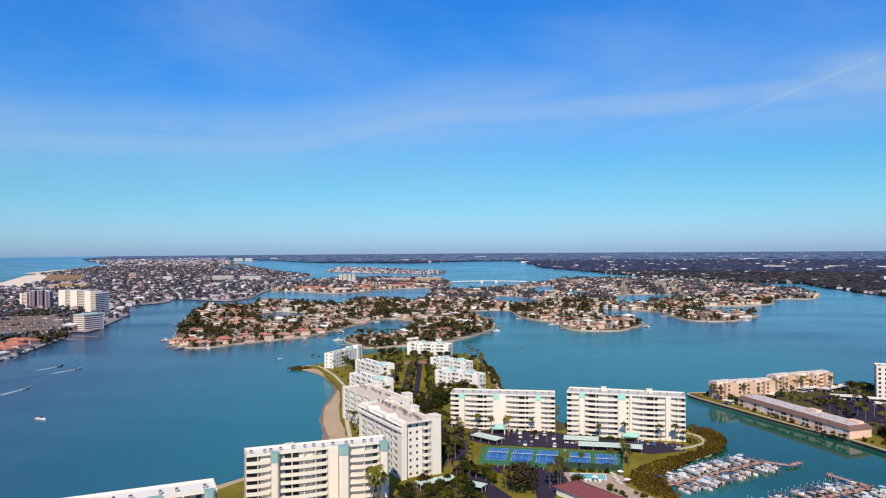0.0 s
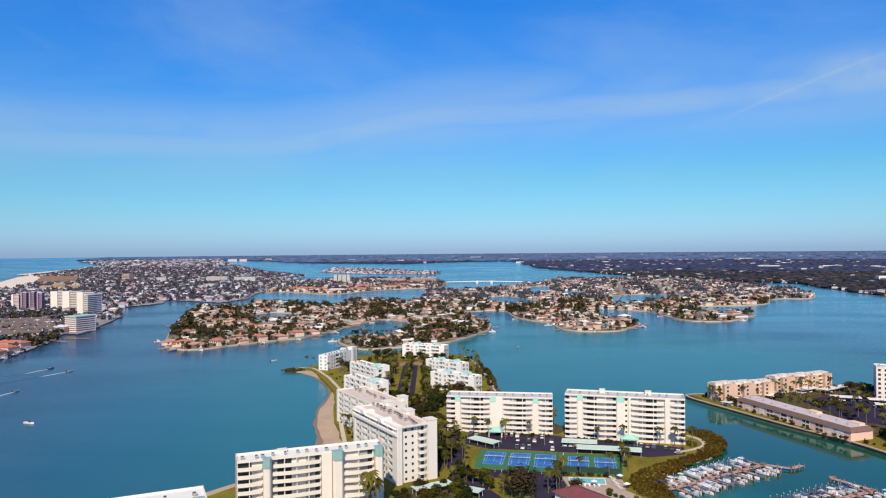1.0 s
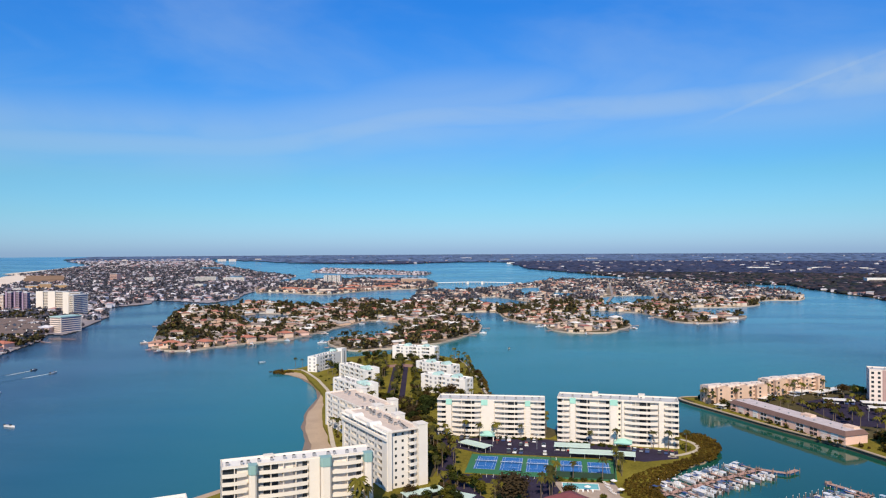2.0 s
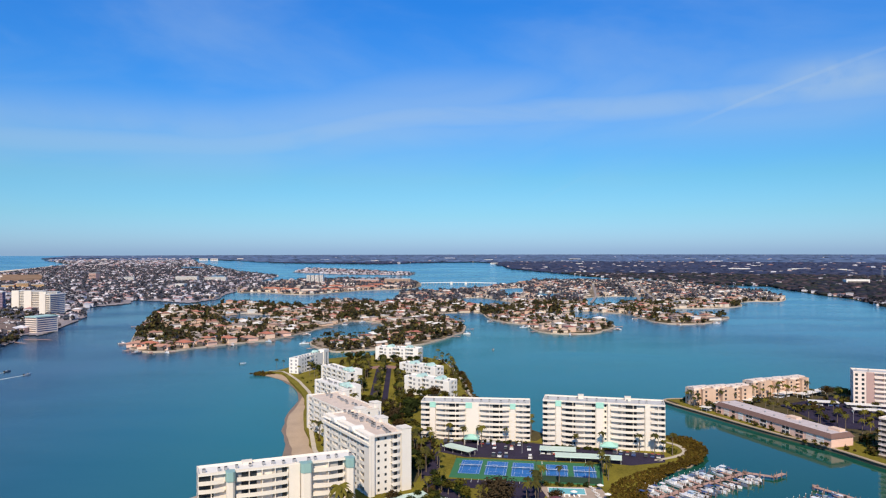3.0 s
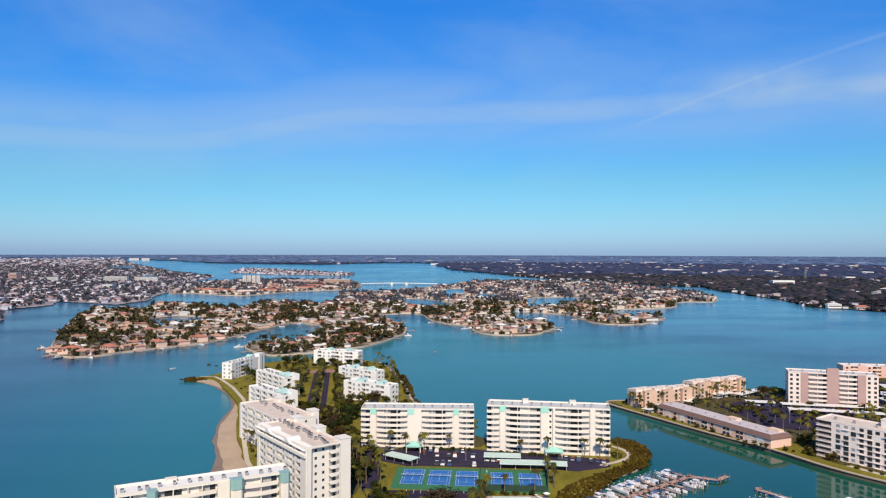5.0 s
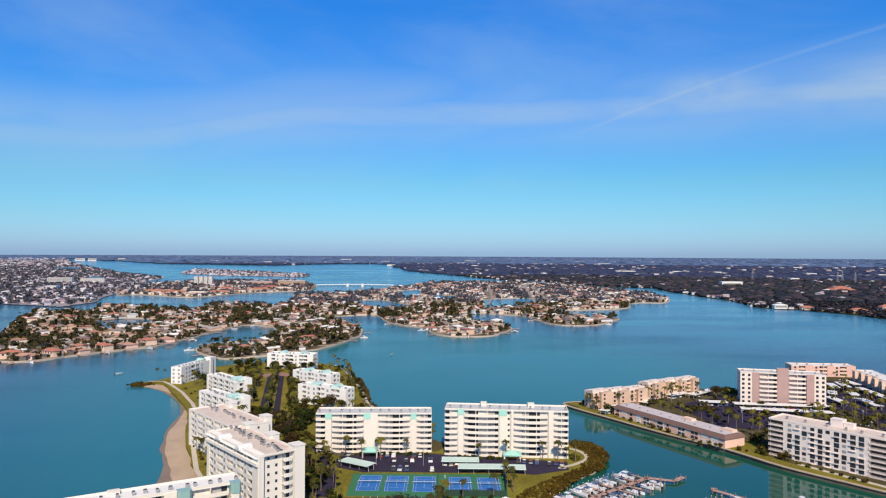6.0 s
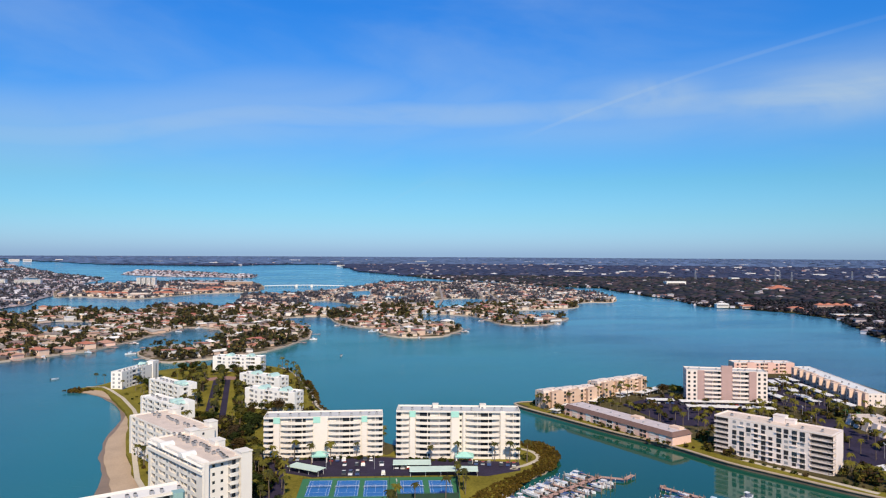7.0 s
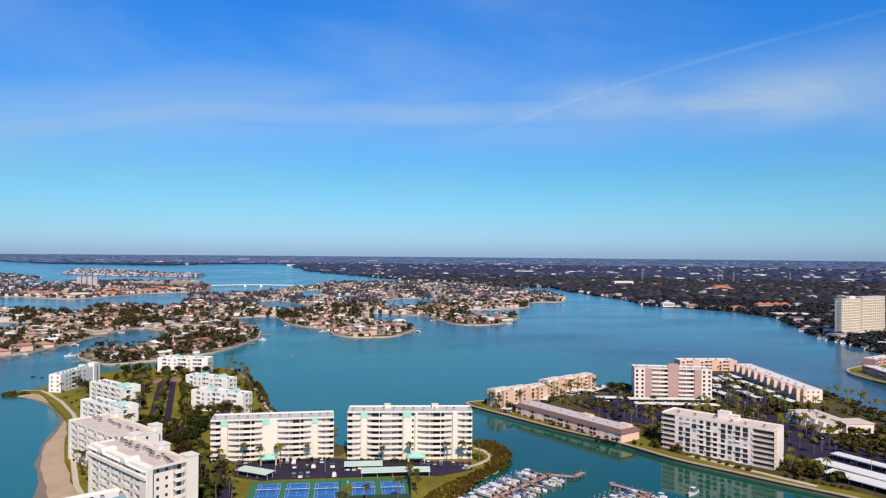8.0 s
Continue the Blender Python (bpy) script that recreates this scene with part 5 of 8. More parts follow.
def bush(x, y, z, size, seed):
    k = seed % 3
    if over("shrub"):
        EXTRA_SHRUBS.append((x, y, z + size * 0.36, size, size * 0.8, seed))
        return None
    m = pose(x, y, z, 0, 0, seed * 83 % 360) @ Matrix.Diagonal((size, size, size * 0.8, 1))
    if len(BUSH_PROTO) <= k:
        V, F = CROWNS[k]
        ob = tagged(new("shrub", array_mesh("shrub", V, F, M["leaf"], (1, 1, 1), 0.45)), "rounded dark green garden shrub", "shrub", "garden shrubs")
        ob.matrix_basis = m
        BUSH_PROTO.append(ob)
        return ob
    return place_copy(BUSH_PROTO[k], m)



def spots(poly, gap, seed, margin=3.0, holes=(), jitter=0.45, turn=0.0):
    """Jittered grid points inside a plan."""
    rnd = np.random.RandomState(seed)
    P = np.array(poly, float)
    c = P.mean(0)
    R = np.hypot(*(P - c).T).max()
    n = int(R / gap) + 1
    g = np.stack(np.meshgrid(np.arange(-n, n + 1), np.arange(-n, n + 1)), -1).reshape(-1, 2) * gap
    g = g + rnd.uniform(-jitter, jitter, g.shape) * gap
    ct, st = math.cos(turn), math.sin(turn)
    g = g @ np.array([[ct, st], [-st, ct]]) + c
    ok = inside(poly, g)
    g = g[ok]
    if len(g) and margin:
        g = g[edge_gap(poly, g) > margin]
    for h in holes:
        if len(g):
            g = g[~inside(h, g)]
            g = g[edge_gap(h, g) > margin]
    return g


# ---- houses on the islands ----
HOUSE_SPECS = [(15, 10, 3.0, 1.9, 0), (13, 9, 5.6, 1.9, 0), (16, 10, 3.1, 2.1, 1), (13, 11, 5.8, 2.2, 1), (18, 9, 3.0, 1.7, 0), (12, 10, 3.1, 1.8, 1), (9, 8, 3.0, 1.3, 0), (10, 7, 2.9, 1.2, 1), (14, 11, 6.2, 0.7, 0), (21, 8, 3.2, 1.5, 1)]


def house_geo(k):
    w, d, h, rise, ell = HOUSE_SPECS[k]
    wall, roof = Geo().box(-w / 2, w / 2, -d / 2, d / 2, -0.8, h), Geo().hip(-w / 2, w / 2, -d / 2, d / 2, h, rise, 0.7)
    if ell:
        wall.box(-w / 2, -w / 2 + 7, -d / 2 - 6, -d / 2, -0.8, h - 0.3)
        roof.hip(-w / 2, -w / 2 + 7, -d / 2 - 6, -d / 2 + 4, h - 0.3, rise * 0.8, 0.7)
    return wall, roof


HOUSE_PROTO = {}


def house(x, y, z, turn, k, s=1.0):
    m = pose(x, y, z, 0, 0, turn) @ Matrix.Scale(s, 4)
    if k not in HOUSE_PROTO:
        w, d, h, rise, ell = HOUSE_SPECS[k]
        top = thing("house", "detached waterside house with a hipped roof", "house", m, "island houses")
        wall, roof = house_geo(k)
        part("wall", wall, M["walls"], top)
        part("roof", roof, M["roofs"], top)
        for i, x0 in enumerate((-w * 0.2,)):
            part("window", Geo().box(-1.2, 1.2, -0.05, 0.05, 0, 1.5), M["glass"], top, m=pose(x0, -d / 2, h - 2.4))
        part("lanai_door", Geo().box(-2.0, 2.0, -0.05, 0.05, 0, 2.2), M["glass"], top, m=pose(w * 0.1, d / 2, 0.1))
        HOUSE_PROTO[k] = top
        return top
    return place_copy(HOUSE_PROTO[k], m)


def joined_houses(name, spots_list, label, wall_mat="walls_far", roof_mat="roofs_far"):
    W, R = Geo(), Geo()
    for x, y, z, turn, k, s in spots_list:
        wall, roof = house_geo(k)
        c, sn = math.cos(radians(turn)), math.sin(radians(turn))
        for src, dst in ((wall, W), (roof, R)):
            dst.add([(x + (a * c - b * sn) * s, y + (a * sn + b * c) * s, z + e * s) for a, b, e in src.v], src.f)
    top = tagged(new(name, W.mesh(name, [M[wall_mat]])), label, "houses", kind="stuff")
    r = part("roofs", R, M[roof_mat], top)
    tagged(r, kind="stuff")
    return top


def grove_at(p):
    """How wooded a spot is; the built-up tips of the islands stay open."""
    g = noise.noise(Vector((p[0] / 60, p[1] / 85, 3.0)))
    tip = (p[1] < 830 and p[0] < -140) or (p[1] < 1010 and p[0] > 110)
    return min(g, 0.0) if tip else g


STREETS = [[(733, 2289), (640, 1960), (548, 1640), (460, 1358)], [(703, 2091), (640, 1880), (560, 1590), (498, 1370)], [(592, 2200), (500, 1840), (428, 1560), (363, 1361)], [(180, 1640), (240, 1500), (330, 1330), (420, 1260)]]
for street in STREETS:
    strip("road", street, 6, 1.36, M["paleroad"], label="pale residential street between rows of houses", category="road")
rng = np.random.RandomState(11)
near_houses, far_houses, island_trees, island_palms, far_coast = [], [], [], [], []
for q in spots([(-100, 1060), (-50, 1075), (-45, 1120), (-95, 1110)], 7, 77, 0):
    island_trees.append((q[0], q[1], 8, 6.0, 7.5, 1.0))
for q in spots([(-100, 770), (-84, 744), (-55, 734), (-10, 766), (22, 800), (36, 830), (0, 830), (-40, 800), (-70, 806)], 6.5, 78, 1.0):
    if rng.rand() < 0.5:
        s = rng.uniform(2.2, 4.2)
        island_trees.append((q[0], q[1], 1.3 + s * 0.9, s, s * 1.1, rng.uniform(0, 6.3)))
    elif rng.rand() < 0.45:
        h = rng.uniform(6, 10)
        island_palms.append((q[0], q[1], 1.3 + h, 2.8, 2.8, rng.uniform(0, 6.3)))
for poly, holes, turn, z in ((WEST_ISLE, [WEST_LAGOON], 0.5, 1.3), (EAST_ISLE, EAST_CANALS, 0.25, 1.25), (MIDDLE, [], 0.1, 1.3)):
    for p in spots(poly, 22.5, 3, 6, holes, 0.25, turn):
        if grove_at(p) > 0.36 or any(edge_gap(r, [p])[0] < 9 for r in STREETS):
            continue
        (near_houses if p[1] < 985 else far_houses).append((p[0], p[1], z, math.degrees(turn) + rng.choice((0, 90, 180, 270)) + rng.uniform(-12, 12), rng.randint(10), rng.uniform(0.85, 1.1)))
    for p in spots(poly, 8.0, 4, 1.0, holes, 0.5, turn + 0.4):
        grove = grove_at(p)
        if any(edge_gap(r, [p])[0] < 6 for r in STREETS):
            continue
        if rng.rand() < (0.60 if p[1] < 900 else 0.45 if p[0] > 60 else 0.55) + 0.5 * grove:
            s = rng.uniform(1.8, 4.8) * rng.choice((0.6, 0.9, 1.25)) * (1.25 if grove > 0.12 else 1.0)
            island_trees.append((p[0], p[1], z + s * 0.95, s, s * rng.uniform(0.9, 1.3), rng.uniform(0, 6.3)))
        elif rng.rand() < 0.24 and p[1] < 1300:
            h = rng.uniform(6, 11)
            island_palms.append((p[0], p[1], z + h, 2.8, 2.8, rng.uniform(0, 6.3)))
# villas along the island's south shore
VILLAS = [(-288, 782, 25), (-270, 760, 20), (-254, 752, -15), (-236, 768, -40), (-218, 786, -38), (-199, 803, -40), (-180, 822, -48), (-163, 842, -55), (-148, 866, -65)]
near_houses = [h for h in near_houses if all(math.hypot(h[0] - v[0], h[1] - v[1]) > 19 for v in VILLAS)]
near_houses.sort(key=lambda h: h[1])
for h in near_houses[:290]:
    house(*h)
far_houses += near_houses[290:]
flat = [tuple(p) for p in BARRIER]
for p in spots(BARRIER, 23, 6, 10, (), 0.3, 0.4):
    d = math.hypot(*p)
    if p[0] / max(p[1], 1) < -0.75 or d > 5200 or any(inside(k, [p])[0] for k in (SHOAL, DUNE, *CANALS)):
        continue
    if rng.rand() < (0.62 if d < 3200 else 0.5):
        x, y, z = far(p[0], p[1], 1.2)
        far_houses.append((x, y, z, rng.uniform(0, 360), rng.randint(10), far_scale(*p) * rng.uniform(0.8, 1.25)))
    for _ in range(2):
        q = p + rng.uniform(-14, 14, 2)
        x, y, z = far(q[0], q[1], 1.2)
        s = rng.uniform(3.0, 6.8) * far_scale(*p)
        island_trees.append((x, y, z + s * 0.9, s, s, rng.uniform(0, 6.3)))
for p in spots(BARRIER, 46, 19, 12, (), 0.4, 0.3):
    d = math.hypot(*p)
    if not 5200 < d < 8600 or p[0] / p[1] < -0.75 or any(inside(k, [p])[0] for k in CANALS):
        continue
    x, y, z = far(p[0], p[1], 1.2)
    if rng.rand() < 0.62:
        far_houses.append((x, y, z, rng.uniform(0, 360), rng.randint(10), far_scale(*p) * rng.uniform(1.0, 2.2)))
    for _ in range(2):
        q = p + rng.uniform(-26, 26, 2)
        x, y, z = far(q[0], q[1], 1.2)
        s = rng.uniform(6, 12) * far_scale(*p)
        island_trees.append((x, y, z + s * 0.6, s, s * 0.7, rng.uniform(0, 6.3)))
for p in spots(BARRIER, 85, 9, 12, (), 0.45, 0.2):
    d = math.hypot(*p)
    if d > 8600 and p[0] / p[1] > -0.75:
        x, y, z = far(p[0], p[1], 1.2)
        s = far_scale(*p)
        if rng.rand() < 0.3:
            far_houses.append((x, y, z + 2 * s, rng.uniform(0, 360), rng.randint(10), s * rng.uniform(1.2, 2.2)))
        far_coast.append((x + rng.uniform(-20, 20), y, z + 3 * s, rng.uniform(30, 60) * s, rng.uniform(5, 8) * s, rng.uniform(0, 6.3)))
for p in spots(ROW, 30, 7, 10, (), 0.3, 0.4):
    x, y, z = far(p[0], p[1], 1.2)
    s = far_scale(*p)
    if rng.rand() < 0.7:
        far_houses.append((x, y, z, rng.uniform(0, 360), rng.randint(10), s * 1.1))
    island_trees.append((x + 12 * s, y, z + 4 * s, 5 * s, 5 * s, rng.uniform(0, 6.3)))
joined_houses("island_houses", [h for h in far_houses if h[1] < 2420 and h[0] > -420], "low island houses with red, white and grey roofs")
joined_houses("coast_houses", [h for h in far_houses if not (h[1] < 2420 and h[0] > -420)], "distant low houses with red, white and grey roofs", "walls_hazed", "roofs_hazed")
scatter_mesh("island_palms", PALMS, island_palms, M["palm"], "tall palms among the island houses")
scatter_mesh("coast_trees", BLOBS, far_coast, M["ridge"], "far coast trees with blue haze put into their colour")
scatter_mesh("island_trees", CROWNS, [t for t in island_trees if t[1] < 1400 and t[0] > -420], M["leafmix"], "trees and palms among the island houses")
scatter_mesh("coast_trees", SPARSE, [t for t in island_trees if not (t[1] < 1400 and t[0] > -420)], M["leaf_hazed"], "dark trees among the far houses")

# mainland woods: nearer crowns of leaves, farther ones as a rolling canopy
woods_near, woods_mid, woods_far, ridge, town = [], [], [], [], []
for a_lo, a_hi, d_lo, d_hi, gap in ((20, 62, 650, 1700, 13), (5, 62, 1700, 3200, 24), (-30, 62, 3200, 6500, 52), (-34, 62, 6500, 19000, 150)):
    rows = int((d_hi - d_lo) / gap)
    P = []
    for i in range(rows):
        d = d_lo + i * gap
        n = int(radians(a_hi - a_lo) * d / gap)
        a = radians(a_lo) + (np.arange(n) + rng.uniform(0, 1, n)) * radians(a_hi - a_lo) / max(n, 1)
        dd = d + rng.uniform(0, gap, n)
        P.append(np.stack([MID[0] + dd * np.sin(a), MID[1] + dd * np.cos(a)], 1))
    P = np.concatenate(P)
    P = P[inside(MAINLAND, P)]
    for p in P:
        s0 = far_scale(*p)
        x, y, z = far(p[0], p[1], 1.2)
        s = gap * rng.uniform(0.45, 0.8)
        hgt = rng.uniform(4, 7.5) if gap < 30 else rng.uniform(5, 8)
        if rng.rand() < (0.055 if gap < 14 else 0.06 if gap < 30 else 0.06 if gap < 100 else 0.03):
            town.append((x, y, z + (1.5 if gap > 20 else 0) * s0, rng.uniform(0, 360), rng.randint(10), s0 * rng.uniform(0.7, 1.25) * (1 if gap < 30 else 1.6)))
            continue
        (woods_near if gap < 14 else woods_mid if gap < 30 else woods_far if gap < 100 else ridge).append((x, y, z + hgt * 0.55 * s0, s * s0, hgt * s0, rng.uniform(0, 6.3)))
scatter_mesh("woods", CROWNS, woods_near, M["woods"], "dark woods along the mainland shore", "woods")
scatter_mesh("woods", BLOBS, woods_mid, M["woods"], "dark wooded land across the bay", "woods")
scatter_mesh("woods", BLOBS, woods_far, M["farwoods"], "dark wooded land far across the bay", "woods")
scatter_mesh("woods", BLOBS, ridge, M["ridge"], "wooded land under the horizon with haze blue in its colour", "woods")
# houses along the mainland's bay shore
shore = [(772, 747), (829, 820), (919, 953), (938, 1065), (904, 1182), (866, 1221), (943, 1435), (949, 1543), (998, 1799), (1040, 1960), (940, 2050), (900, 2300), (855, 2546), (771, 2540), (726, 2811), (678, 3373), (600, 3942)]
for (x0, y0), (x1, y1) in zip(shore, shore[1:]):
    ln = math.hypot(x1 - x0, y1 - y0)
    for k in range(int(ln / 24)):
        if rng.rand() < 0.62:
            t = (k + rng.uniform(0.2, 0.8)) * 24 / ln
            px, py = x0 + (x1 - x0) * t + rng.uniform(8, 22), y0 + (y1 - y0) * t + rng.uniform(-6, 6)
            x, y, z = far(px, py, 1.2)
            town.append((x, y, z, rng.uniform(0, 360), rng.randint(10), far_scale(px, py) * rng.uniform(0.8, 1.3)))
joined_houses("town_houses", town, "pale buildings scattered among the far woods", "walls_hazed", "roofs_town")


# low seawalls round the islands and canals
def shore_wall(ring, label):
    strip("seawall", ring + ring[:1], 1.6, 1.62, M["palewall"], 2.2, label, "seawall", side=0.5)


M["palewall"] = material("pale_seawall", (0.50, 0.41, 0.32), 0.9, 0.25, 0.05, 0.6, 0.1)
shore_wall(smooth(WEST_ISLE, 3, 1.5, 5), "pale tan seawall round a residential island")
shore_wall(smooth(WEST_LAGOON, 3), "pale tan seawall round a lagoon")
shore_wall(smooth(EAST_ISLE, 3, 1.5, 6), "pale tan seawall round an island cut by canals")
for c in EAST_CANALS:
    shore_wall(smooth(c, 3), "pale tan seawall along a canal")
shore_wall(smooth(MIDDLE, 3, 2, 7), "pale tan seawall round a narrow island")

# docks and boats along the islands' near shores
drnd = random.Random(8)
DOCK_PROTO, SHORE_DOCKS = [], []
for poly in (WEST_ISLE, EAST_ISLE):
    ring = smooth(poly, 3)
    for i in range(0, len(ring), 2):
        (x0, y0), (x1, y1) = ring[i], ring[(i + 1) % len(ring)]
        if (y0 < 1060 and x0 < 500) and drnd.random() < 0.75:
            d = Vector((x1 - x0, y1 - y0)).normalized()
            n = Vector((d.y, -d.x))
            test = np.array([[x0 + n.x * 8, y0 + n.y * 8]])
            if inside(ring, test)[0]:
                n = -n
            SHORE_DOCKS.append((x0, y0, n))


def shore_dock(x, y, n):
    m = pose(x - n.x * 2, y - n.y * 2, 0, 0, 0, math.degrees(math.atan2(n.y, n.x)))
    if DOCK_PROTO:
        return copy_thing(DOCK_PROTO[0], m)
    top = thing("house_dock", "small weathered wooden dock behind a house", "dock", m, "house docks")
    part("deck", Geo().box(0, 13, -0.9, 0.9, 1.1, 1.3).box(9, 13, 0.9, 4, 1.1, 1.3), M["pier"], top)
    for a, b in ((6, -1), (12.8, -1), (12.8, 4)):
        part("piling", Geo().tube([(a, b, -2), (a, b, 2.4)], [0.18, 0.15], 6), M["piling"], top)
    DOCK_PROTO.append(top)
    return top


for x, y, n in SHORE_DOCKS:
    shore_dock(x, y, n)


def villa(x, y, turn, k, protos={}):
    """A large tiled house with a lower wing, a lanai screen and arched windows."""
    m = pose(x, y, 1.3, 0, 0, turn)
    if k in protos:
        return copy_thing(protos[k], m)
    top = thing("villa", "peach waterside villa under terracotta tiles", "house", m, "shore villas")
    w, d, h = (17, 11, 5.6) if k else (20, 12, 3.6)
    wall, tile = (M["peach"], M["terracotta"]) if k else (M["pinkpale"], M["villatile"])
    part("wall", Geo().box(-w / 2, w / 2, -d / 2, d / 2, -0.8, h), wall, top)
    part("roof", Geo().hip(-w / 2, w / 2, -d / 2, d / 2, h, 2.2, 0.8), tile, top)
    part("wing", Geo().box(-w / 2 - 4, -w / 2, -d / 2 + 1, d / 2 - 2, -0.8, 3.0), wall, top)
    part("wing_roof", Geo().hip(-w / 2 - 4, -w / 2 + 2, -d / 2 + 1, d / 2 - 2, 3.0, 1.4, 0.6), tile, top)
    for j in range(4):
        part("window", Geo().box(-0.9, 0.9, -0.06, 0.06, 0.5, 2.3), M["glass"], top, m=pose(-w / 2 + (j + 0.5) * w / 4, -d / 2, h - 3.0))
    part("lanai", Geo().box(-w * 0.2, w * 0.35, -d / 2 - 4, -d / 2 - 3.85, 0, 2.6).box(-w * 0.2, w * 0.35, -d / 2 - 4, -d / 2, 2.6, 2.75), M["opening"], top, "dark screened lanai")
    protos[k] = top
    return top


M["villatile"] = material("pink_brown_tile", (0.46, 0.25, 0.18), 0.85, 0.2, 0.5, 6, 0.2)
for i, (x, y, turn) in enumerate(VILLAS):
    villa(x, y, turn, i % 2)


# ---- tennis courts ----
GROUND = 2.0
M["screen"] = material("windscreen_mesh", (0.02, 0.05, 0.03), 0.9, 0.2, 0.5, 5)
COURT_TURN = -11.5
sheet("tennis_ground", [(24.5, 347), (92.5, 332.8), (85, 302.2), (57.5, 308.3), (19, 318)], 2.14, M["court"], skirt=0.1, label="green painted tennis ground", category="court surface")


def tennis_court(x, y, first=[]):
    m = pose(x, y, 2.15, 0, 0, COURT_TURN)
    if first:
        return copy_thing(first[0], m)
    top = thing("tennis_court", "blue tennis court with white lines and a net", "tennis court", m, "tennis courts")
    w, l = 10.0, 20.6
    part("playing_surface", Geo().box(-w / 2, w / 2, -l / 2, l / 2, 0, 0.02), M["courtblue"], top)
    a, b, s, q = 4.75, 10.0, 3.6, 5.4
    lines = [(-a, a, -b, -b + 0.1), (-a, a, b - 0.1, b), (-a, -a + 0.09, -b, b), (a - 0.09, a, -b, b), (-s, -s + 0.07, -b, b), (s - 0.07, s, -b, b), (-s, s, -q, -q + 0.07), (-s, s, q - 0.07, q), (-0.035, 0.035, -q, q)]
    for x0, x1, y0, y1 in lines:
        part("line", Geo().box(x0, x1, y0, y1, 0.02, 0.028), M["paint"], top)
    cords = Geo()
    for k in range(6):
        cords.box(-5.1, 5.1, -0.01, 0.01, 0.12 + 0.15 * k, 0.15 + 0.15 * k)
    net = part("net", cords, M["screen"], top, "dark tennis net")
    part("tape", Geo().box(-5.1, 5.1, -0.04, 0.04, 0.95, 1.06), M["white"], net, "white net tape")
    for sx in (-5.2, 5.2):
        part("net_post", Geo().tube([(sx, 0, 0), (sx, 0, 1.15)], [0.06, 0.06], 6), M["metal"], top)
    first.append(top)
    return top


for tx, ty in ((30.2, 332.4), (42.0, 329.4), (53.8, 326.4), (69.0, 322.6), (81.2, 319.4)):
    tennis_court(tx, ty)


def fence(line, h, screen, label):
    top = thing("court_fence", label, "fence")
    for i in range(len(line) - 1):
        a, b = Vector(line[i]), Vector(line[i + 1])
        n = max(1, int((b - a).length / 4))
        for k in range(n):
            p = a + (b - a) * k / n
            part("post", cached(("post", h), lambda: Geo().tube([(0, 0, 0), (0, 0, h)], [0.06, 0.06], 6), [M["rubber"]]), M["rubber"], top, m=pose(p.x, p.y, 2.1))
        m, ln = at_front(a, b, 2.1)
        part("rail", Geo().box(0, ln, -0.04, 0.04, h - 0.08, h), M["rubber"], top, m=m)
        if screen:
            part("windscreen", Geo().box(0, ln, -0.03, 0.03, 0.1, h * screen), M["screen"], top, "dark green windscreen", m=m)
    return top


fence([(58, 310.0), (84.6, 304), (92, 332.3)], 3.0, 0.9, "tall court fence with a dark green windscreen")
fence([(24.6, 346.6), (92, 332.6)], 2.2, 0.0, "open court fence on dark posts")
fence([(62.4, 338.0), (56.4, 311.0)], 2.4, 0.0, "open court fence on dark posts between courts")


# ---- carports, canopies, cars ----
def carport(a, b, width, z, mat, label, rise=2.7):
    """A flat sheet roof on posts over a row of bays."""
    m, ln = at_front(a, b, z)
    top = thing("carport", label, "carport", m, "carports")
    part("roof", Geo().box(0, ln, -width / 2, width / 2, rise, rise + 0.16).box(-0.05, ln + 0.05, -width / 2 - 0.06, -width / 2, rise - 0.22, rise + 0.2).box(-0.05, ln + 0.05, width / 2, width / 2 + 0.06, rise - 0.22, rise + 0.2), mat, top)
    n = max(2, int(ln / 5.5) + 1)
    for k in range(n):
        for sy in (-width * 0.3, width * 0.3):
            part("post", cached(("post", "carport", rise), lambda: Geo().tube([(0, 0, -0.2), (0, 0, rise)], [0.07, 0.07], 6), [M["white"]]), M["white"], top, m=pose(0.4 + k * (ln - 0.8) / (n - 1), sy, 0))
    return top


M["mintpale"] = material("pale_mint_sheet", (0.56, 0.70, 0.62), 0.5, 0.08, 0.3, 4)
for a, b, w in (((20.5, 361.5), (33, 349.5), 6.5), ((66.8, 352.5), (84.2, 348.5), 7.0), ((72, 340.5), (93.2, 336.0), 7.0), ((94.2, 335.4), (102.5, 333.0), 7.0), ((-8, 282), (8, 290), 5.5), ((12, 283), (20, 278), 5.0)):
    carport(a, b, w, 2.05, M["mintpale"], "pale mint metal carport beside the tennis courts")
WHITE_PORTS = [((187, 436), (206, 450)), ((224, 454), (237, 466)), ((254, 473), (270, 481)), ((270, 472), (296, 487)), ((264, 452), (281, 446)), ((283, 442), (341, 421.5)), ((278.5, 428), (329, 406)), ((312, 449), (327, 441)),
               ((411, 497), (402, 477)), ((422, 505), (417, 484)), ((400, 494), (392, 476)), ((409, 474), (397, 429)), ((391, 462), (384, 449)), ((379, 440), (372, 416)), ((390, 420), (385, 398)), ((380, 467), (371, 456)), ((362, 450), (358, 430)),
               ((305, 296), (313, 248))]
for a, b in WHITE_PORTS:
    carport(a, b, 6.0, 2.0, M["carport"], "white flat-roofed carport over parked cars")


for a, b in (((286, 290), (296, 240)), ((277, 275), (287, 232))):
    carport(a, b, 9.0, 2.0, M["carport"], "wide white carport over parked cars by the seawall")


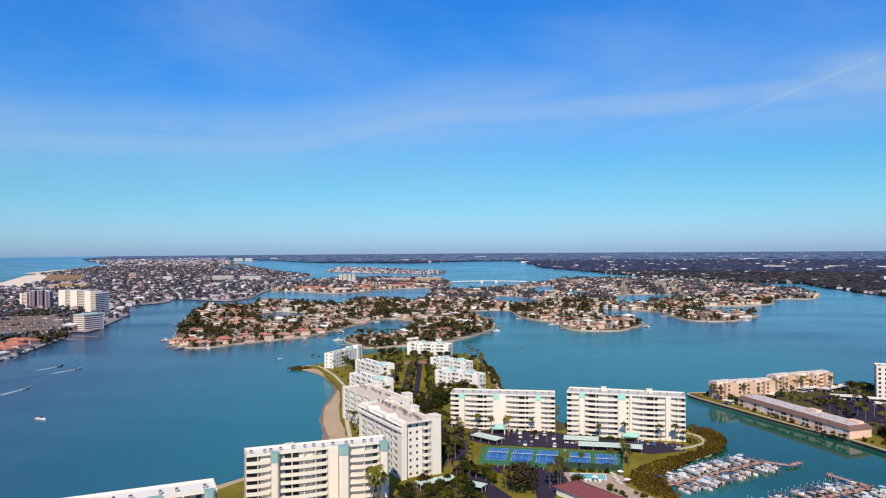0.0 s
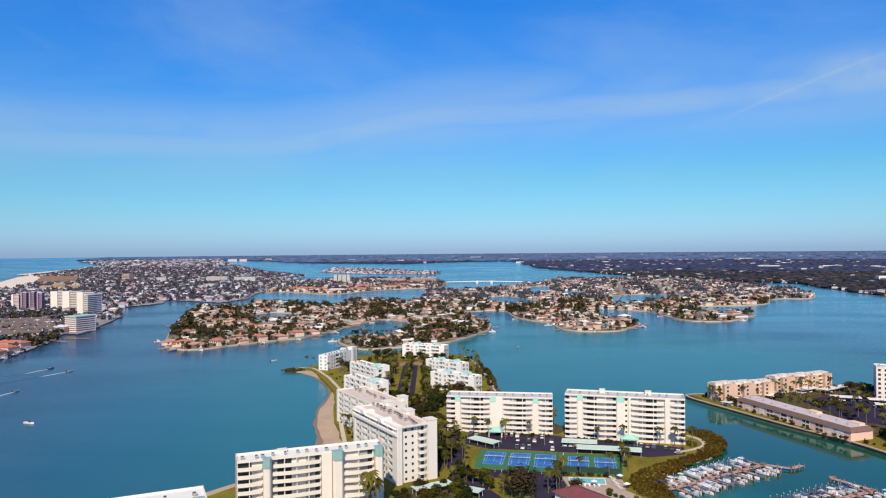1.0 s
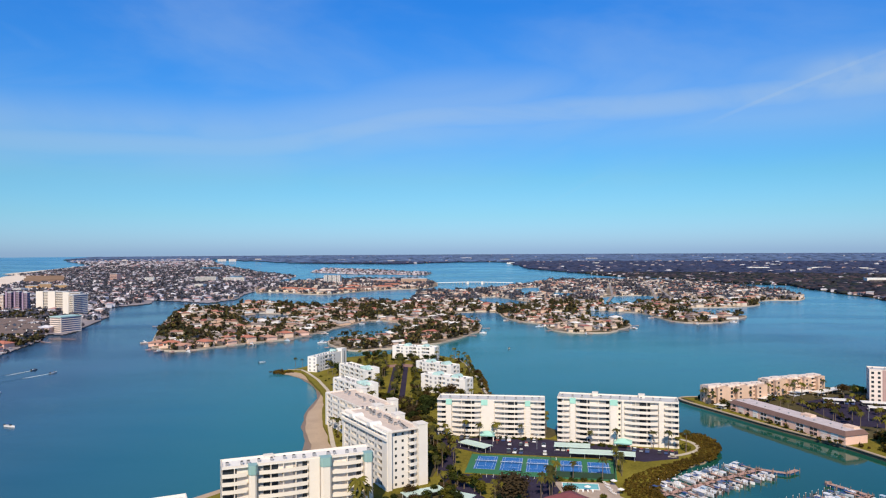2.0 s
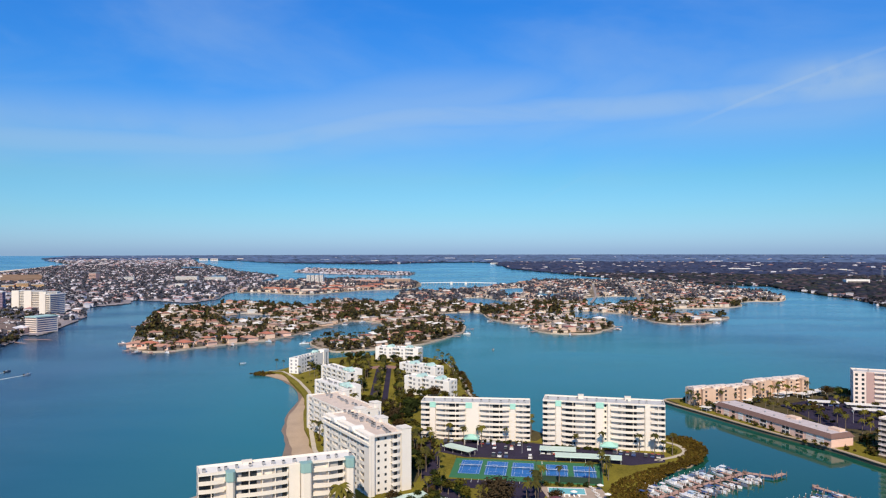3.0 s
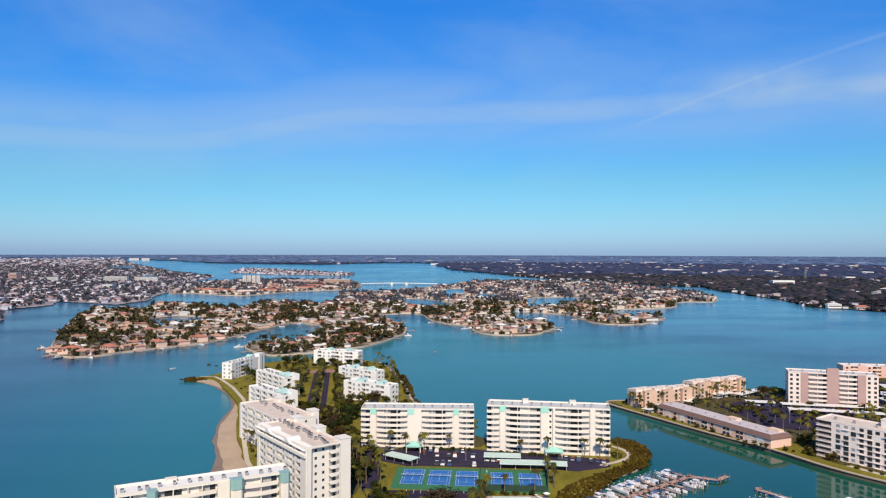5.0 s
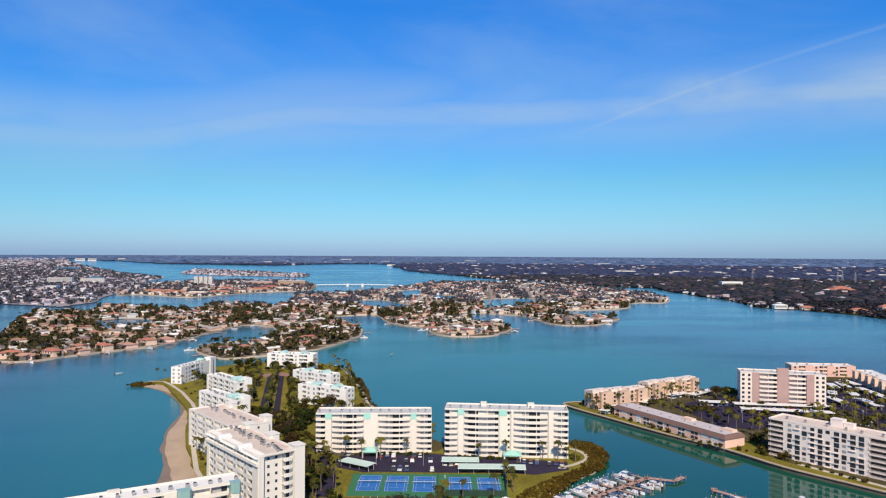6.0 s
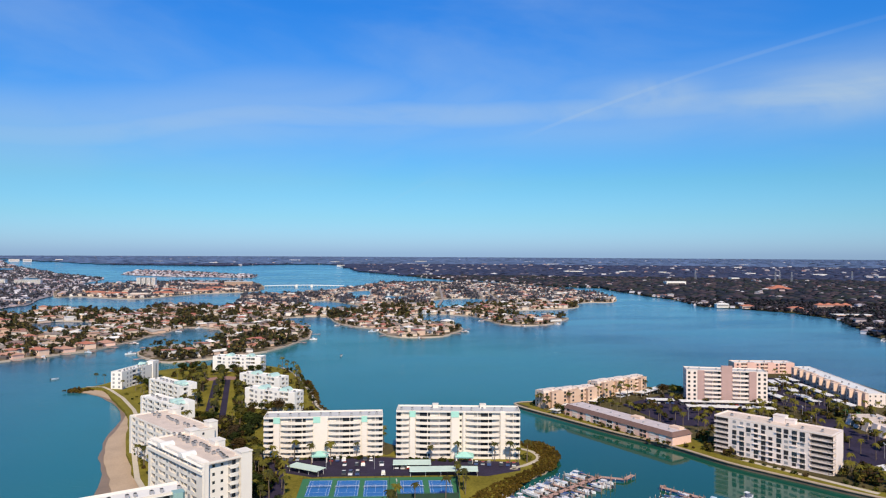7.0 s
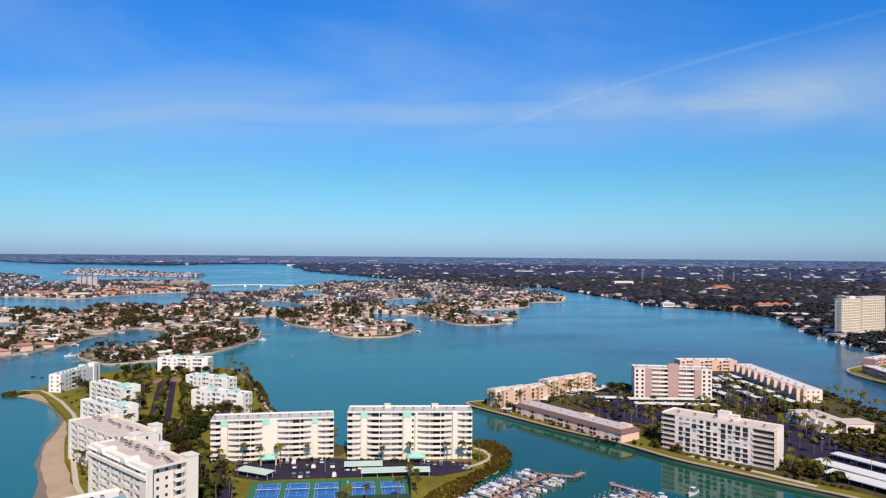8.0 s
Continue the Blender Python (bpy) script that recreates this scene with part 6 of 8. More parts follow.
def canopy(x, y, turn, w, d, label):
    m = pose(x, y, 2.0, 0, 0, turn)
    top = thing("entrance_canopy", label, "canopy", m)
    part("roof", Geo().hip(-w / 2, w / 2, -d / 2, d / 2, 3.2, 1.7, 0.3), M["mint"], top, "mint green metal roof")
    part("fascia", Geo().box(-w / 2, w / 2, -d / 2, d / 2, 2.7, 3.2), M["mint"], top)
    for sx in (-1, 1):
        for sy in (-1, 1):
            part("column", Geo().box(-0.3, 0.3, -0.3, 0.3, -0.2, 2.7), M["stucco"], top, m=pose(sx * (w / 2 - 0.5), sy * (d / 2 - 0.5), 0))
    return top


canopy(102.5, 354, -16.5, 8.5, 7, "mint green entrance canopy before the tall block")
canopy(34.5, 373, -9.8, 8, 7, "mint green entrance canopy before the lower block")

CAR_PROTO = []


def car_body(l, w, h0, h1, c0, c1):
    """Body with bonnet and boot as one shell."""
    g = Geo()
    prof = [(-l / 2, 0.35), (-l / 2, h0 * 0.9), (-l / 2 + 0.4, h0), (l / 2 - 0.9, h0), (l / 2, h0 * 0.8), (l / 2, 0.35)]
    n = len(prof)
    v = [(x, -w / 2, z) for x, z in prof] + [(x, w / 2, z) for x, z in prof]
    g.add(v, [tuple(range(n)), tuple(range(n, 2 * n))[::-1]] + [(i, n + i, n + (i + 1) % n, (i + 1) % n) for i in range(n)])
    return g


def cabin(l, w, h0, h1, c0, c1):
    g = Geo()
    v = [(c0, -w / 2, h0), (c1, -w / 2, h0), (c1, w / 2, h0), (c0, w / 2, h0), (c0 + 0.45, -w * 0.4, h1), (c1 - 0.7, -w * 0.4, h1), (c1 - 0.7, w * 0.4, h1), (c0 + 0.45, w * 0.4, h1)]
    return g.add(v, [(0, 1, 5, 4), (1, 2, 6, 5), (2, 3, 7, 6), (3, 0, 4, 7)], 0).add([v[4], v[5], v[6], v[7]], [(0, 1, 2, 3)], 1)


def car(x, y, z, turn, k):
    m = pose(x, y, z, 0, 0, turn)
    specs = [(4.6, 1.8, 0.85, 1.45, -1.9, 1.2), (4.9, 1.95, 1.05, 1.8, -2.3, 1.2), (5.3, 2.0, 1.05, 1.85, -0.6, 1.4)]
    if len(CAR_PROTO) <= k:
        top = thing("car", "parked car with dark windows on asphalt", "car", m, "parked cars")
        part("body", car_body(*specs[k]), M["carpaint"], top)
        part("cabin", cabin(*specs[k]), [M["glass"], M["carpaint"]], top, "dark glass cabin")
        l, w = specs[k][:2]
        for sx in (-0.31, 0.31):
            for sy in (-1, 1):
                part("wheel", cached(("wheel",), lambda: Geo().add([(0.33 * math.cos(a * math.pi / 5), s, 0.33 * math.sin(a * math.pi / 5)) for s in (-0.11, 0.11) for a in range(10)],
                     [tuple(range(10)), tuple(range(10, 20))[::-1]] + [(i, 10 + i, 10 + (i + 1) % 10, (i + 1) % 10) for i in range(10)]), [M["rubber"]]), M["rubber"], top, m=pose(sx * l, sy * (w / 2 - 0.08), 0.33))
        CAR_PROTO.append(top)
        return top
    return copy_thing(CAR_PROTO[k], m)


crnd = random.Random(4)
for k in range(3):
    car(40 + 3 * k, 371.5 - 0.6 * k, 2.1, 80, k)


def car_row(a, b, turn, fill, z=2.1, step=2.8):
    a, b = Vector(a), Vector(b)
    n = int((b - a).length / step)
    for i in range(n):
        if crnd.random() < fill:
            p = a + (b - a) * (i + 0.5) / n
            car(p.x + crnd.uniform(-0.2, 0.2), p.y + crnd.uniform(-0.3, 0.3), z, turn + crnd.choice((0, 180)) + crnd.uniform(-3, 3), crnd.randrange(3))


car_row((16, 375.5), (29, 377), 80, 0.8)
car_row((49, 369.5), (66, 366), 80, 0.75)
car_row((36, 350.5), (62, 344.5), 78, 0.45)
car_row((44, 363), (64, 358), 78, 0.3)
car_row((100, 351), (125, 341), 70, 0.6)
car_row((67, 352), (84, 348), 76, 0.4)
for a, b in WHITE_PORTS:
    d = Vector(b) - Vector(a)
    car_row(a, b, math.degrees(math.atan2(d.y, d.x)) + 90, 0.33, 2.05)
car_row((250, 440), (268, 447), 60, 0.6, 2.05)
car_row((310, 345), (330, 385), -20, 0.5, 2.1)
# painted bays of the lower lot
for k in range(9):
    strip("parking_line", [(26 + k * 3.0, 315.6 - k * 0.5), (25.2 + k * 3.0, 310.8 - k * 0.5)], 0.14, 2.13, M["paint"], label="white parking bay line", category="road marking")

# ---- pool and clubhouse ----
sheet("terrace", [(57, 303), (83, 300.5), (83, 292), (81, 284), (87, 272), (91, 262), (84, 254), (74, 262), (70, 278), (58, 289)], 2.12, M["paving"], skirt=0.1, label="pale paved pool terrace", category="terrace")


def swimming_pool():
    top = thing("swimming_pool", "pale turquoise swimming pool in a paved terrace", "swimming pool", pose(67.5, 296.5, 2.12, 0, 0, -9))
    part("water", Geo().box(-7.5, 7.5, -3.6, 3.6, 0.02, 0.05), M["pool"], top)
    for a in ((-7.9, 7.9, -4.0, -3.6), (-7.9, 7.9, 3.6, 4.0), (-7.9, -7.5, -3.6, 3.6), (7.5, 7.9, -3.6, 3.6)):
        part("coping", Geo().box(*a, 0.0, 0.14), M["white"], top)


swimming_pool()


def clubhouse():
    top = thing("clubhouse", "low clubhouse under a dark red hipped roof", "clubhouse", pose(61, 267.5, 2.0, 0, 0, -57))
    part("wall", Geo().box(-12, 12, -6, 6, -0.5, 3.4), M["stucco"], top)
    part("roof", Geo().hip(-12, 12, -6, 6, 3.4, 2.6, 1.2), M["clubroof"], top, "dark red tiled roof")
    for k in range(5):
        part("window", Geo().box(-1.2, 1.2, -0.06, 0.06, 0.8, 2.5), M["glass"], top, m=pose(-9 + 4.5 * k, 6, 0))


M["clubroof"] = material("dark_red_tile", (0.20, 0.055, 0.06), 0.8, 0.2, 0.5, 5, 0.3)
clubhouse()


def parasol(x, y):
    top = thing("parasol", "white parasol on the pool terrace", "parasol", pose(x, y, 2.12), "parasols")
    part("pole", Geo().tube([(0, 0, 0), (0, 0, 2.4)], [0.04, 0.04], 6), M["metal"], top)
    n = 8
    part("canopy", Geo().add([(0, 0, 2.75)] + [(1.5 * math.cos(6.283 * k / n), 1.5 * math.sin(6.283 * k / n), 2.1) for k in range(n)] + [(0, 0, 2.68)], [(0, 1 + k, 1 + (k + 1) % n) for k in range(n)] + [(n + 1, 1 + (k + 1) % n, 1 + k) for k in range(n)]), M["white"], top)


def sun_lounger(x, y, turn, first=[]):
    m = pose(x, y, 2.12, 0, 0, turn)
    if first:
        return copy_thing(first[0], m)
    top = thing("sun_lounger", "white sun lounger on the pool terrace", "sun lounger", m, "pool loungers")
    part("bed", Geo().box(-0.35, 0.35, -0.95, 0.35, 0.28, 0.40).box(-0.33, -0.25, -0.9, -0.8, 0, 0.28).box(0.25, 0.33, -0.9, -0.8, 0, 0.28), M["white"], top)
    part("backrest", Geo().add([(-0.35, 0.35, 0.30), (0.35, 0.35, 0.30), (0.35, 0.95, 0.85), (-0.35, 0.95, 0.85), (-0.35, 0.35, 0.40), (0.35, 0.35, 0.40), (0.35, 0.90, 0.93), (-0.35, 0.90, 0.93)],
                               [(0, 3, 2, 1), (4, 5, 6, 7), (0, 1, 5, 4), (1, 2, 6, 5), (2, 3, 7, 6), (3, 0, 4, 7)]), M["white"], top)
    first.append(top)
    return top


for k in range(9):
    sun_lounger(78.5 + 0.35 * (k % 3), 301 - 1.9 * k, 82 + 5 * math.sin(k))
for k in range(6):
    sun_lounger(61 + 2.0 * k, 290.6 - 0.3 * k, -8 + 4 * math.sin(2 * k))
for q in ((69, 290), (82, 297), (82, 286)):
    parasol(*q)


# ---- docks and boats ----
def hull_mesh(l, w):
    g = Geo()
    sec = [(-l / 2, 0.9), (-l * 0.1, 1.0), (l * 0.15, 0.85), (l * 0.36, 0.42), (l / 2, 0.03)]
    v = []
    for x, k in sec:
        hw = w / 2 * k
        rise = 0.25 * max(0, x / l)
        v += [(x, -hw, 0.9 + rise), (x, -hw * 0.75, -0.15), (x, hw * 0.75, -0.15), (x, hw, 0.9 + rise)]
    f = []
    for i in range(len(sec) - 1):
        for j in range(3):
            a = i * 4 + j
            f.append((a, a + 1, a + 5, a + 4))
        f.append((i * 4 + 3, i * 4, i * 4 + 4, i * 4 + 7))
    f += [(3, 2, 1, 0), (16, 17, 18, 19)]
    return g.add(v, f)


BOAT_PROTO = []


def boat(x, y, turn, k, lift=0.0):
    m = pose(x, y, lift, 0, 0, turn)
    if len(BOAT_PROTO) <= k:
        l, w = ((7.8, 2.1), (9.0, 2.4), (6.4, 1.9), (10.5, 2.8))[k]
        top = thing("motor_boat", "white moored motor boat with a dark windscreen", "boat", m, "marina boats")
        part("hull", hull_mesh(l, w), M["hull"], top)
        part("cockpit", Geo().box(-l * 0.42, -l * 0.02, -w * 0.36, w * 0.36, 0.9, 0.96), M["hull"] if k == 2 else M["gravel"], top, "open cockpit floor")
        if k in (1, 3):
            part("cabin", Geo().box(-l * 0.08, l * 0.22, -w * 0.33, w * 0.33, 0.9, 2.0), M["hull"], top)
            part("hardtop", Geo().box(-l * 0.16, l * 0.08, -w * 0.38, w * 0.38, 2.9, 3.05), M["hull"], top)
            for sx in (-0.14, 0.06):
                for sy in (-0.33, 0.33):
                    part("stanchion", Geo().tube([(sx * l, sy * w, 0.9), (sx * l, sy * w, 2.9)], [0.04, 0.04], 5), M["metal"], top)
        else:
            part("windscreen", Geo().add([(l * 0.12, -w * 0.38, 0.95), (l * 0.12, w * 0.38, 0.95), (l * 0.04, w * 0.34, 1.6), (l * 0.04, -w * 0.34, 1.6), (l * 0.09, -w * 0.38, 0.95), (l * 0.09, w * 0.38, 0.95), (l * 0.01, w * 0.34, 1.6), (l * 0.01, -w * 0.34, 1.6)],
                 [(0, 1, 2, 3), (7, 6, 5, 4), (3, 2, 6, 7), (0, 3, 7, 4), (2, 1, 5, 6)]), M["glass"], top)
            if k == 0:
                part("cover", Geo().box(-l * 0.3, 0.0, -w * 0.36, w * 0.36, 2.3, 2.4), M["boatblue"], top, "blue canvas top")
        for sy in (-0.3, 0.3):
            part("outboard", Geo().box(-l / 2 - 0.6, -l / 2 + 0.05, sy - 0.2, sy + 0.2, 0.2, 1.3), M["rubber"], top)
        BOAT_PROTO.append(top)
        return top
    return copy_thing(BOAT_PROTO[k], m)


def pier(lines, label, width=2.2):
    top = thing("dock", label, "dock")
    for a, b in lines:
        m, ln = at_front(a, b, 0)
        part("deck", Geo().box(0, ln, -width / 2, width / 2, 1.1, 1.3), M["pier"], top, m=m)
        n = int(ln / 4) + 1
        for k in range(n):
            for sy in (-1, 1):
                part("piling", cached(("piling", "dock"), lambda: Geo().tube([(0, 0, -2), (0, 0, 2.3)], [0.16, 0.14], 7), [M["piling"]]), M["piling"], top, m=m @ pose(k * ln / max(n - 1, 1), sy * (width / 2 + 0.12), 0))
    return top


def marina(a, b, arms, label, slip, fill, seed):
    rnd = random.Random(seed)
    a, b = Vector(a), Vector(b)
    d = (b - a).normalized()
    nrm = Vector((-d.y, d.x))
    ln = (b - a).length
    fingers = []
    n = int(ln / slip)
    for i in range(n):
        for side in (-1, 1):
            p = a + d * (i + 0.5) * slip
            if i % 2 == 0:
                fingers.append((tuple(p + d * slip * 0.5), tuple(p + d * slip * 0.5 + nrm * side * 8)))
            if rnd.random() < fill:
                q = p + nrm * side * rnd.uniform(6.6, 7.6)
                ang = math.degrees(math.atan2(nrm.y * side, nrm.x * side)) + rnd.choice((0, 0, 180)) + rnd.uniform(-9, 9)
                boat(q.x, q.y, ang, rnd.choice((0, 2, 1, 2, 0, 3)), rnd.choice((0, 0, 0.7)))
            for off in (10.2, 12.2):
                if rnd.random() < 0.72:
                    q = p + d * slip * 0.45 + nrm * side * off
                    top = thing("mooring_post", "grey wooden mooring post standing in the water", "mooring post", pose(q.x, q.y, 0), "mooring posts")
                    part("post", cached(("post", "mooring"), lambda: Geo().tube([(0, 0, -2), (0, 0, 2.6)], [0.16, 0.13], 7), [M["piling"]]), M["piling"], top)
                    part("cap", cached(("cap", "mooring"), lambda: Geo().tube([(0, 0, 2.6), (0, 0, 2.9)], [0.17, 0.02], 7), [M["white"]]), M["white"], top, "white cone cap")
    pier([(a, b)] + arms, label)
    pier(fingers, "narrow finger docks between the boats", 1.0)


for k in range(4):
    boat(118 + 5.5 * k, 308.5 + 3.1 * k, 119, k)
marina((100, 287), (156, 319), [((156, 319), (166, 312.5)), ((166, 312.5), (173, 317))], "wooden marina dock with a hooked end", 3.7, 0.95, 1)
marina((128, 256), (185, 282), [((185, 282), (176.5, 298)), ((176.5, 298), (178, 300.5))], "wooden marina dock with a cross head", 3.9, 0.9, 2)
def wake(x, y, turn, length):
    """Two dark swells that spread behind a boat, and a short tail of foam."""
    g = Geo()
    for sy in (-1, 1):
        g.add([(0, 0.3 * sy, 0.05), (0, 0.9 * sy, 0.05), (-length, 7.0 * sy, 0.05), (-length, 6.3 * sy, 0.05)], [(0, 1, 2, 3) if sy < 0 else (3, 2, 1, 0)], 0)
    g.add([(-2, -0.8, 0.06), (-2, 0.8, 0.06), (-22, 1.5, 0.06), (-30, 0, 0.06), (-22, -1.5, 0.06)], [(4, 3, 2, 1, 0)], 1)
    ob = new("wake", g.mesh("wake", [M["swell"], M["foam"]]))
    ob.matrix_basis = pose(x, y, 0, 0, 0, turn)
    return tagged(ob, "dark swell and white foam on the water behind a boat", "wake")


M["swell"] = material("dark_swell", (0.010, 0.050, 0.062), 0.3, 0.3, 0.3, 2)
M["foam"] = material("pale_foam", (0.50, 0.58, 0.60), 0.6, 0.3, 0.3, 2)
wake(-343, 628, 72, 46)
wake(-318, 612, 66, 150)
wake(-313, 524, 80, 60)
for q, turn, k in (((-343, 628), 72, 2), ((-318, 612), 66, 2), ((-313, 524), 80, 2), ((-246, 423), -20, 0), ((91.6, 734), 70, 2), ((-149.7, 658), 40, 2), ((205, 279), 20, 1), ((199, 269), 30, 0)):
    boat(*q, turn, k)
for i, (x, y, n) in enumerate(SHORE_DOCKS):
    if i % 2 == 0:
        q = Vector((x, y)) + n * 8 + Vector((-n.y, n.x)) * 3.4 * (1 if i % 4 else -1)
        boat(q.x, q.y, math.degrees(math.atan2(n.y, n.x)) + 180 * (i % 3 == 0), (1, 0, 3, 2)[i % 4], 0.3)


# ---- gardens of the peninsula ----
prnd = random.Random(21)


def along(line, step, jitter, make):
    for i in range(len(line) - 1):
        a, b = Vector(line[i]), Vector(line[i + 1])
        n = max(1, int((b - a).length / step))
        for k in range(n):
            p = a + (b - a) * (k + 0.5) / n
            make(p.x + prnd.uniform(-jitter, jitter), p.y + prnd.uniform(-jitter, jitter))


for x, y, h in ((-23.5, 259, 17), (-22, 260, 14), (-25, 258.5, 12)):
    palm_tree(x, y, GROUND, h, int(h))
for k in range(4):
    palm_tree(12 + 9 * k, 386 - 14.5 * (k > 1) - 2 * k, GROUND, 8 + k, k)
for k in range(3):
    broad_tree((60, 22, 14)[k], (284, 296, 300)[k], GROUND, (4, 4, 4.5)[k], (6, 7, 7)[k], k)


def oak_tree(x, y, r, label):
    """Stout trunk, six bent limbs and a wide brownish crown."""
    k = r / 9.8
    top = thing("oak_tree", label, "tree", pose(x, y, GROUND))
    g = Geo().tube([(0, 0, -0.3), (0.1 * k, 0, 2.2 * k), (0.3 * k, 0.1 * k, 4.5 * k)], [0.7 * k, 0.5 * k, 0.4 * k], 9)
    for j in range(6):
        a = j * 1.05
        g.tube([(0.2 * k, 0.05 * k, 2.6 * k), (2.6 * k * math.cos(a), 2.6 * k * math.sin(a), 5.0 * k), (5.2 * k * math.cos(a + 0.2), 5.2 * k * math.sin(a + 0.2), 7.0 * k)], [0.34 * k, 0.2 * k, 0.08 * k], 6)
    part("trunk", g, M["bark"], top)
    V, F = clump_arrays(2600, 0.06, 1.0, 91, 0.8, 22)
    part("crown", array_mesh("crown", V, F, M["oak"], (r, r, 6.8 * k), 6.8 * k), M["oak"], top)


oak_tree(36, 279, 9.8, "broad brown-leaved oak spreading over the drive")
oak_tree(-13, 440, 8.0, "smaller brown-leaved oak beside the curving garden drive")
oak_tree(-6, 424, 6.5, "smaller brown-leaved oak beside the curving garden drive")
for k in range(3):
    bush(60 + 5 * k, 306 - k, GROUND, 1.6, k)
seed = [10]


def nextseed():
    seed[0] += 1
    return seed[0]


def palm(x, y, z=GROUND):
    palm_tree(x, y, z, prnd.uniform(6.5, 11), nextseed())


def tree(x, y, z=GROUND, lo=2.6, hi=4.6):
    s = prnd.uniform(lo, hi)
    broad_tree(x, y, z, s, s * prnd.uniform(1.3, 1.9) + 1, nextseed())


def shrub(x, y, z=GROUND):
    bush(x, y, z, prnd.uniform(1.0, 2.2), nextseed())


# the drive's palms and trees
along([(-34, 460), (-33, 560), (-34, 640)], 7, 2.5, palm)
along([(-6, 455), (-4, 545), (-7, 640)], 7, 2.5, palm)
along([(-36, 480), (-37, 640)], 8, 3, tree)
along([(-5, 455), (-3, 600)], 8, 3, tree)
along([(-20, 462), (-19, 630)], 6, 1, palm)
along([(-20, 480), (-19, 636)], 9, 0.8, lambda x, y: tree(x, y, GROUND, 1.8, 3.0))
along([(4, 440), (2, 480)], 5, 2.5, tree)
along([(-34, 446), (-8, 456)], 4, 2.5, tree)
along([(-34, 636), (-6, 640)], 5, 3, tree)
along([(-24, 650), (0, 668)], 5, 3, tree)
along([(-60, 660), (-30, 672)], 6, 4, tree)
along([(0, 420), (-14, 400), (-6, 370), (2, 345), (4, 320)], 5.5, 2.2, tree)
along([(2, 400), (8, 330), (7, 312)], 6, 2.0, palm)
along([(-2, 388), (6, 386)], 4, 2, tree)
along([(42, 500), (44, 560), (42, 600), (36, 640)], 9, 1.5, lambda x, y: tree(x, y, GROUND, 1.6, 2.8))
along([(38, 520), (40, 600), (30, 660)], 9, 2, palm)
along([(70, 396), (68, 402), (70, 385)], 4, 1.5, palm)
along([(-116, 620), (-104, 622)], 6, 2, palm)
along([(-90, 590), (-76, 576), (-66, 545)], 9, 3, palm)
along([(-84, 578), (-72, 540), (-62, 510)], 10, 4, shrub)
along([(-56, 420), (-46, 385), (-38, 360)], 5, 1.5, shrub)
along([(-52, 400), (-42, 368)], 9, 1, palm)
along([(-40, 500), (-42, 600)], 9, 3, palm)
along([(-48, 460), (-30, 452)], 6, 2, palm)
along([(-98, 600), (-80, 620), (-66, 566)], 8, 4, tree)
# foot of the blocks
along([(8, 380), (64, 370)], 6, 1, shrub)
along([(74, 363), (100, 355.5)], 5, 0.8, shrub)
along([(16, 379.5), (60, 372)], 13, 1, palm)
along([(80, 361), (92, 357.5), (126, 347)], 15, 1, palm)
along([(122, 346), (134, 345)], 4, 1, palm)
along([(-30, 478), (-20, 470), (-28, 455)], 5, 2, tree)
along([(0, 492), (30, 480)], 6, 2, tree)
along([(-2, 560), (6, 548), (24, 536)], 7, 2, tree)
along([(-24, 648), (14, 636)], 7, 2, tree)
# lower wood below the tall white block
for q in spots([(-12, 288), (10, 292), (16, 280), (20, 262), (-14, 250), (-20, 262)], 5.5, 31, 0.5):
    if prnd.random() < 0.85:
        tree(q[0], q[1], GROUND, 2.0, 3.6)
along([(16, 345), (15, 322)], 7, 1, palm)
along([(30, 284), (32, 276)], 4, 1.5, palm)
along([(46, 280), (52, 290), (56, 300)], 5, 1.5, palm)
along([(60, 305), (84, 302)], 9, 1, palm)
along([(93, 334), (88, 308)], 4, 0.8, palm)
along([(80, 276), (86, 268)], 4, 1, shrub)
along([(72, 283), (76, 276), (78, 268)], 2.6, 0.8, shrub)
along([(58, 305), (64, 304), (84, 301.5)], 3.4, 0.6, shrub)
along([(56, 300), (54, 290), (50, 280)], 3.0, 1.0, palm)
bush(132, 349, GROUND, 3.4, 60)
bush(135.5, 371, GROUND, 2.6, 61)

along([(9, 380.5), (30, 377), (64, 371)], 3.2, 0.8, shrub)
along([(74, 363.5), (98, 356)], 3.0, 0.6, shrub)
along([(2, 396), (6, 386), (-6, 410)], 4, 2, tree)
along([(12, 312), (15, 300), (24, 286)], 4, 1.5, tree)
for x, y, s in ((-31, 583, 4.4), (-30, 515, 4.0), (-36, 545, 3.8), (-23, 464, 4.8), (-12, 436, 5.4), (0, 418, 6.0), (3, 447, 6.2), (-3, 470, 5.0), (-6, 552, 4.2), (-5, 598, 4.6), (-11, 652, 4.8),
                (0, 514, 4.2), (9, 466, 4.8), (13, 486, 3.8), (-1, 357, 5.6), (-2, 337, 4.6), (-38, 640, 4.4), (-4, 396, 5.0), (-35, 610, 4.0), (-2, 575, 3.8), (-7, 625, 4.2)):
    broad_tree(x, y, GROUND, s, s * 1.45 + 1.2, nextseed())
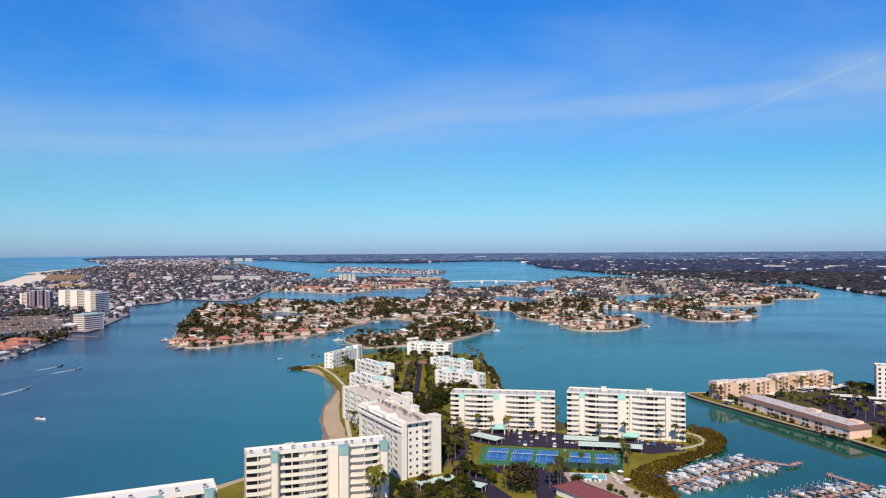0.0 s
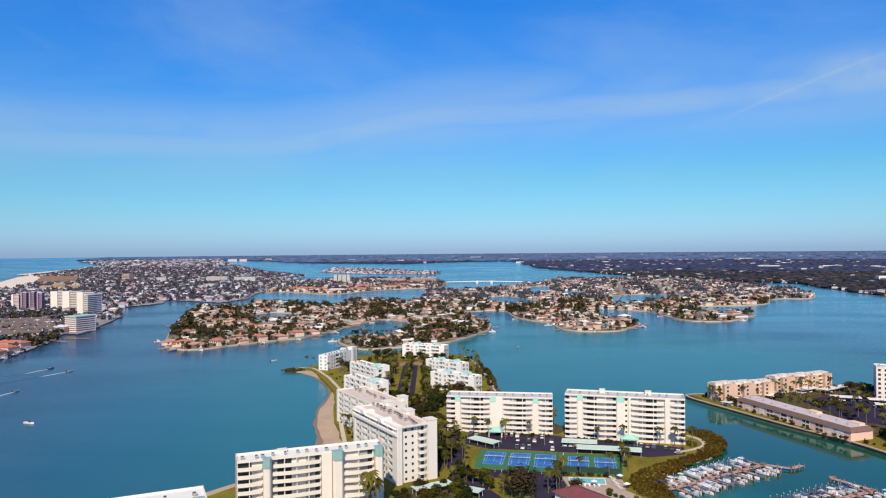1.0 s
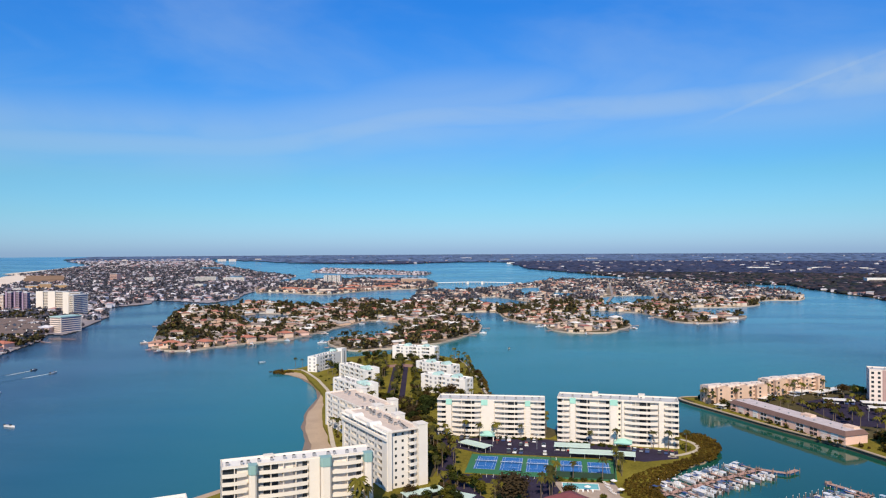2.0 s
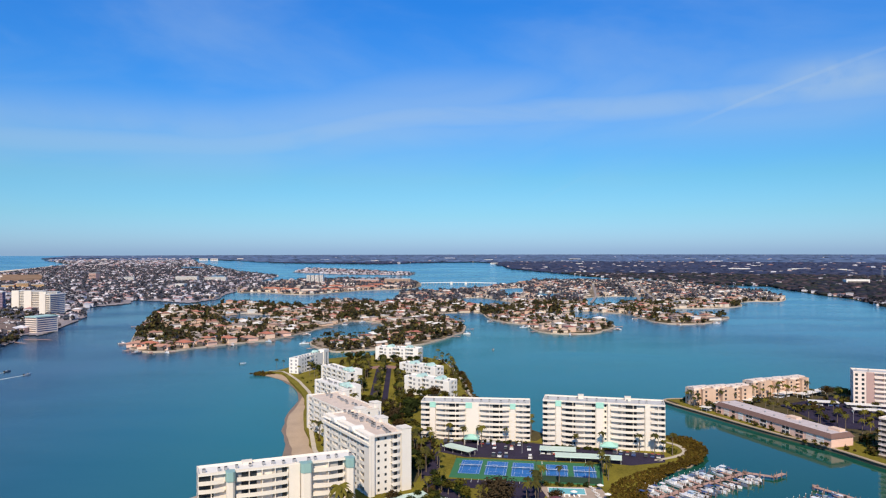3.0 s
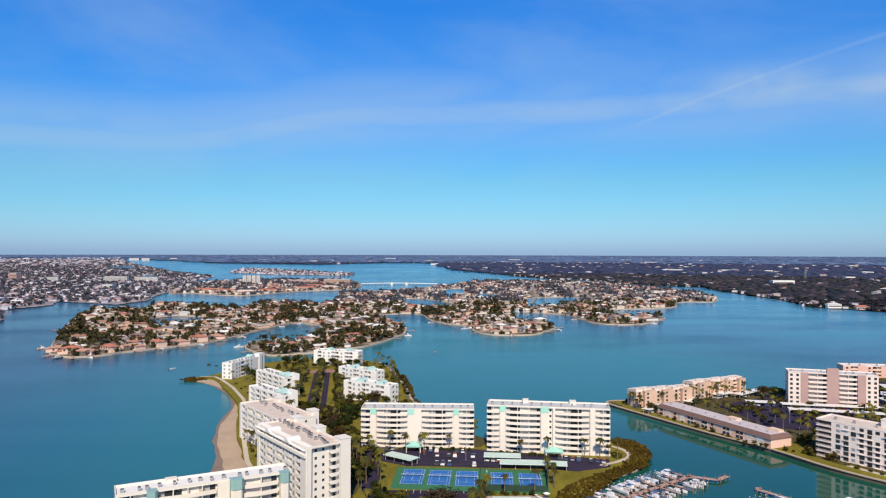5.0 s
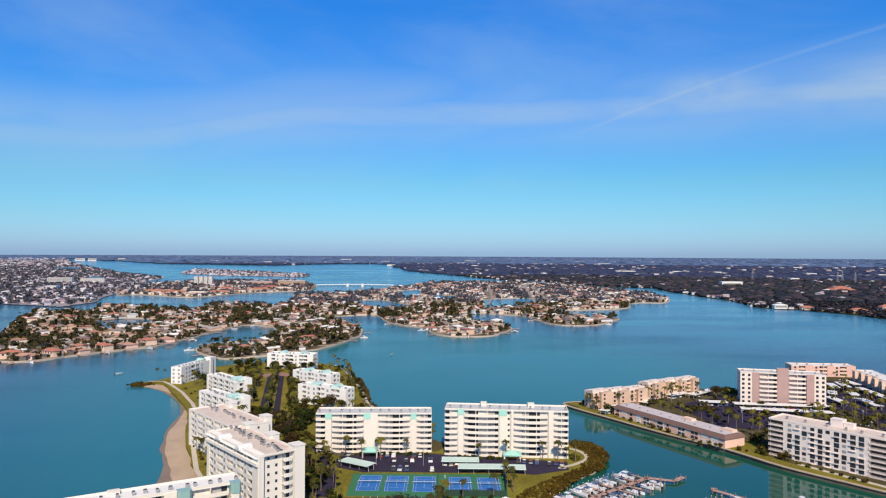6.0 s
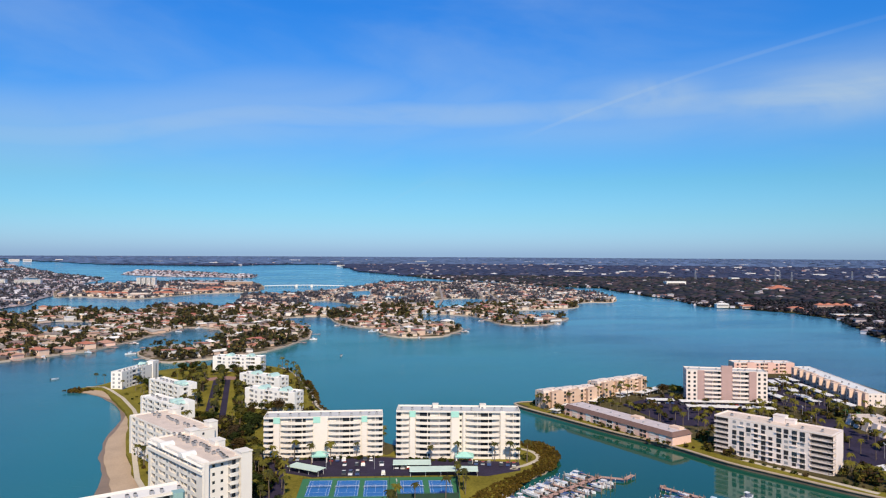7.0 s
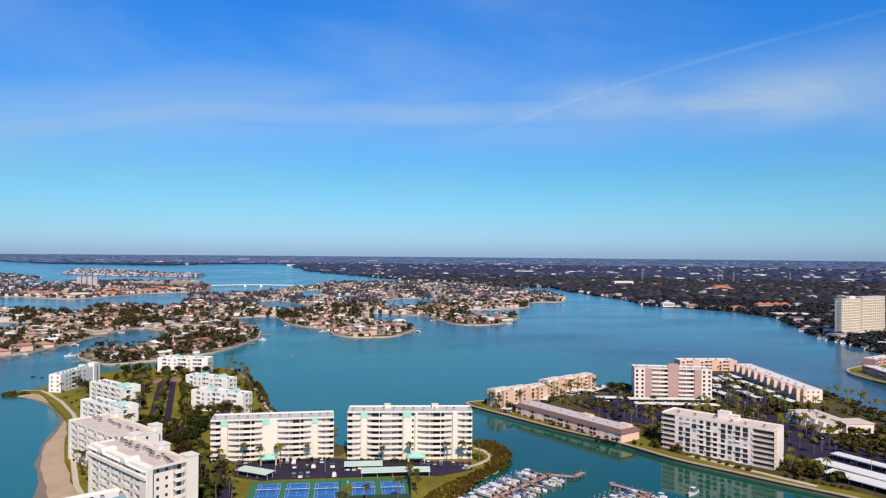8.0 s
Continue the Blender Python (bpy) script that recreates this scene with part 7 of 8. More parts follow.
# mangroves round the south-east point, and a clump at the tip
MANGROVE = [(141, 381), (152, 380), (156, 367), (153, 352), (144, 337), (125, 323), (112, 310), (104, 298), (99, 290), (99, 280), (101, 270), (94, 267), (86, 277), (83, 286), (85, 296), (89, 304), (97, 312), (107, 321), (116, 326), (129, 335), (140, 350), (143, 361), (140, 372)]
hedge = [(q[0], q[1], 0.6 + rng.uniform(0.7, 2.0), rng.uniform(0.8, 1.4), rng.uniform(0.8, 1.3), rng.uniform(0, 6.3)) for q in spots(MANGROVE, 1.15, 41, 0.2)]
hedge += [(q[0], q[1], rng.uniform(0.8, 1.8), rng.uniform(1.3, 2.2), 1.6, rng.uniform(0, 6.3)) for q in spots([(-130, 596), (-124, 606), (-114, 606), (-110, 598), (-118, 592)], 1.9, 42, 0.2)]
hedge += [(q[0], q[1], 1.6 + rng.uniform(0.0, 0.6), rng.uniform(0.8, 1.5), 1.0, rng.uniform(0, 6.3)) for q in spots([(45, 600), (49, 590), (50, 540), (48, 500), (56, 452), (53, 450), (45, 500), (46, 545), (44, 590)], 1.9, 43, 0.1)]
scatter_mesh("mangroves", CROWNS, hedge, M["mangrove"], "dense olive-brown mangrove hedge along the shore", "mangroves")

# ---- gardens behind the seawall ----
R_Z = 1.9
along([(184, 460), (190, 444), (186, 450)], 4, 1.5, lambda x, y: palm(x, y, R_Z))
along([(191, 441), (196, 436)], 3, 1, lambda x, y: tree(x, y, R_Z, 2.5, 3.5))
along([(205, 455), (230, 463), (286, 487)], 8, 1.5, lambda x, y: palm(x, y, R_Z))
along([(233, 466), (236, 470)], 2, 2, lambda x, y: palm(x, y, R_Z))
along([(288, 476), (298, 470), (300, 460)], 4, 2, lambda x, y: tree(x, y, R_Z, 4.0, 5.5))
along([(240, 455), (262, 465), (276, 462)], 7, 3, lambda x, y: palm(x, y, R_Z))
along([(222, 440), (240, 400), (250, 372)], 6, 3, lambda x, y: palm(x, y, R_Z))
along([(250, 430), (270, 420), (300, 395)], 7, 4, lambda x, y: tree(x, y, R_Z, 1.8, 3.2))
along([(340, 440), (362, 400), (345, 360)], 6, 3, lambda x, y: palm(x, y, R_Z))
along([(368, 445), (380, 405)], 5, 2, lambda x, y: palm(x, y, R_Z))
along([(370, 400), (372, 380), (350, 335), (325, 310)], 5, 3, lambda x, y: tree(x, y, R_Z, 2.2, 3.6))
along([(350, 334), (368, 314), (390, 322), (404, 345)], 4.5, 2, lambda x, y: tree(x, y, R_Z, 2.6, 4.2))
along([(320, 320), (340, 300), (360, 300)], 4.5, 4, lambda x, y: tree(x, y, R_Z, 2.6, 4.2))
along([(420, 405), (434, 415), (425, 385), (412, 360)], 5, 2, lambda x, y: tree(x, y, R_Z, 2.0, 3.2))
along([(438, 420), (428, 382), (410, 352)], 6, 2, lambda x, y: palm(x, y, R_Z))
along([(262, 283), (272, 282), (278, 288)], 4, 1.5, lambda x, y: tree(x, y, R_Z, 2.6, 3.8))
along([(276, 300), (282, 316)], 5, 2, lambda x, y: palm(x, y, R_Z))
along([(196, 428), (214, 356)], 6, 0.6, lambda x, y: shrub(x, y, R_Z))
along([(222, 352), (231, 340), (249, 290)], 5, 0.6, lambda x, y: shrub(x, y, R_Z))
along([(256, 281), (268, 262), (272, 256)], 3.5, 0.8, lambda x, y: shrub(x, y, R_Z))
along([(405, 440), (420, 500)], 9, 1, lambda x, y: shrub(x, y, R_Z))
sheet("path", [(236, 322), (239, 322), (262, 266), (259, 265)], 1.96, M["path"], skirt=0.05, label="pale path beside the white block", category="path")
sheet("tennis_ground", [(373.4, 403.7), (389, 401.5), (381, 389), (363.5, 393)], 2.03, M["court"], skirt=0.05, label="green tennis ground beside the terraces", category="court surface")


for line in ([(346, 352), (354, 376), (366, 398)], [(330, 300), (350, 290), (372, 300)], [(336, 280), (356, 272), (380, 280)], [(336, 250), (360, 250)], [(400, 340), (408, 362)]):
    along(line, 4.2, 2.5, lambda x, y: tree(x, y, R_Z, 2.4, 4.2))
along([(212, 446), (226, 452), (244, 462)], 4.5, 1.5, lambda x, y: tree(x, y, R_Z, 1.8, 2.8))
along([(232, 452), (246, 440), (252, 420), (246, 395)], 5, 2, lambda x, y: tree(x, y, R_Z, 1.6, 2.8))
along([(324, 415), (340, 405), (352, 380)], 5, 2, lambda x, y: tree(x, y, R_Z, 1.8, 3.0))
along([(184, 464), (187, 470), (192, 446)], 3, 1.2, lambda x, y: shrub(x, y, R_Z))
along([(300, 300), (306, 330), (326, 352)], 8, 1, lambda x, y: palm(x, y, R_Z))
along([(312, 300), (336, 346)], 7, 1, lambda x, y: palm(x, y, R_Z))
along([(264, 300), (270, 320), (262, 345)], 5, 2, lambda x, y: tree(x, y, R_Z, 1.6, 2.6))
along([(262, 352), (284, 372), (306, 392)], 6, 2, lambda x, y: palm(x, y, R_Z))
along([(258, 360), (276, 386)], 5, 2, lambda x, y: tree(x, y, R_Z, 1.6, 2.8))
for x, y, s in ((274, 288, 3.0), (268, 272, 4.6), (274, 265, 4.0), (333, 336, 3.8), (325, 312, 3.6), (352, 322, 4.8), (346, 306, 5.2), (360, 312, 4.4), (340, 318, 4.2), (326, 352, 3.2), (262, 443, 3.4), (264, 416, 3.6),
                (268, 397, 3.4), (252, 436, 3.2), (362, 330, 4.0), (372, 322, 4.6), (284, 428, 3.0), (300, 436, 3.2), (318, 302, 3.4)):
    broad_tree(x, y, R_Z, s, s * 1.35 + 1.2, nextseed())
for u, s in ((0.06, 1.6), (0.41, 2.0), (0.43, 1.7), (0.56, 2.1), (0.9, 1.9), (0.95, 1.6), (0.985, 2.2), (0.22, 1.4), (0.7, 1.3)):
    broad_tree(194 + 24 * u - 2.6, 434 - 81 * u - 0.8, R_Z, s, s * 1.3 + 0.8, nextseed())
car_row((268, 345), (284, 360), -40, 0.6, 2.05)
car_row((300, 372), (322, 396), -45, 0.5, 2.05)
# ---- clubhouse with sawtooth front, far tower, left shore towers ----
def flat_hall():
    """Low hall whose front steps back in a row of sloping fins, with a square annex."""
    m, ln = at_front((354, 371), (345, 334), 1.9)
    top = thing("recreation_hall", "low peach recreation hall with flat roofs and fins", "hall", m)
    KEEP_OFF.append([tuple((m @ Vector((x, y, 0))).xy) for x, y in ((-3, -6), (ln + 14, -6), (ln + 14, 40), (-3, 40))])
    part("wall", Geo().box(0, ln, 0, 16, -0.5, 5.0), M["blush"], top)
    part("roof", Geo().box(-0.5, ln + 0.5, -0.5, 16.5, 5.0, 5.4), M["tanroof"], top)
    for k in range(5):
        x = 1 + k * ln / 5
        part("fin", Geo().add([(x, -4.5, -0.5), (x + 4.6, -4.5, -0.5), (x + 4.6, 0, -0.5), (x, 0, -0.5), (x, -2.2, 5.8), (x + 4.6, -2.2, 5.8), (x + 4.6, 0, 5.8), (x, 0, 5.8)],
                              [(0, 3, 2, 1), (4, 5, 6, 7), (0, 1, 5, 4), (1, 2, 6, 5), (2, 3, 7, 6), (3, 0, 4, 7)]), M["blush"], top)
        part("window", Geo().box(x + 4.9, x + 6.6, -0.06, 0.1, 0.3, 3.2), M["glass"], top)
    part("annex", Geo().box(ln - 10, ln + 3, 8, 25, -0.5, 5.8), M["blush"], top)
    part("annex_roof", Geo().box(ln - 10.4, ln + 3.4, 7.6, 25.4, 5.8, 6.2), M["tanroof"], top)
    for k in range(4):
        part("window", Geo().box(ln + 2.9, ln + 3.06, 9 + 4 * k, 11 + 4 * k, 1.0, 3.4), M["glass"], top)
    for k in range(3):
        part("roof_unit", Geo().box(6 + 7 * k, 8 + 7 * k, 8, 10, 5.4, 6.6), M["metal"], top)


flat_hall()


def tower(label, a, b, depth, z, h, floors, wall, bays, glass="opening", steps=(), panes=False, pier=0.0, side=False):
    """A far tower: body with floor bands, window columns and a roof lip."""
    m, ln = at_front(a, b, z)
    top = thing("apartment_tower", label, "apartment tower", m)
    part("wall", Geo().box(0, ln, 0, depth, -1, h), M[wall], top)
    part("roof", Geo().box(-0.4, ln + 0.4, -0.4, depth + 0.4, h, h + 0.8), M["gravel"], top)
    fh = h / floors
    for i in range(floors):
        part("floor_band", cached(("floor_band", round(ln, 1), round(depth, 1), wall), lambda: Geo().box(-0.8, ln + 0.8, -0.9, depth * 0.5, 0, 0.5), [M[wall]]), M[wall], top, m=pose(0, 0, i * fh))
        if not panes:
            part("window_band", cached(("window_band", round(ln, 2), round(fh, 2)), lambda: Geo().box(0.8, ln - 0.8, -0.06, 0.1, 1.1, fh * 0.78), [M[glass]]), M[glass], top, m=pose(0, 0, i * fh))
        for k in range(bays if panes else 0):
            w = ln / bays
            part("window", cached(("window", "tower", round(w, 2), round(fh, 2)), lambda: Geo().box(-w * 0.2, w * 0.2, -0.06, 0.1, 0.9, fh * 0.72), [M[glass]]), M[glass], top, m=pose((k + 0.5) * w, 0, i * fh))
    if pier:
        part("pier", Geo().box(-0.3, ln * pier, -2.2, 0.5, -1, h + 1.4), M[wall], top)
    # dark blue window bands, with the blue shade of that face in their colour
    if side:
        for i in range(floors):
            part("side_window", cached(("side_window", round(depth, 1), round(fh, 2)), lambda: Geo().box(-0.1, 0.06, 1.5, depth - 1.5, 0.9, fh * 0.8), [M["boatblue"]]), M["boatblue"], top, m=pose(ln, 0, i * fh))
    for x0, x1, y0, y1, up in steps:
        part("plant_room", Geo().box(x0 * ln, x1 * ln, y0, y1, h, h + up), M[wall], top)
    return top


tower("tall cream apartment tower with many windows", (784, 706), (824, 712), 9, 1.5, 47, 14, "cream", 10, steps=[(0.5, 0.8, 2, 7, 4)], panes=True)
tower("tall cream apartment tower beside a marina", (826, 712), (880, 722), 10, 1.5, 49, 14, "cream", 11, panes=True)
for a, b, h, w in (((-687, 1268), (-659, 1272), 33, "stucco"), ((-642, 1222), (-614, 1226), 35, "stucco"), ((-612, 1212), (-586, 1216), 34, "stucco")):
    tower("cream waterside apartment tower with rows of balconies", a, b, 18, 1.3, h, 12, w, 5, pier=0.4)
tower("cream waterside apartment tower with side windows darkened blue for shade", (-568, 1128), (-551, 1122), 30, 1.3, 35, 12, "stucco", 3, pier=0.6, side=True)
aqua_block = tower("pale pink waterside block with aqua trim", (-482, 921), (-464, 912), 30, 1.3, 19, 7, "blush", 6, side=True)
part("roof_edge", Geo().box(-0.8, 20.9, -0.8, 31, 19.2, 20.3), M["aqua"], aqua_block, "aqua roof edge")
# blush and purple walls carry these towers' lit and shaded faces as colour
for a, b, h, w in (((-757, 1268), (-746, 1269), 28, "blush"), ((-741, 1268), (-733, 1270), 32, "purple"), ((-726, 1268), (-719, 1270), 33, "purple"), ((-712, 1268), (-705, 1270), 31, "purple")):
    tower("mauve apartment tower with pale corners", a, b, 22, 1.3, h, 11, w, 3, pier=0.3, side=True)
for k in range(4):
    tower("white far apartment tower on a narrow island", (-314 + 14 * k, 2251 - 2 * k), (-304 + 14 * k, 2249 - 2 * k), 16, 1.3, 26, 9, "white", 2)
tower("long pale far apartment block on a narrow island", (-66, 2212), (14, 2200), 20, 1.3, 15, 5, "beige", 10)
tower("long peach far block on a narrow island", (-160, 2232), (-84, 2222), 20, 1.3, 12, 4, "pink", 9)
M["hotel"] = material("ochre_hotel_stucco", (0.66, 0.42, 0.20), 0.85, 0.08, 0.2, 3, 0.05)
for a, b, h, w in (((-1080, 1880), (-1056, 1874), 9, "white"), ((-1099, 1974), (-1072, 1983), 11, "hotel"), ((-1066, 1985), (-1040, 1994), 16, "hotel"), ((-1032, 1996), (-1003, 2006), 12, "hotel"), ((-770, 2400), (-700, 2400), 18, "white"), ((-680, 2420), (-610, 2420), 15, "white"),
                   ((-950, 2430), (-922, 2436), 16, "white"), ((-1120, 2550), (-1094, 2544), 26, "pink"), ((-640, 1990), (-616, 1987), 12, "white")):
    tower("pale beach hotel among low houses", a, b, 24, 1.3, h, 5, w, 9)


def terrace_row(a, b, label):
    m, ln = at_front(a, b, 1.3)
    top = thing("terrace_row", label, "terraced houses", m, "waterside terraces")
    part("wall", Geo().box(0, ln, 0, 16, -1, 6), M["blush"], top)
    part("roof", Geo().hip(0, ln, 0, 16, 6, 3.4, 0.8), M["greybrown"], top, "dark grey-brown roof")
    n = int(ln / 7)
    for k in range(n):
        part("window", cached(("window", "row"), lambda: Geo().box(-1.3, 1.3, -0.06, 0.08, 0.8, 5.2), [M["glass"]]), M["glass"], top, m=pose((k + 0.5) * ln / n, 0, 0))
        if k % 2 == 0:
            part("chimney", cached(("chimney",), lambda: Geo().box(-0.5, 0.5, 6.0, 7.2, 6.5, 9.6), [M["carport"]]), M["carport"], top, m=pose((k + 0.5) * ln / n, 0, 0))


for a, b in (((-575, 815), (-474, 858)), ((-560, 866), (-482, 899)), ((-605, 893), (-500, 938)), ((-630, 940), (-520, 988)), ((-650, 990), (-560, 1030))):
    terrace_row(a, b, "brown-roofed waterside terrace with pale chimneys")
for a, b in (((-482, 772), (-448, 762)), ((-474, 738), (-440, 726)), ((-468, 704), (-434, 694))):
    m_, l_ = at_front(a, b, 1.3)
    t_ = thing("terrace_row", "low red-tiled terrace by the water", "terraced houses", m_, "waterside terraces")
    part("wall", Geo().box(0, l_, 0, 14, -1, 5), M["pink"], t_)
    part("roof", Geo().hip(0, l_, 0, 14, 5, 2.6, 0.8), M["terracotta"], t_, "terracotta tiled roof")
for x, y in ((-424, 690), (-432, 730), (-428, 712), (-440, 760), (-447, 800), (-421, 672), (-427, 700), (-430, 720), (-436, 745), (-443, 785)):
    boat(x, y, 20 + x % 40, 1)
pier([((-445, 848), (-412, 842)), ((-440, 820), (-425, 812))], "narrow wooden fishing pier")
left_trees = []
for poly_, gap_ in (([(-600, 880), (-470, 850), (-470, 920), (-600, 990)], 13), ([(-700, 1060), (-530, 1040), (-540, 1170), (-720, 1220)], 8), ([(-520, 780), (-436, 770), (-450, 850), (-520, 860)], 8), ([(-520, 690), (-482, 690), (-490, 770), (-530, 780)], 9)):
    for q in spots(poly_, gap_, 51, 1):
        s = rng.uniform(3, 5.5)
        left_trees.append((q[0], q[1], 1.3 + s * 0.8, s, s, rng.uniform(0, 6.3)))
scatter_mesh("shore_trees", CROWNS, left_trees, M["leafmix"], "dark trees between the waterside towers")

# ---- the point with pink terraces, the marina below the towers ----
for a, b in (((556, 488), (530, 430)), ((600, 510), (640, 520))):
    block("row of mauve waterside flats on a low point", a, b, 12, 1.8, 2, 3.0, LOWB, wall="mauve", trim="pink", roof="carport", units=2, name="apartment_terrace", parapet=0.5)
strip("seawall", [smooth(POINT, 4)[k] for k in range(-12, 8)], 2.2, 2.1, M["concrete"], 3.0, "pale seawall round the low point", "seawall", side=0.0)
for k in range(26):
    t = k / 26
    boat(748 - 40 * t + prnd.uniform(-6, 6), 705 - 110 * t + prnd.uniform(-3, 3), 200 + prnd.uniform(-12, 12), prnd.choice((1, 3)))
for k in range(3):
    carport((770 - 8 * k, 700 - 34 * k), (790 - 8 * k, 672 - 34 * k), 9, 1.4, M["carport"], "white boat shed roof by the marina", 3.4)


# ---- bridge ----
def bridge():
    top = thing("road_bridge", "low white road bridge with a raised draw span", "bridge", pose(49, 2193, 0, 0, 0, -9))
    n = 24
    ln = 235
    part("deck", Geo().add([(ln * k / n, s, 3.5 + 2.0 * math.sin(math.pi * k / n) + d) for k in range(n + 1) for s, d in ((-6, 0), (6, 0), (6, 1.5), (-6, 1.5))],
         [(4 * k + j, 4 * k + (j + 1) % 4, 4 * k + 4 + (j + 1) % 4, 4 * k + 4 + j) for k in range(n) for j in range(4)]), M["carport"], top)
    for k in range(1, n):
        part("pier_leg", Geo().box(-0.5, 0.5, -4, 4, -2, 3.6 + 2.0 * math.sin(math.pi * k / n)), M["concrete"], top, m=pose(ln * k / n, 0, 0))
    for x in (95, 140):
        part("bridge_house", Geo().box(x - 3.5, x + 3.5, -9, -5.5, -1, 7.4).hip(x - 3.5, x + 3.5, -9, -5.5, 7.4, 1.2, 0.4), M["stucco"], top)


bridge()

# ---- mainland landmarks ----
def hall(label, x, y, turn, w, d, h, wall, roof, rise=0.0):
    """A large low building, flat or hipped, at its place on the far ground."""
    X, Y, Z = far(x, y, 1.2)
    k = far_scale(x, y)
    top = thing("hall", label, "building", pose(X, Y, Z, 0, 0, turn) @ Matrix.Scale(k, 4))
    part("wall", Geo().box(-w / 2, w / 2, -d / 2, d / 2, -2, h), M[wall], top)
    part("roof", Geo().hip(-w / 2, w / 2, -d / 2, d / 2, h, rise, 1.0) if rise else Geo().box(-w / 2 - 0.5, w / 2 + 0.5, -d / 2 - 0.5, d / 2 + 0.5, h, h + 0.8), M[roof], top)
    part("window_band", Geo().box(-w * 0.45, w * 0.45, -d / 2 - 0.1, -d / 2 + 0.1, h * 0.35, h * 0.7), M["opening"], top)
    return top


hall("white flat-roofed building among the woods", 1345, 2030, -9, 66, 24, 15, "white", "white")
for x, y, w in ((1052, 1122, 16), (1068, 1118, 16), (1084, 1114, 16), (1100, 1110, 16)):
    hall("pink waterside house group under red roofs", x, y, -14, w, 13, 8, "pink", "terracotta", 4)
hall("orange-walled waterside villa with a red roof", 968, 1092, -20, 24, 14, 6, "peach", "terracotta", 3)
hall("white waterside villa with a flat roof", 893, 1200, -15, 24, 12, 7, "white", "carport", 2)
hall("yellow waterside villa under red tiles", 925, 1168, -15, 22, 12, 5, "peach", "terracotta", 2.5)
hall("low pink building behind the marina woods", 960, 960, -20, 60, 16, 5, "pink", "carport")
hall("large church hall under a red pyramid roof", 1480, 1720, -20, 60, 50, 6, "blush", "terracotta", 10)
hrnd = random.Random(3)
for x, y, w, r in ((-345, 1838, 50, "terracotta"), (-290, 1790, 46, "terracotta"), (-236, 1742, 44, "tanroof"), (-190, 1790, 46, "terracotta"), (-150, 1850, 50, "shingle"), (-100, 1905, 50, "terracotta"), (-40, 1935, 46, "tanroof"), (-90, 2010, 60, "terracotta"), (-200, 1950, 60, "terracotta")):
    hall("peach waterside terrace on a narrow island", x, y, hrnd.uniform(-30, 30), w, 14, 7, "peach", r, 3)
for x, y, w in ((1750, 3600, 260), (2000, 3500, 200), (2150, 3350, 120), (2500, 3100, 160), (2750, 2900, 180), (2700, 2500, 150), (2600, 2250, 120), (2350, 2050, 80), (1900, 2450, 120), (2200, 4300, 200), (700, 5500, 150), (1300, 5200, 180),
                (1500, 6500, 300), (2800, 6200, 300), (900, 7600, 260), (-300, 6900, 300), (-900, 7900, 240), (3600, 4600, 260), (4300, 4400, 300), (3900, 3300, 240), (4800, 6000, 380), (2000, 8200, 380), (3400, 8200, 380), (600, 9500, 500)):
    hall("long white flat-roofed warehouse in the far woods", x, y, hrnd.uniform(-25, 5), w * hrnd.uniform(0.22, 0.4), w * 0.2, 7 + hrnd.uniform(0, 3), "white", "white")
for x, y, w in ((-2350, 8300, 95), (-2200, 8200, 80), (-1950, 8400, 70), (-3350, 8000, 60)):
    hall("far pale hotel on the coast", x, y, 15, w, 50, 20, "greywhite", "gravel")

# ---- lamps and pylons ----
def street_lamp(x, y, z, turn, first=[]):
    m = pose(x, y, z, 0, 0, turn)
    if first:
        return copy_thing(first[0], m)
    top = thing("street_lamp", "tall pale street lamp beside a car park", "street lamp", m, "street lamps")
    part("pole", Geo().tube([(0, 0, -0.2), (0, 0, 7.6)], [0.12, 0.08], 6), M["metal"], top)
    part("arm", Geo().box(-1.0, 1.0, -0.05, 0.05, 7.5, 7.62), M["metal"], top)
    for sx in (-1.0, 1.0):
        part("lamp_head", Geo().box(sx - 0.35, sx + 0.35, -0.2, 0.2, 7.4, 7.62), M["white"], top, "pale lamp head")
    first.append(top)
    return top


for x, y, turn in ((300, 330, 60), (316, 362, 60), (334, 388, 60), (352, 424, 60), (262, 402, 30), (290, 418, 30), (392, 470, 70), (378, 432, 70), (296, 268, 80), (308, 306, 60)):
    street_lamp(x, y, 1.95, turn)
for x, y, turn in ((36, 358, 0), (58, 353, 0), (94, 341, 0), (60, 312, 80)):
    street_lamp(x, y, 2.1, turn)


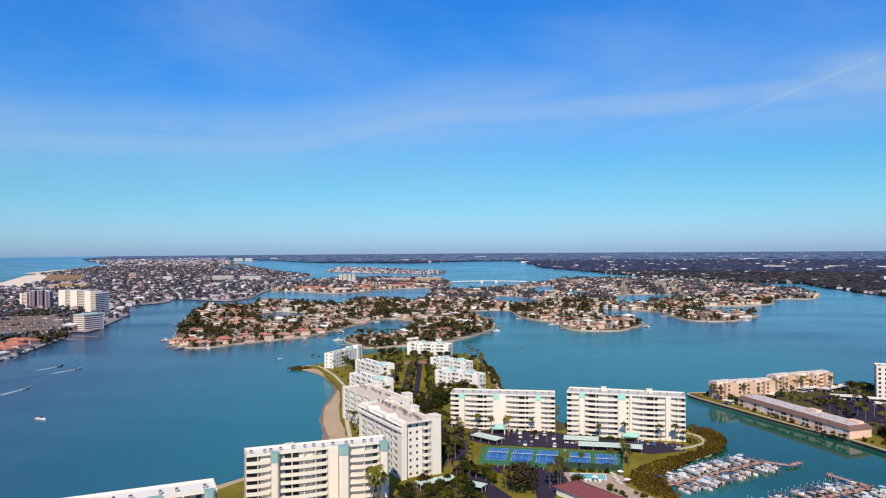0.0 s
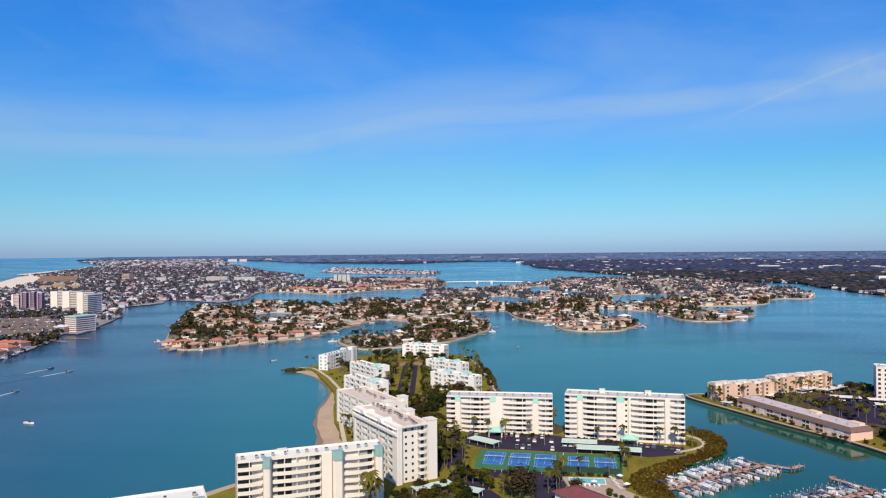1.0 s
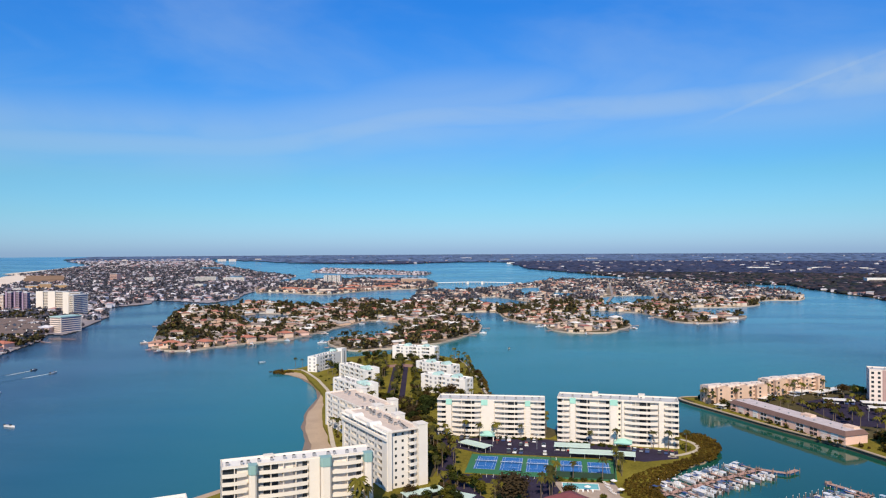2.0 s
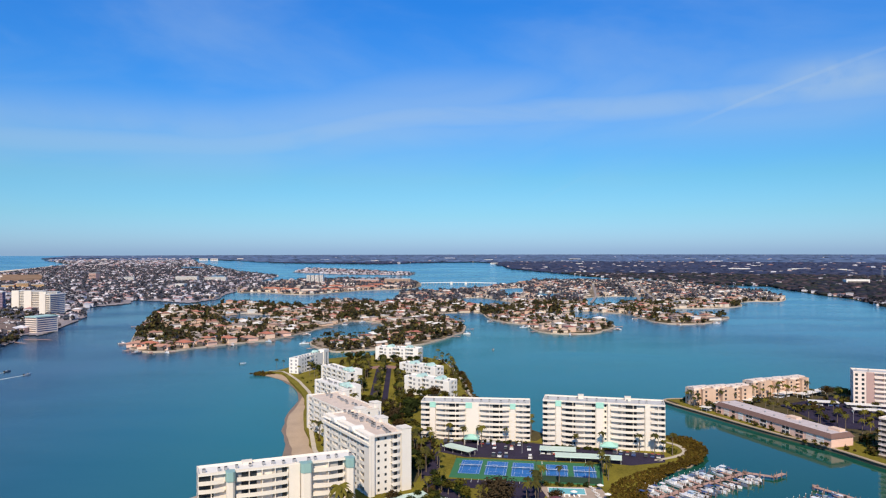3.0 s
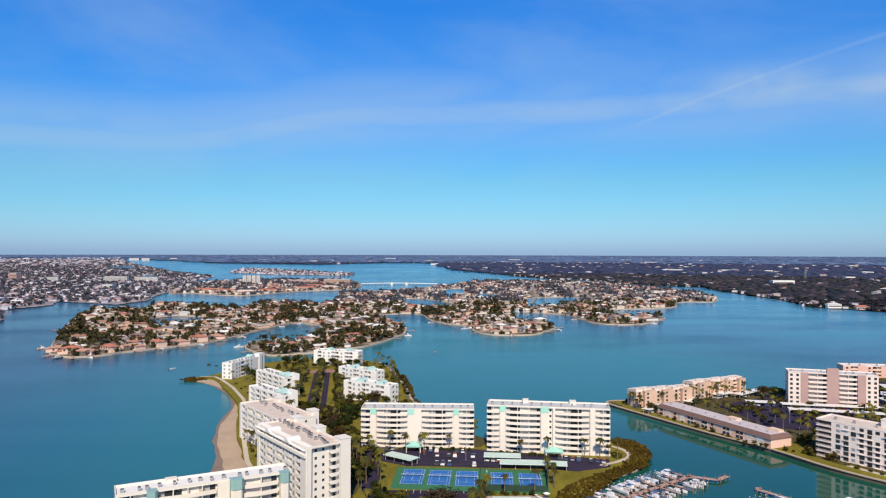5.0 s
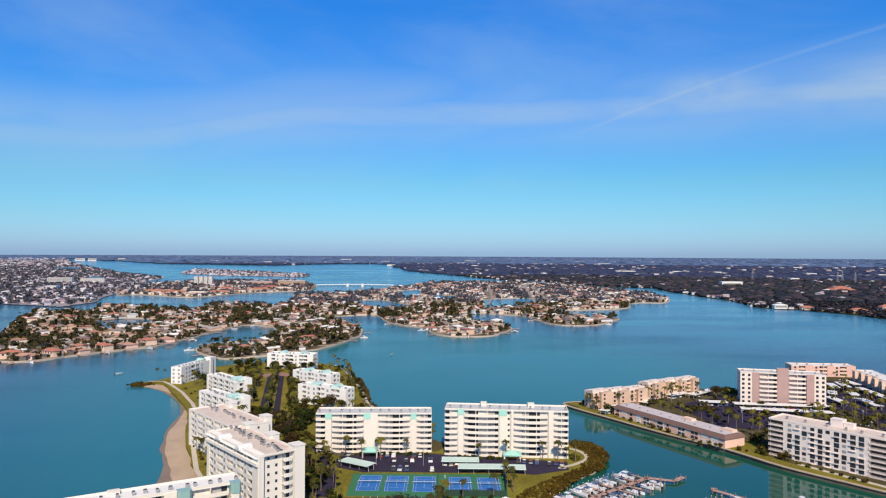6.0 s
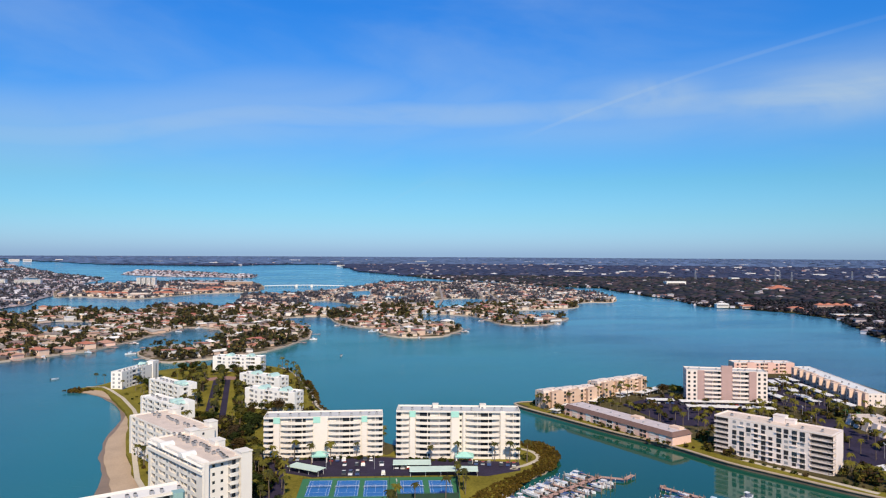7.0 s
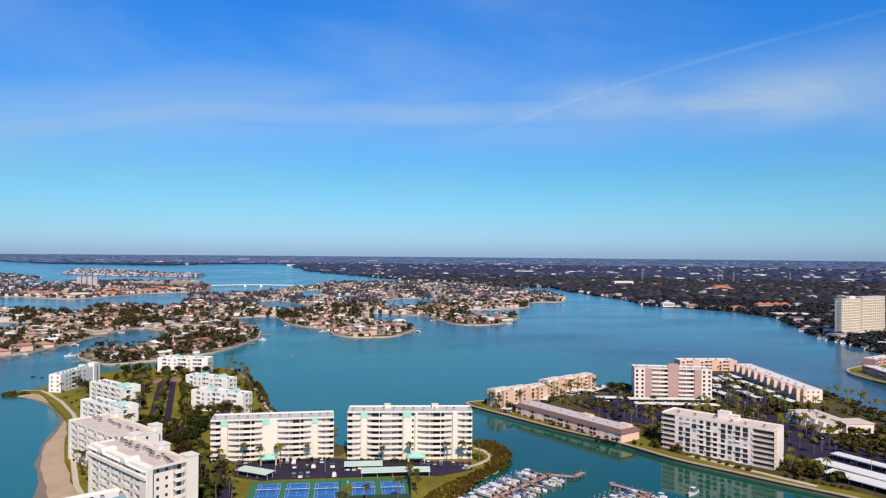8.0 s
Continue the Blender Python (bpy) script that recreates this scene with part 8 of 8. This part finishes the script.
def pylon(x, y, first=[]):
    X, Y, Z = far(x, y, 1.2)
    m = pose(X, Y, Z, 0, 0, 15) @ Matrix.Scale(far_scale(x, y), 4)
    if first:
        return place_copy(first[0], m)
    top = thing("power_pylon", "tall grey power pylon standing in the far woods", "pylon", m, "power pylons")
    for sx in (-1, 1):
        for sy in (-1, 1):
            part("leg", Geo().add([(sx * 3.2 - 0.35, sy * 3.2 - 0.35, 0), (sx * 3.2 + 0.35, sy * 3.2 - 0.35, 0), (sx * 3.2 + 0.35, sy * 3.2 + 0.35, 0), (sx * 3.2 - 0.35, sy * 3.2 + 0.35, 0),
                                   (sx * 0.5 - 0.25, sy * 0.5 - 0.25, 42), (sx * 0.5 + 0.25, sy * 0.5 - 0.25, 42), (sx * 0.5 + 0.25, sy * 0.5 + 0.25, 42), (sx * 0.5 - 0.25, sy * 0.5 + 0.25, 42)],
                                  [(0, 3, 2, 1), (4, 5, 6, 7), (0, 1, 5, 4), (1, 2, 6, 5), (2, 3, 7, 6), (3, 0, 4, 7)]), M["metal"], top)
    for z, w in ((28, 7), (34, 6), (40, 5)):
        part("cross_arm", Geo().box(-w, w, -0.4, 0.4, z, z + 0.8), M["metal"], top)
    first.append(top)
    return top


for x, y in ((1860, 2170), (1905, 2140), (2010, 2320), (2300, 2260), (1700, 2420)):
    pylon(x, y)

# loose planting over the peninsula's gardens and behind the seawall, clear of buildings and roads
DRIVES = [[(-32, 436), (-10, 436), (-10, 650), (-32, 650)], [(5, 300), (16, 300), (20, 380), (-6, 425), (-14, 415), (6, 380)], [(14, 300), (96, 296), (98, 350), (132, 340), (130, 352), (10, 386)]]
YARDS = [[(246, 452), (300, 478), (344, 452), (350, 427), (318, 414), (262, 388), (245, 396)], [(350, 470), (395, 520), (438, 506), (404, 408), (374, 396)], [(278, 300), (322, 300), (326, 232), (276, 232)], [(318, 300), (342, 345), (368, 410), (350, 418), (328, 355), (300, 310)]]
grnd = np.random.RandomState(17)
for region, off, gap, chance, z in (([(-2, 378), (13, 384), (16, 350), (11, 328), (-2, 330)], [], 4.6, 0.85, 2.0), ([(9, 318), (16, 318), (18, 290), (8, 290)], [], 4.5, 0.8, 2.0), ([(-46, 446), (-30, 446), (-31, 660), (-60, 668), (-62, 600), (-40, 560)], DRIVES, 7, 0.55, 2.0), ([(-9, 446), (4, 440), (40, 470), (44, 600), (30, 660), (-8, 660)], DRIVES, 7, 0.5, 2.0),
                                   ([(-26, 440), (-16, 446), (4, 420), (10, 388), (-8, 372), (-28, 410)], DRIVES[1:], 5.0, 0.9, 2.0), ([(-12, 372), (8, 330), (8, 300), (-12, 296)], DRIVES[1:], 6.0, 0.7, 2.0),
                                   ([(-60, 680), (-30, 688), (0, 684), (22, 664), (-30, 660)], [], 8, 0.6, 2.0),
                                   ([(244, 452), (300, 478), (345, 452), (352, 425), (318, 412), (262, 385), (243, 395)], YARDS[3:], 8, 0.3, 1.9), ([(222, 350), (262, 385), (318, 412), (352, 425), (340, 350), (286, 312), (262, 280)], YARDS[3:], 6, 0.72, 1.9),
                                   ([(345, 470), (395, 522), (425, 512), (440, 508), (405, 405), (372, 392), (362, 430)], [], 9, 0.5, 1.9), ([(342, 405), (372, 400), (410, 400), (404, 350), (392, 310), (340, 306), (332, 318), (350, 360)], [], 6, 0.5, 1.9),
                                   ([(262, 282), (278, 302), (276, 270), (270, 258)], [], 4.0, 0.95, 1.9), ([(320, 302), (395, 306), (404, 296), (424, 200), (330, 220)], [], 6, 0.8, 1.9), ([(182, 470), (196, 474), (200, 462), (188, 448)], [], 5, 0.7, 1.9)):
    for q in spots(region, gap, 61, 0.5):
        if any(inside(o, [q])[0] for o in off) or any(inside(o, [q])[0] for o in KEEP_OFF) or grnd.rand() > chance:
            continue
        s = grnd.uniform(1.6, 3.8)
        if grnd.rand() < 0.28:
            h = grnd.uniform(6, 10)
            EXTRA_PALMS.append((q[0], q[1], z + h, 2.6, 2.6, grnd.uniform(0, 6.3)))
        else:
            EXTRA_TREES.append((q[0], q[1], z + s * 0.85, s, s * grnd.uniform(0.9, 1.3), grnd.uniform(0, 6.3)))
GREENS = CROWNS + [clump_arrays(150, 0.17, 1.0, 70 + s, lobes=8) for s in range(3)]
scatter_mesh("garden_trees", GREENS, EXTRA_TREES, M["gardenmix"], "dark garden trees behind the seawall")
scatter_mesh("garden_palms", PALMS, EXTRA_PALMS, M["palm"], "palm crowns in the gardens behind the seawall")
scatter_mesh("garden_shrubs", CROWNS, EXTRA_SHRUBS, M["leaf"], "rounded shrubs along the seawall and blocks")
trunks = Geo()
for x, y, z, r, _, _ in EXTRA_PALMS:
    trunks.tube([(x, y, 1.5), (x, y, z)], [0.2, 0.12], 5)
if trunks.v:
    tagged(new("palm_trunks", trunks.mesh("palm_trunks", [M["bark"]])), "grey palm trunks behind the seawall", "palm trunks", kind="stuff")
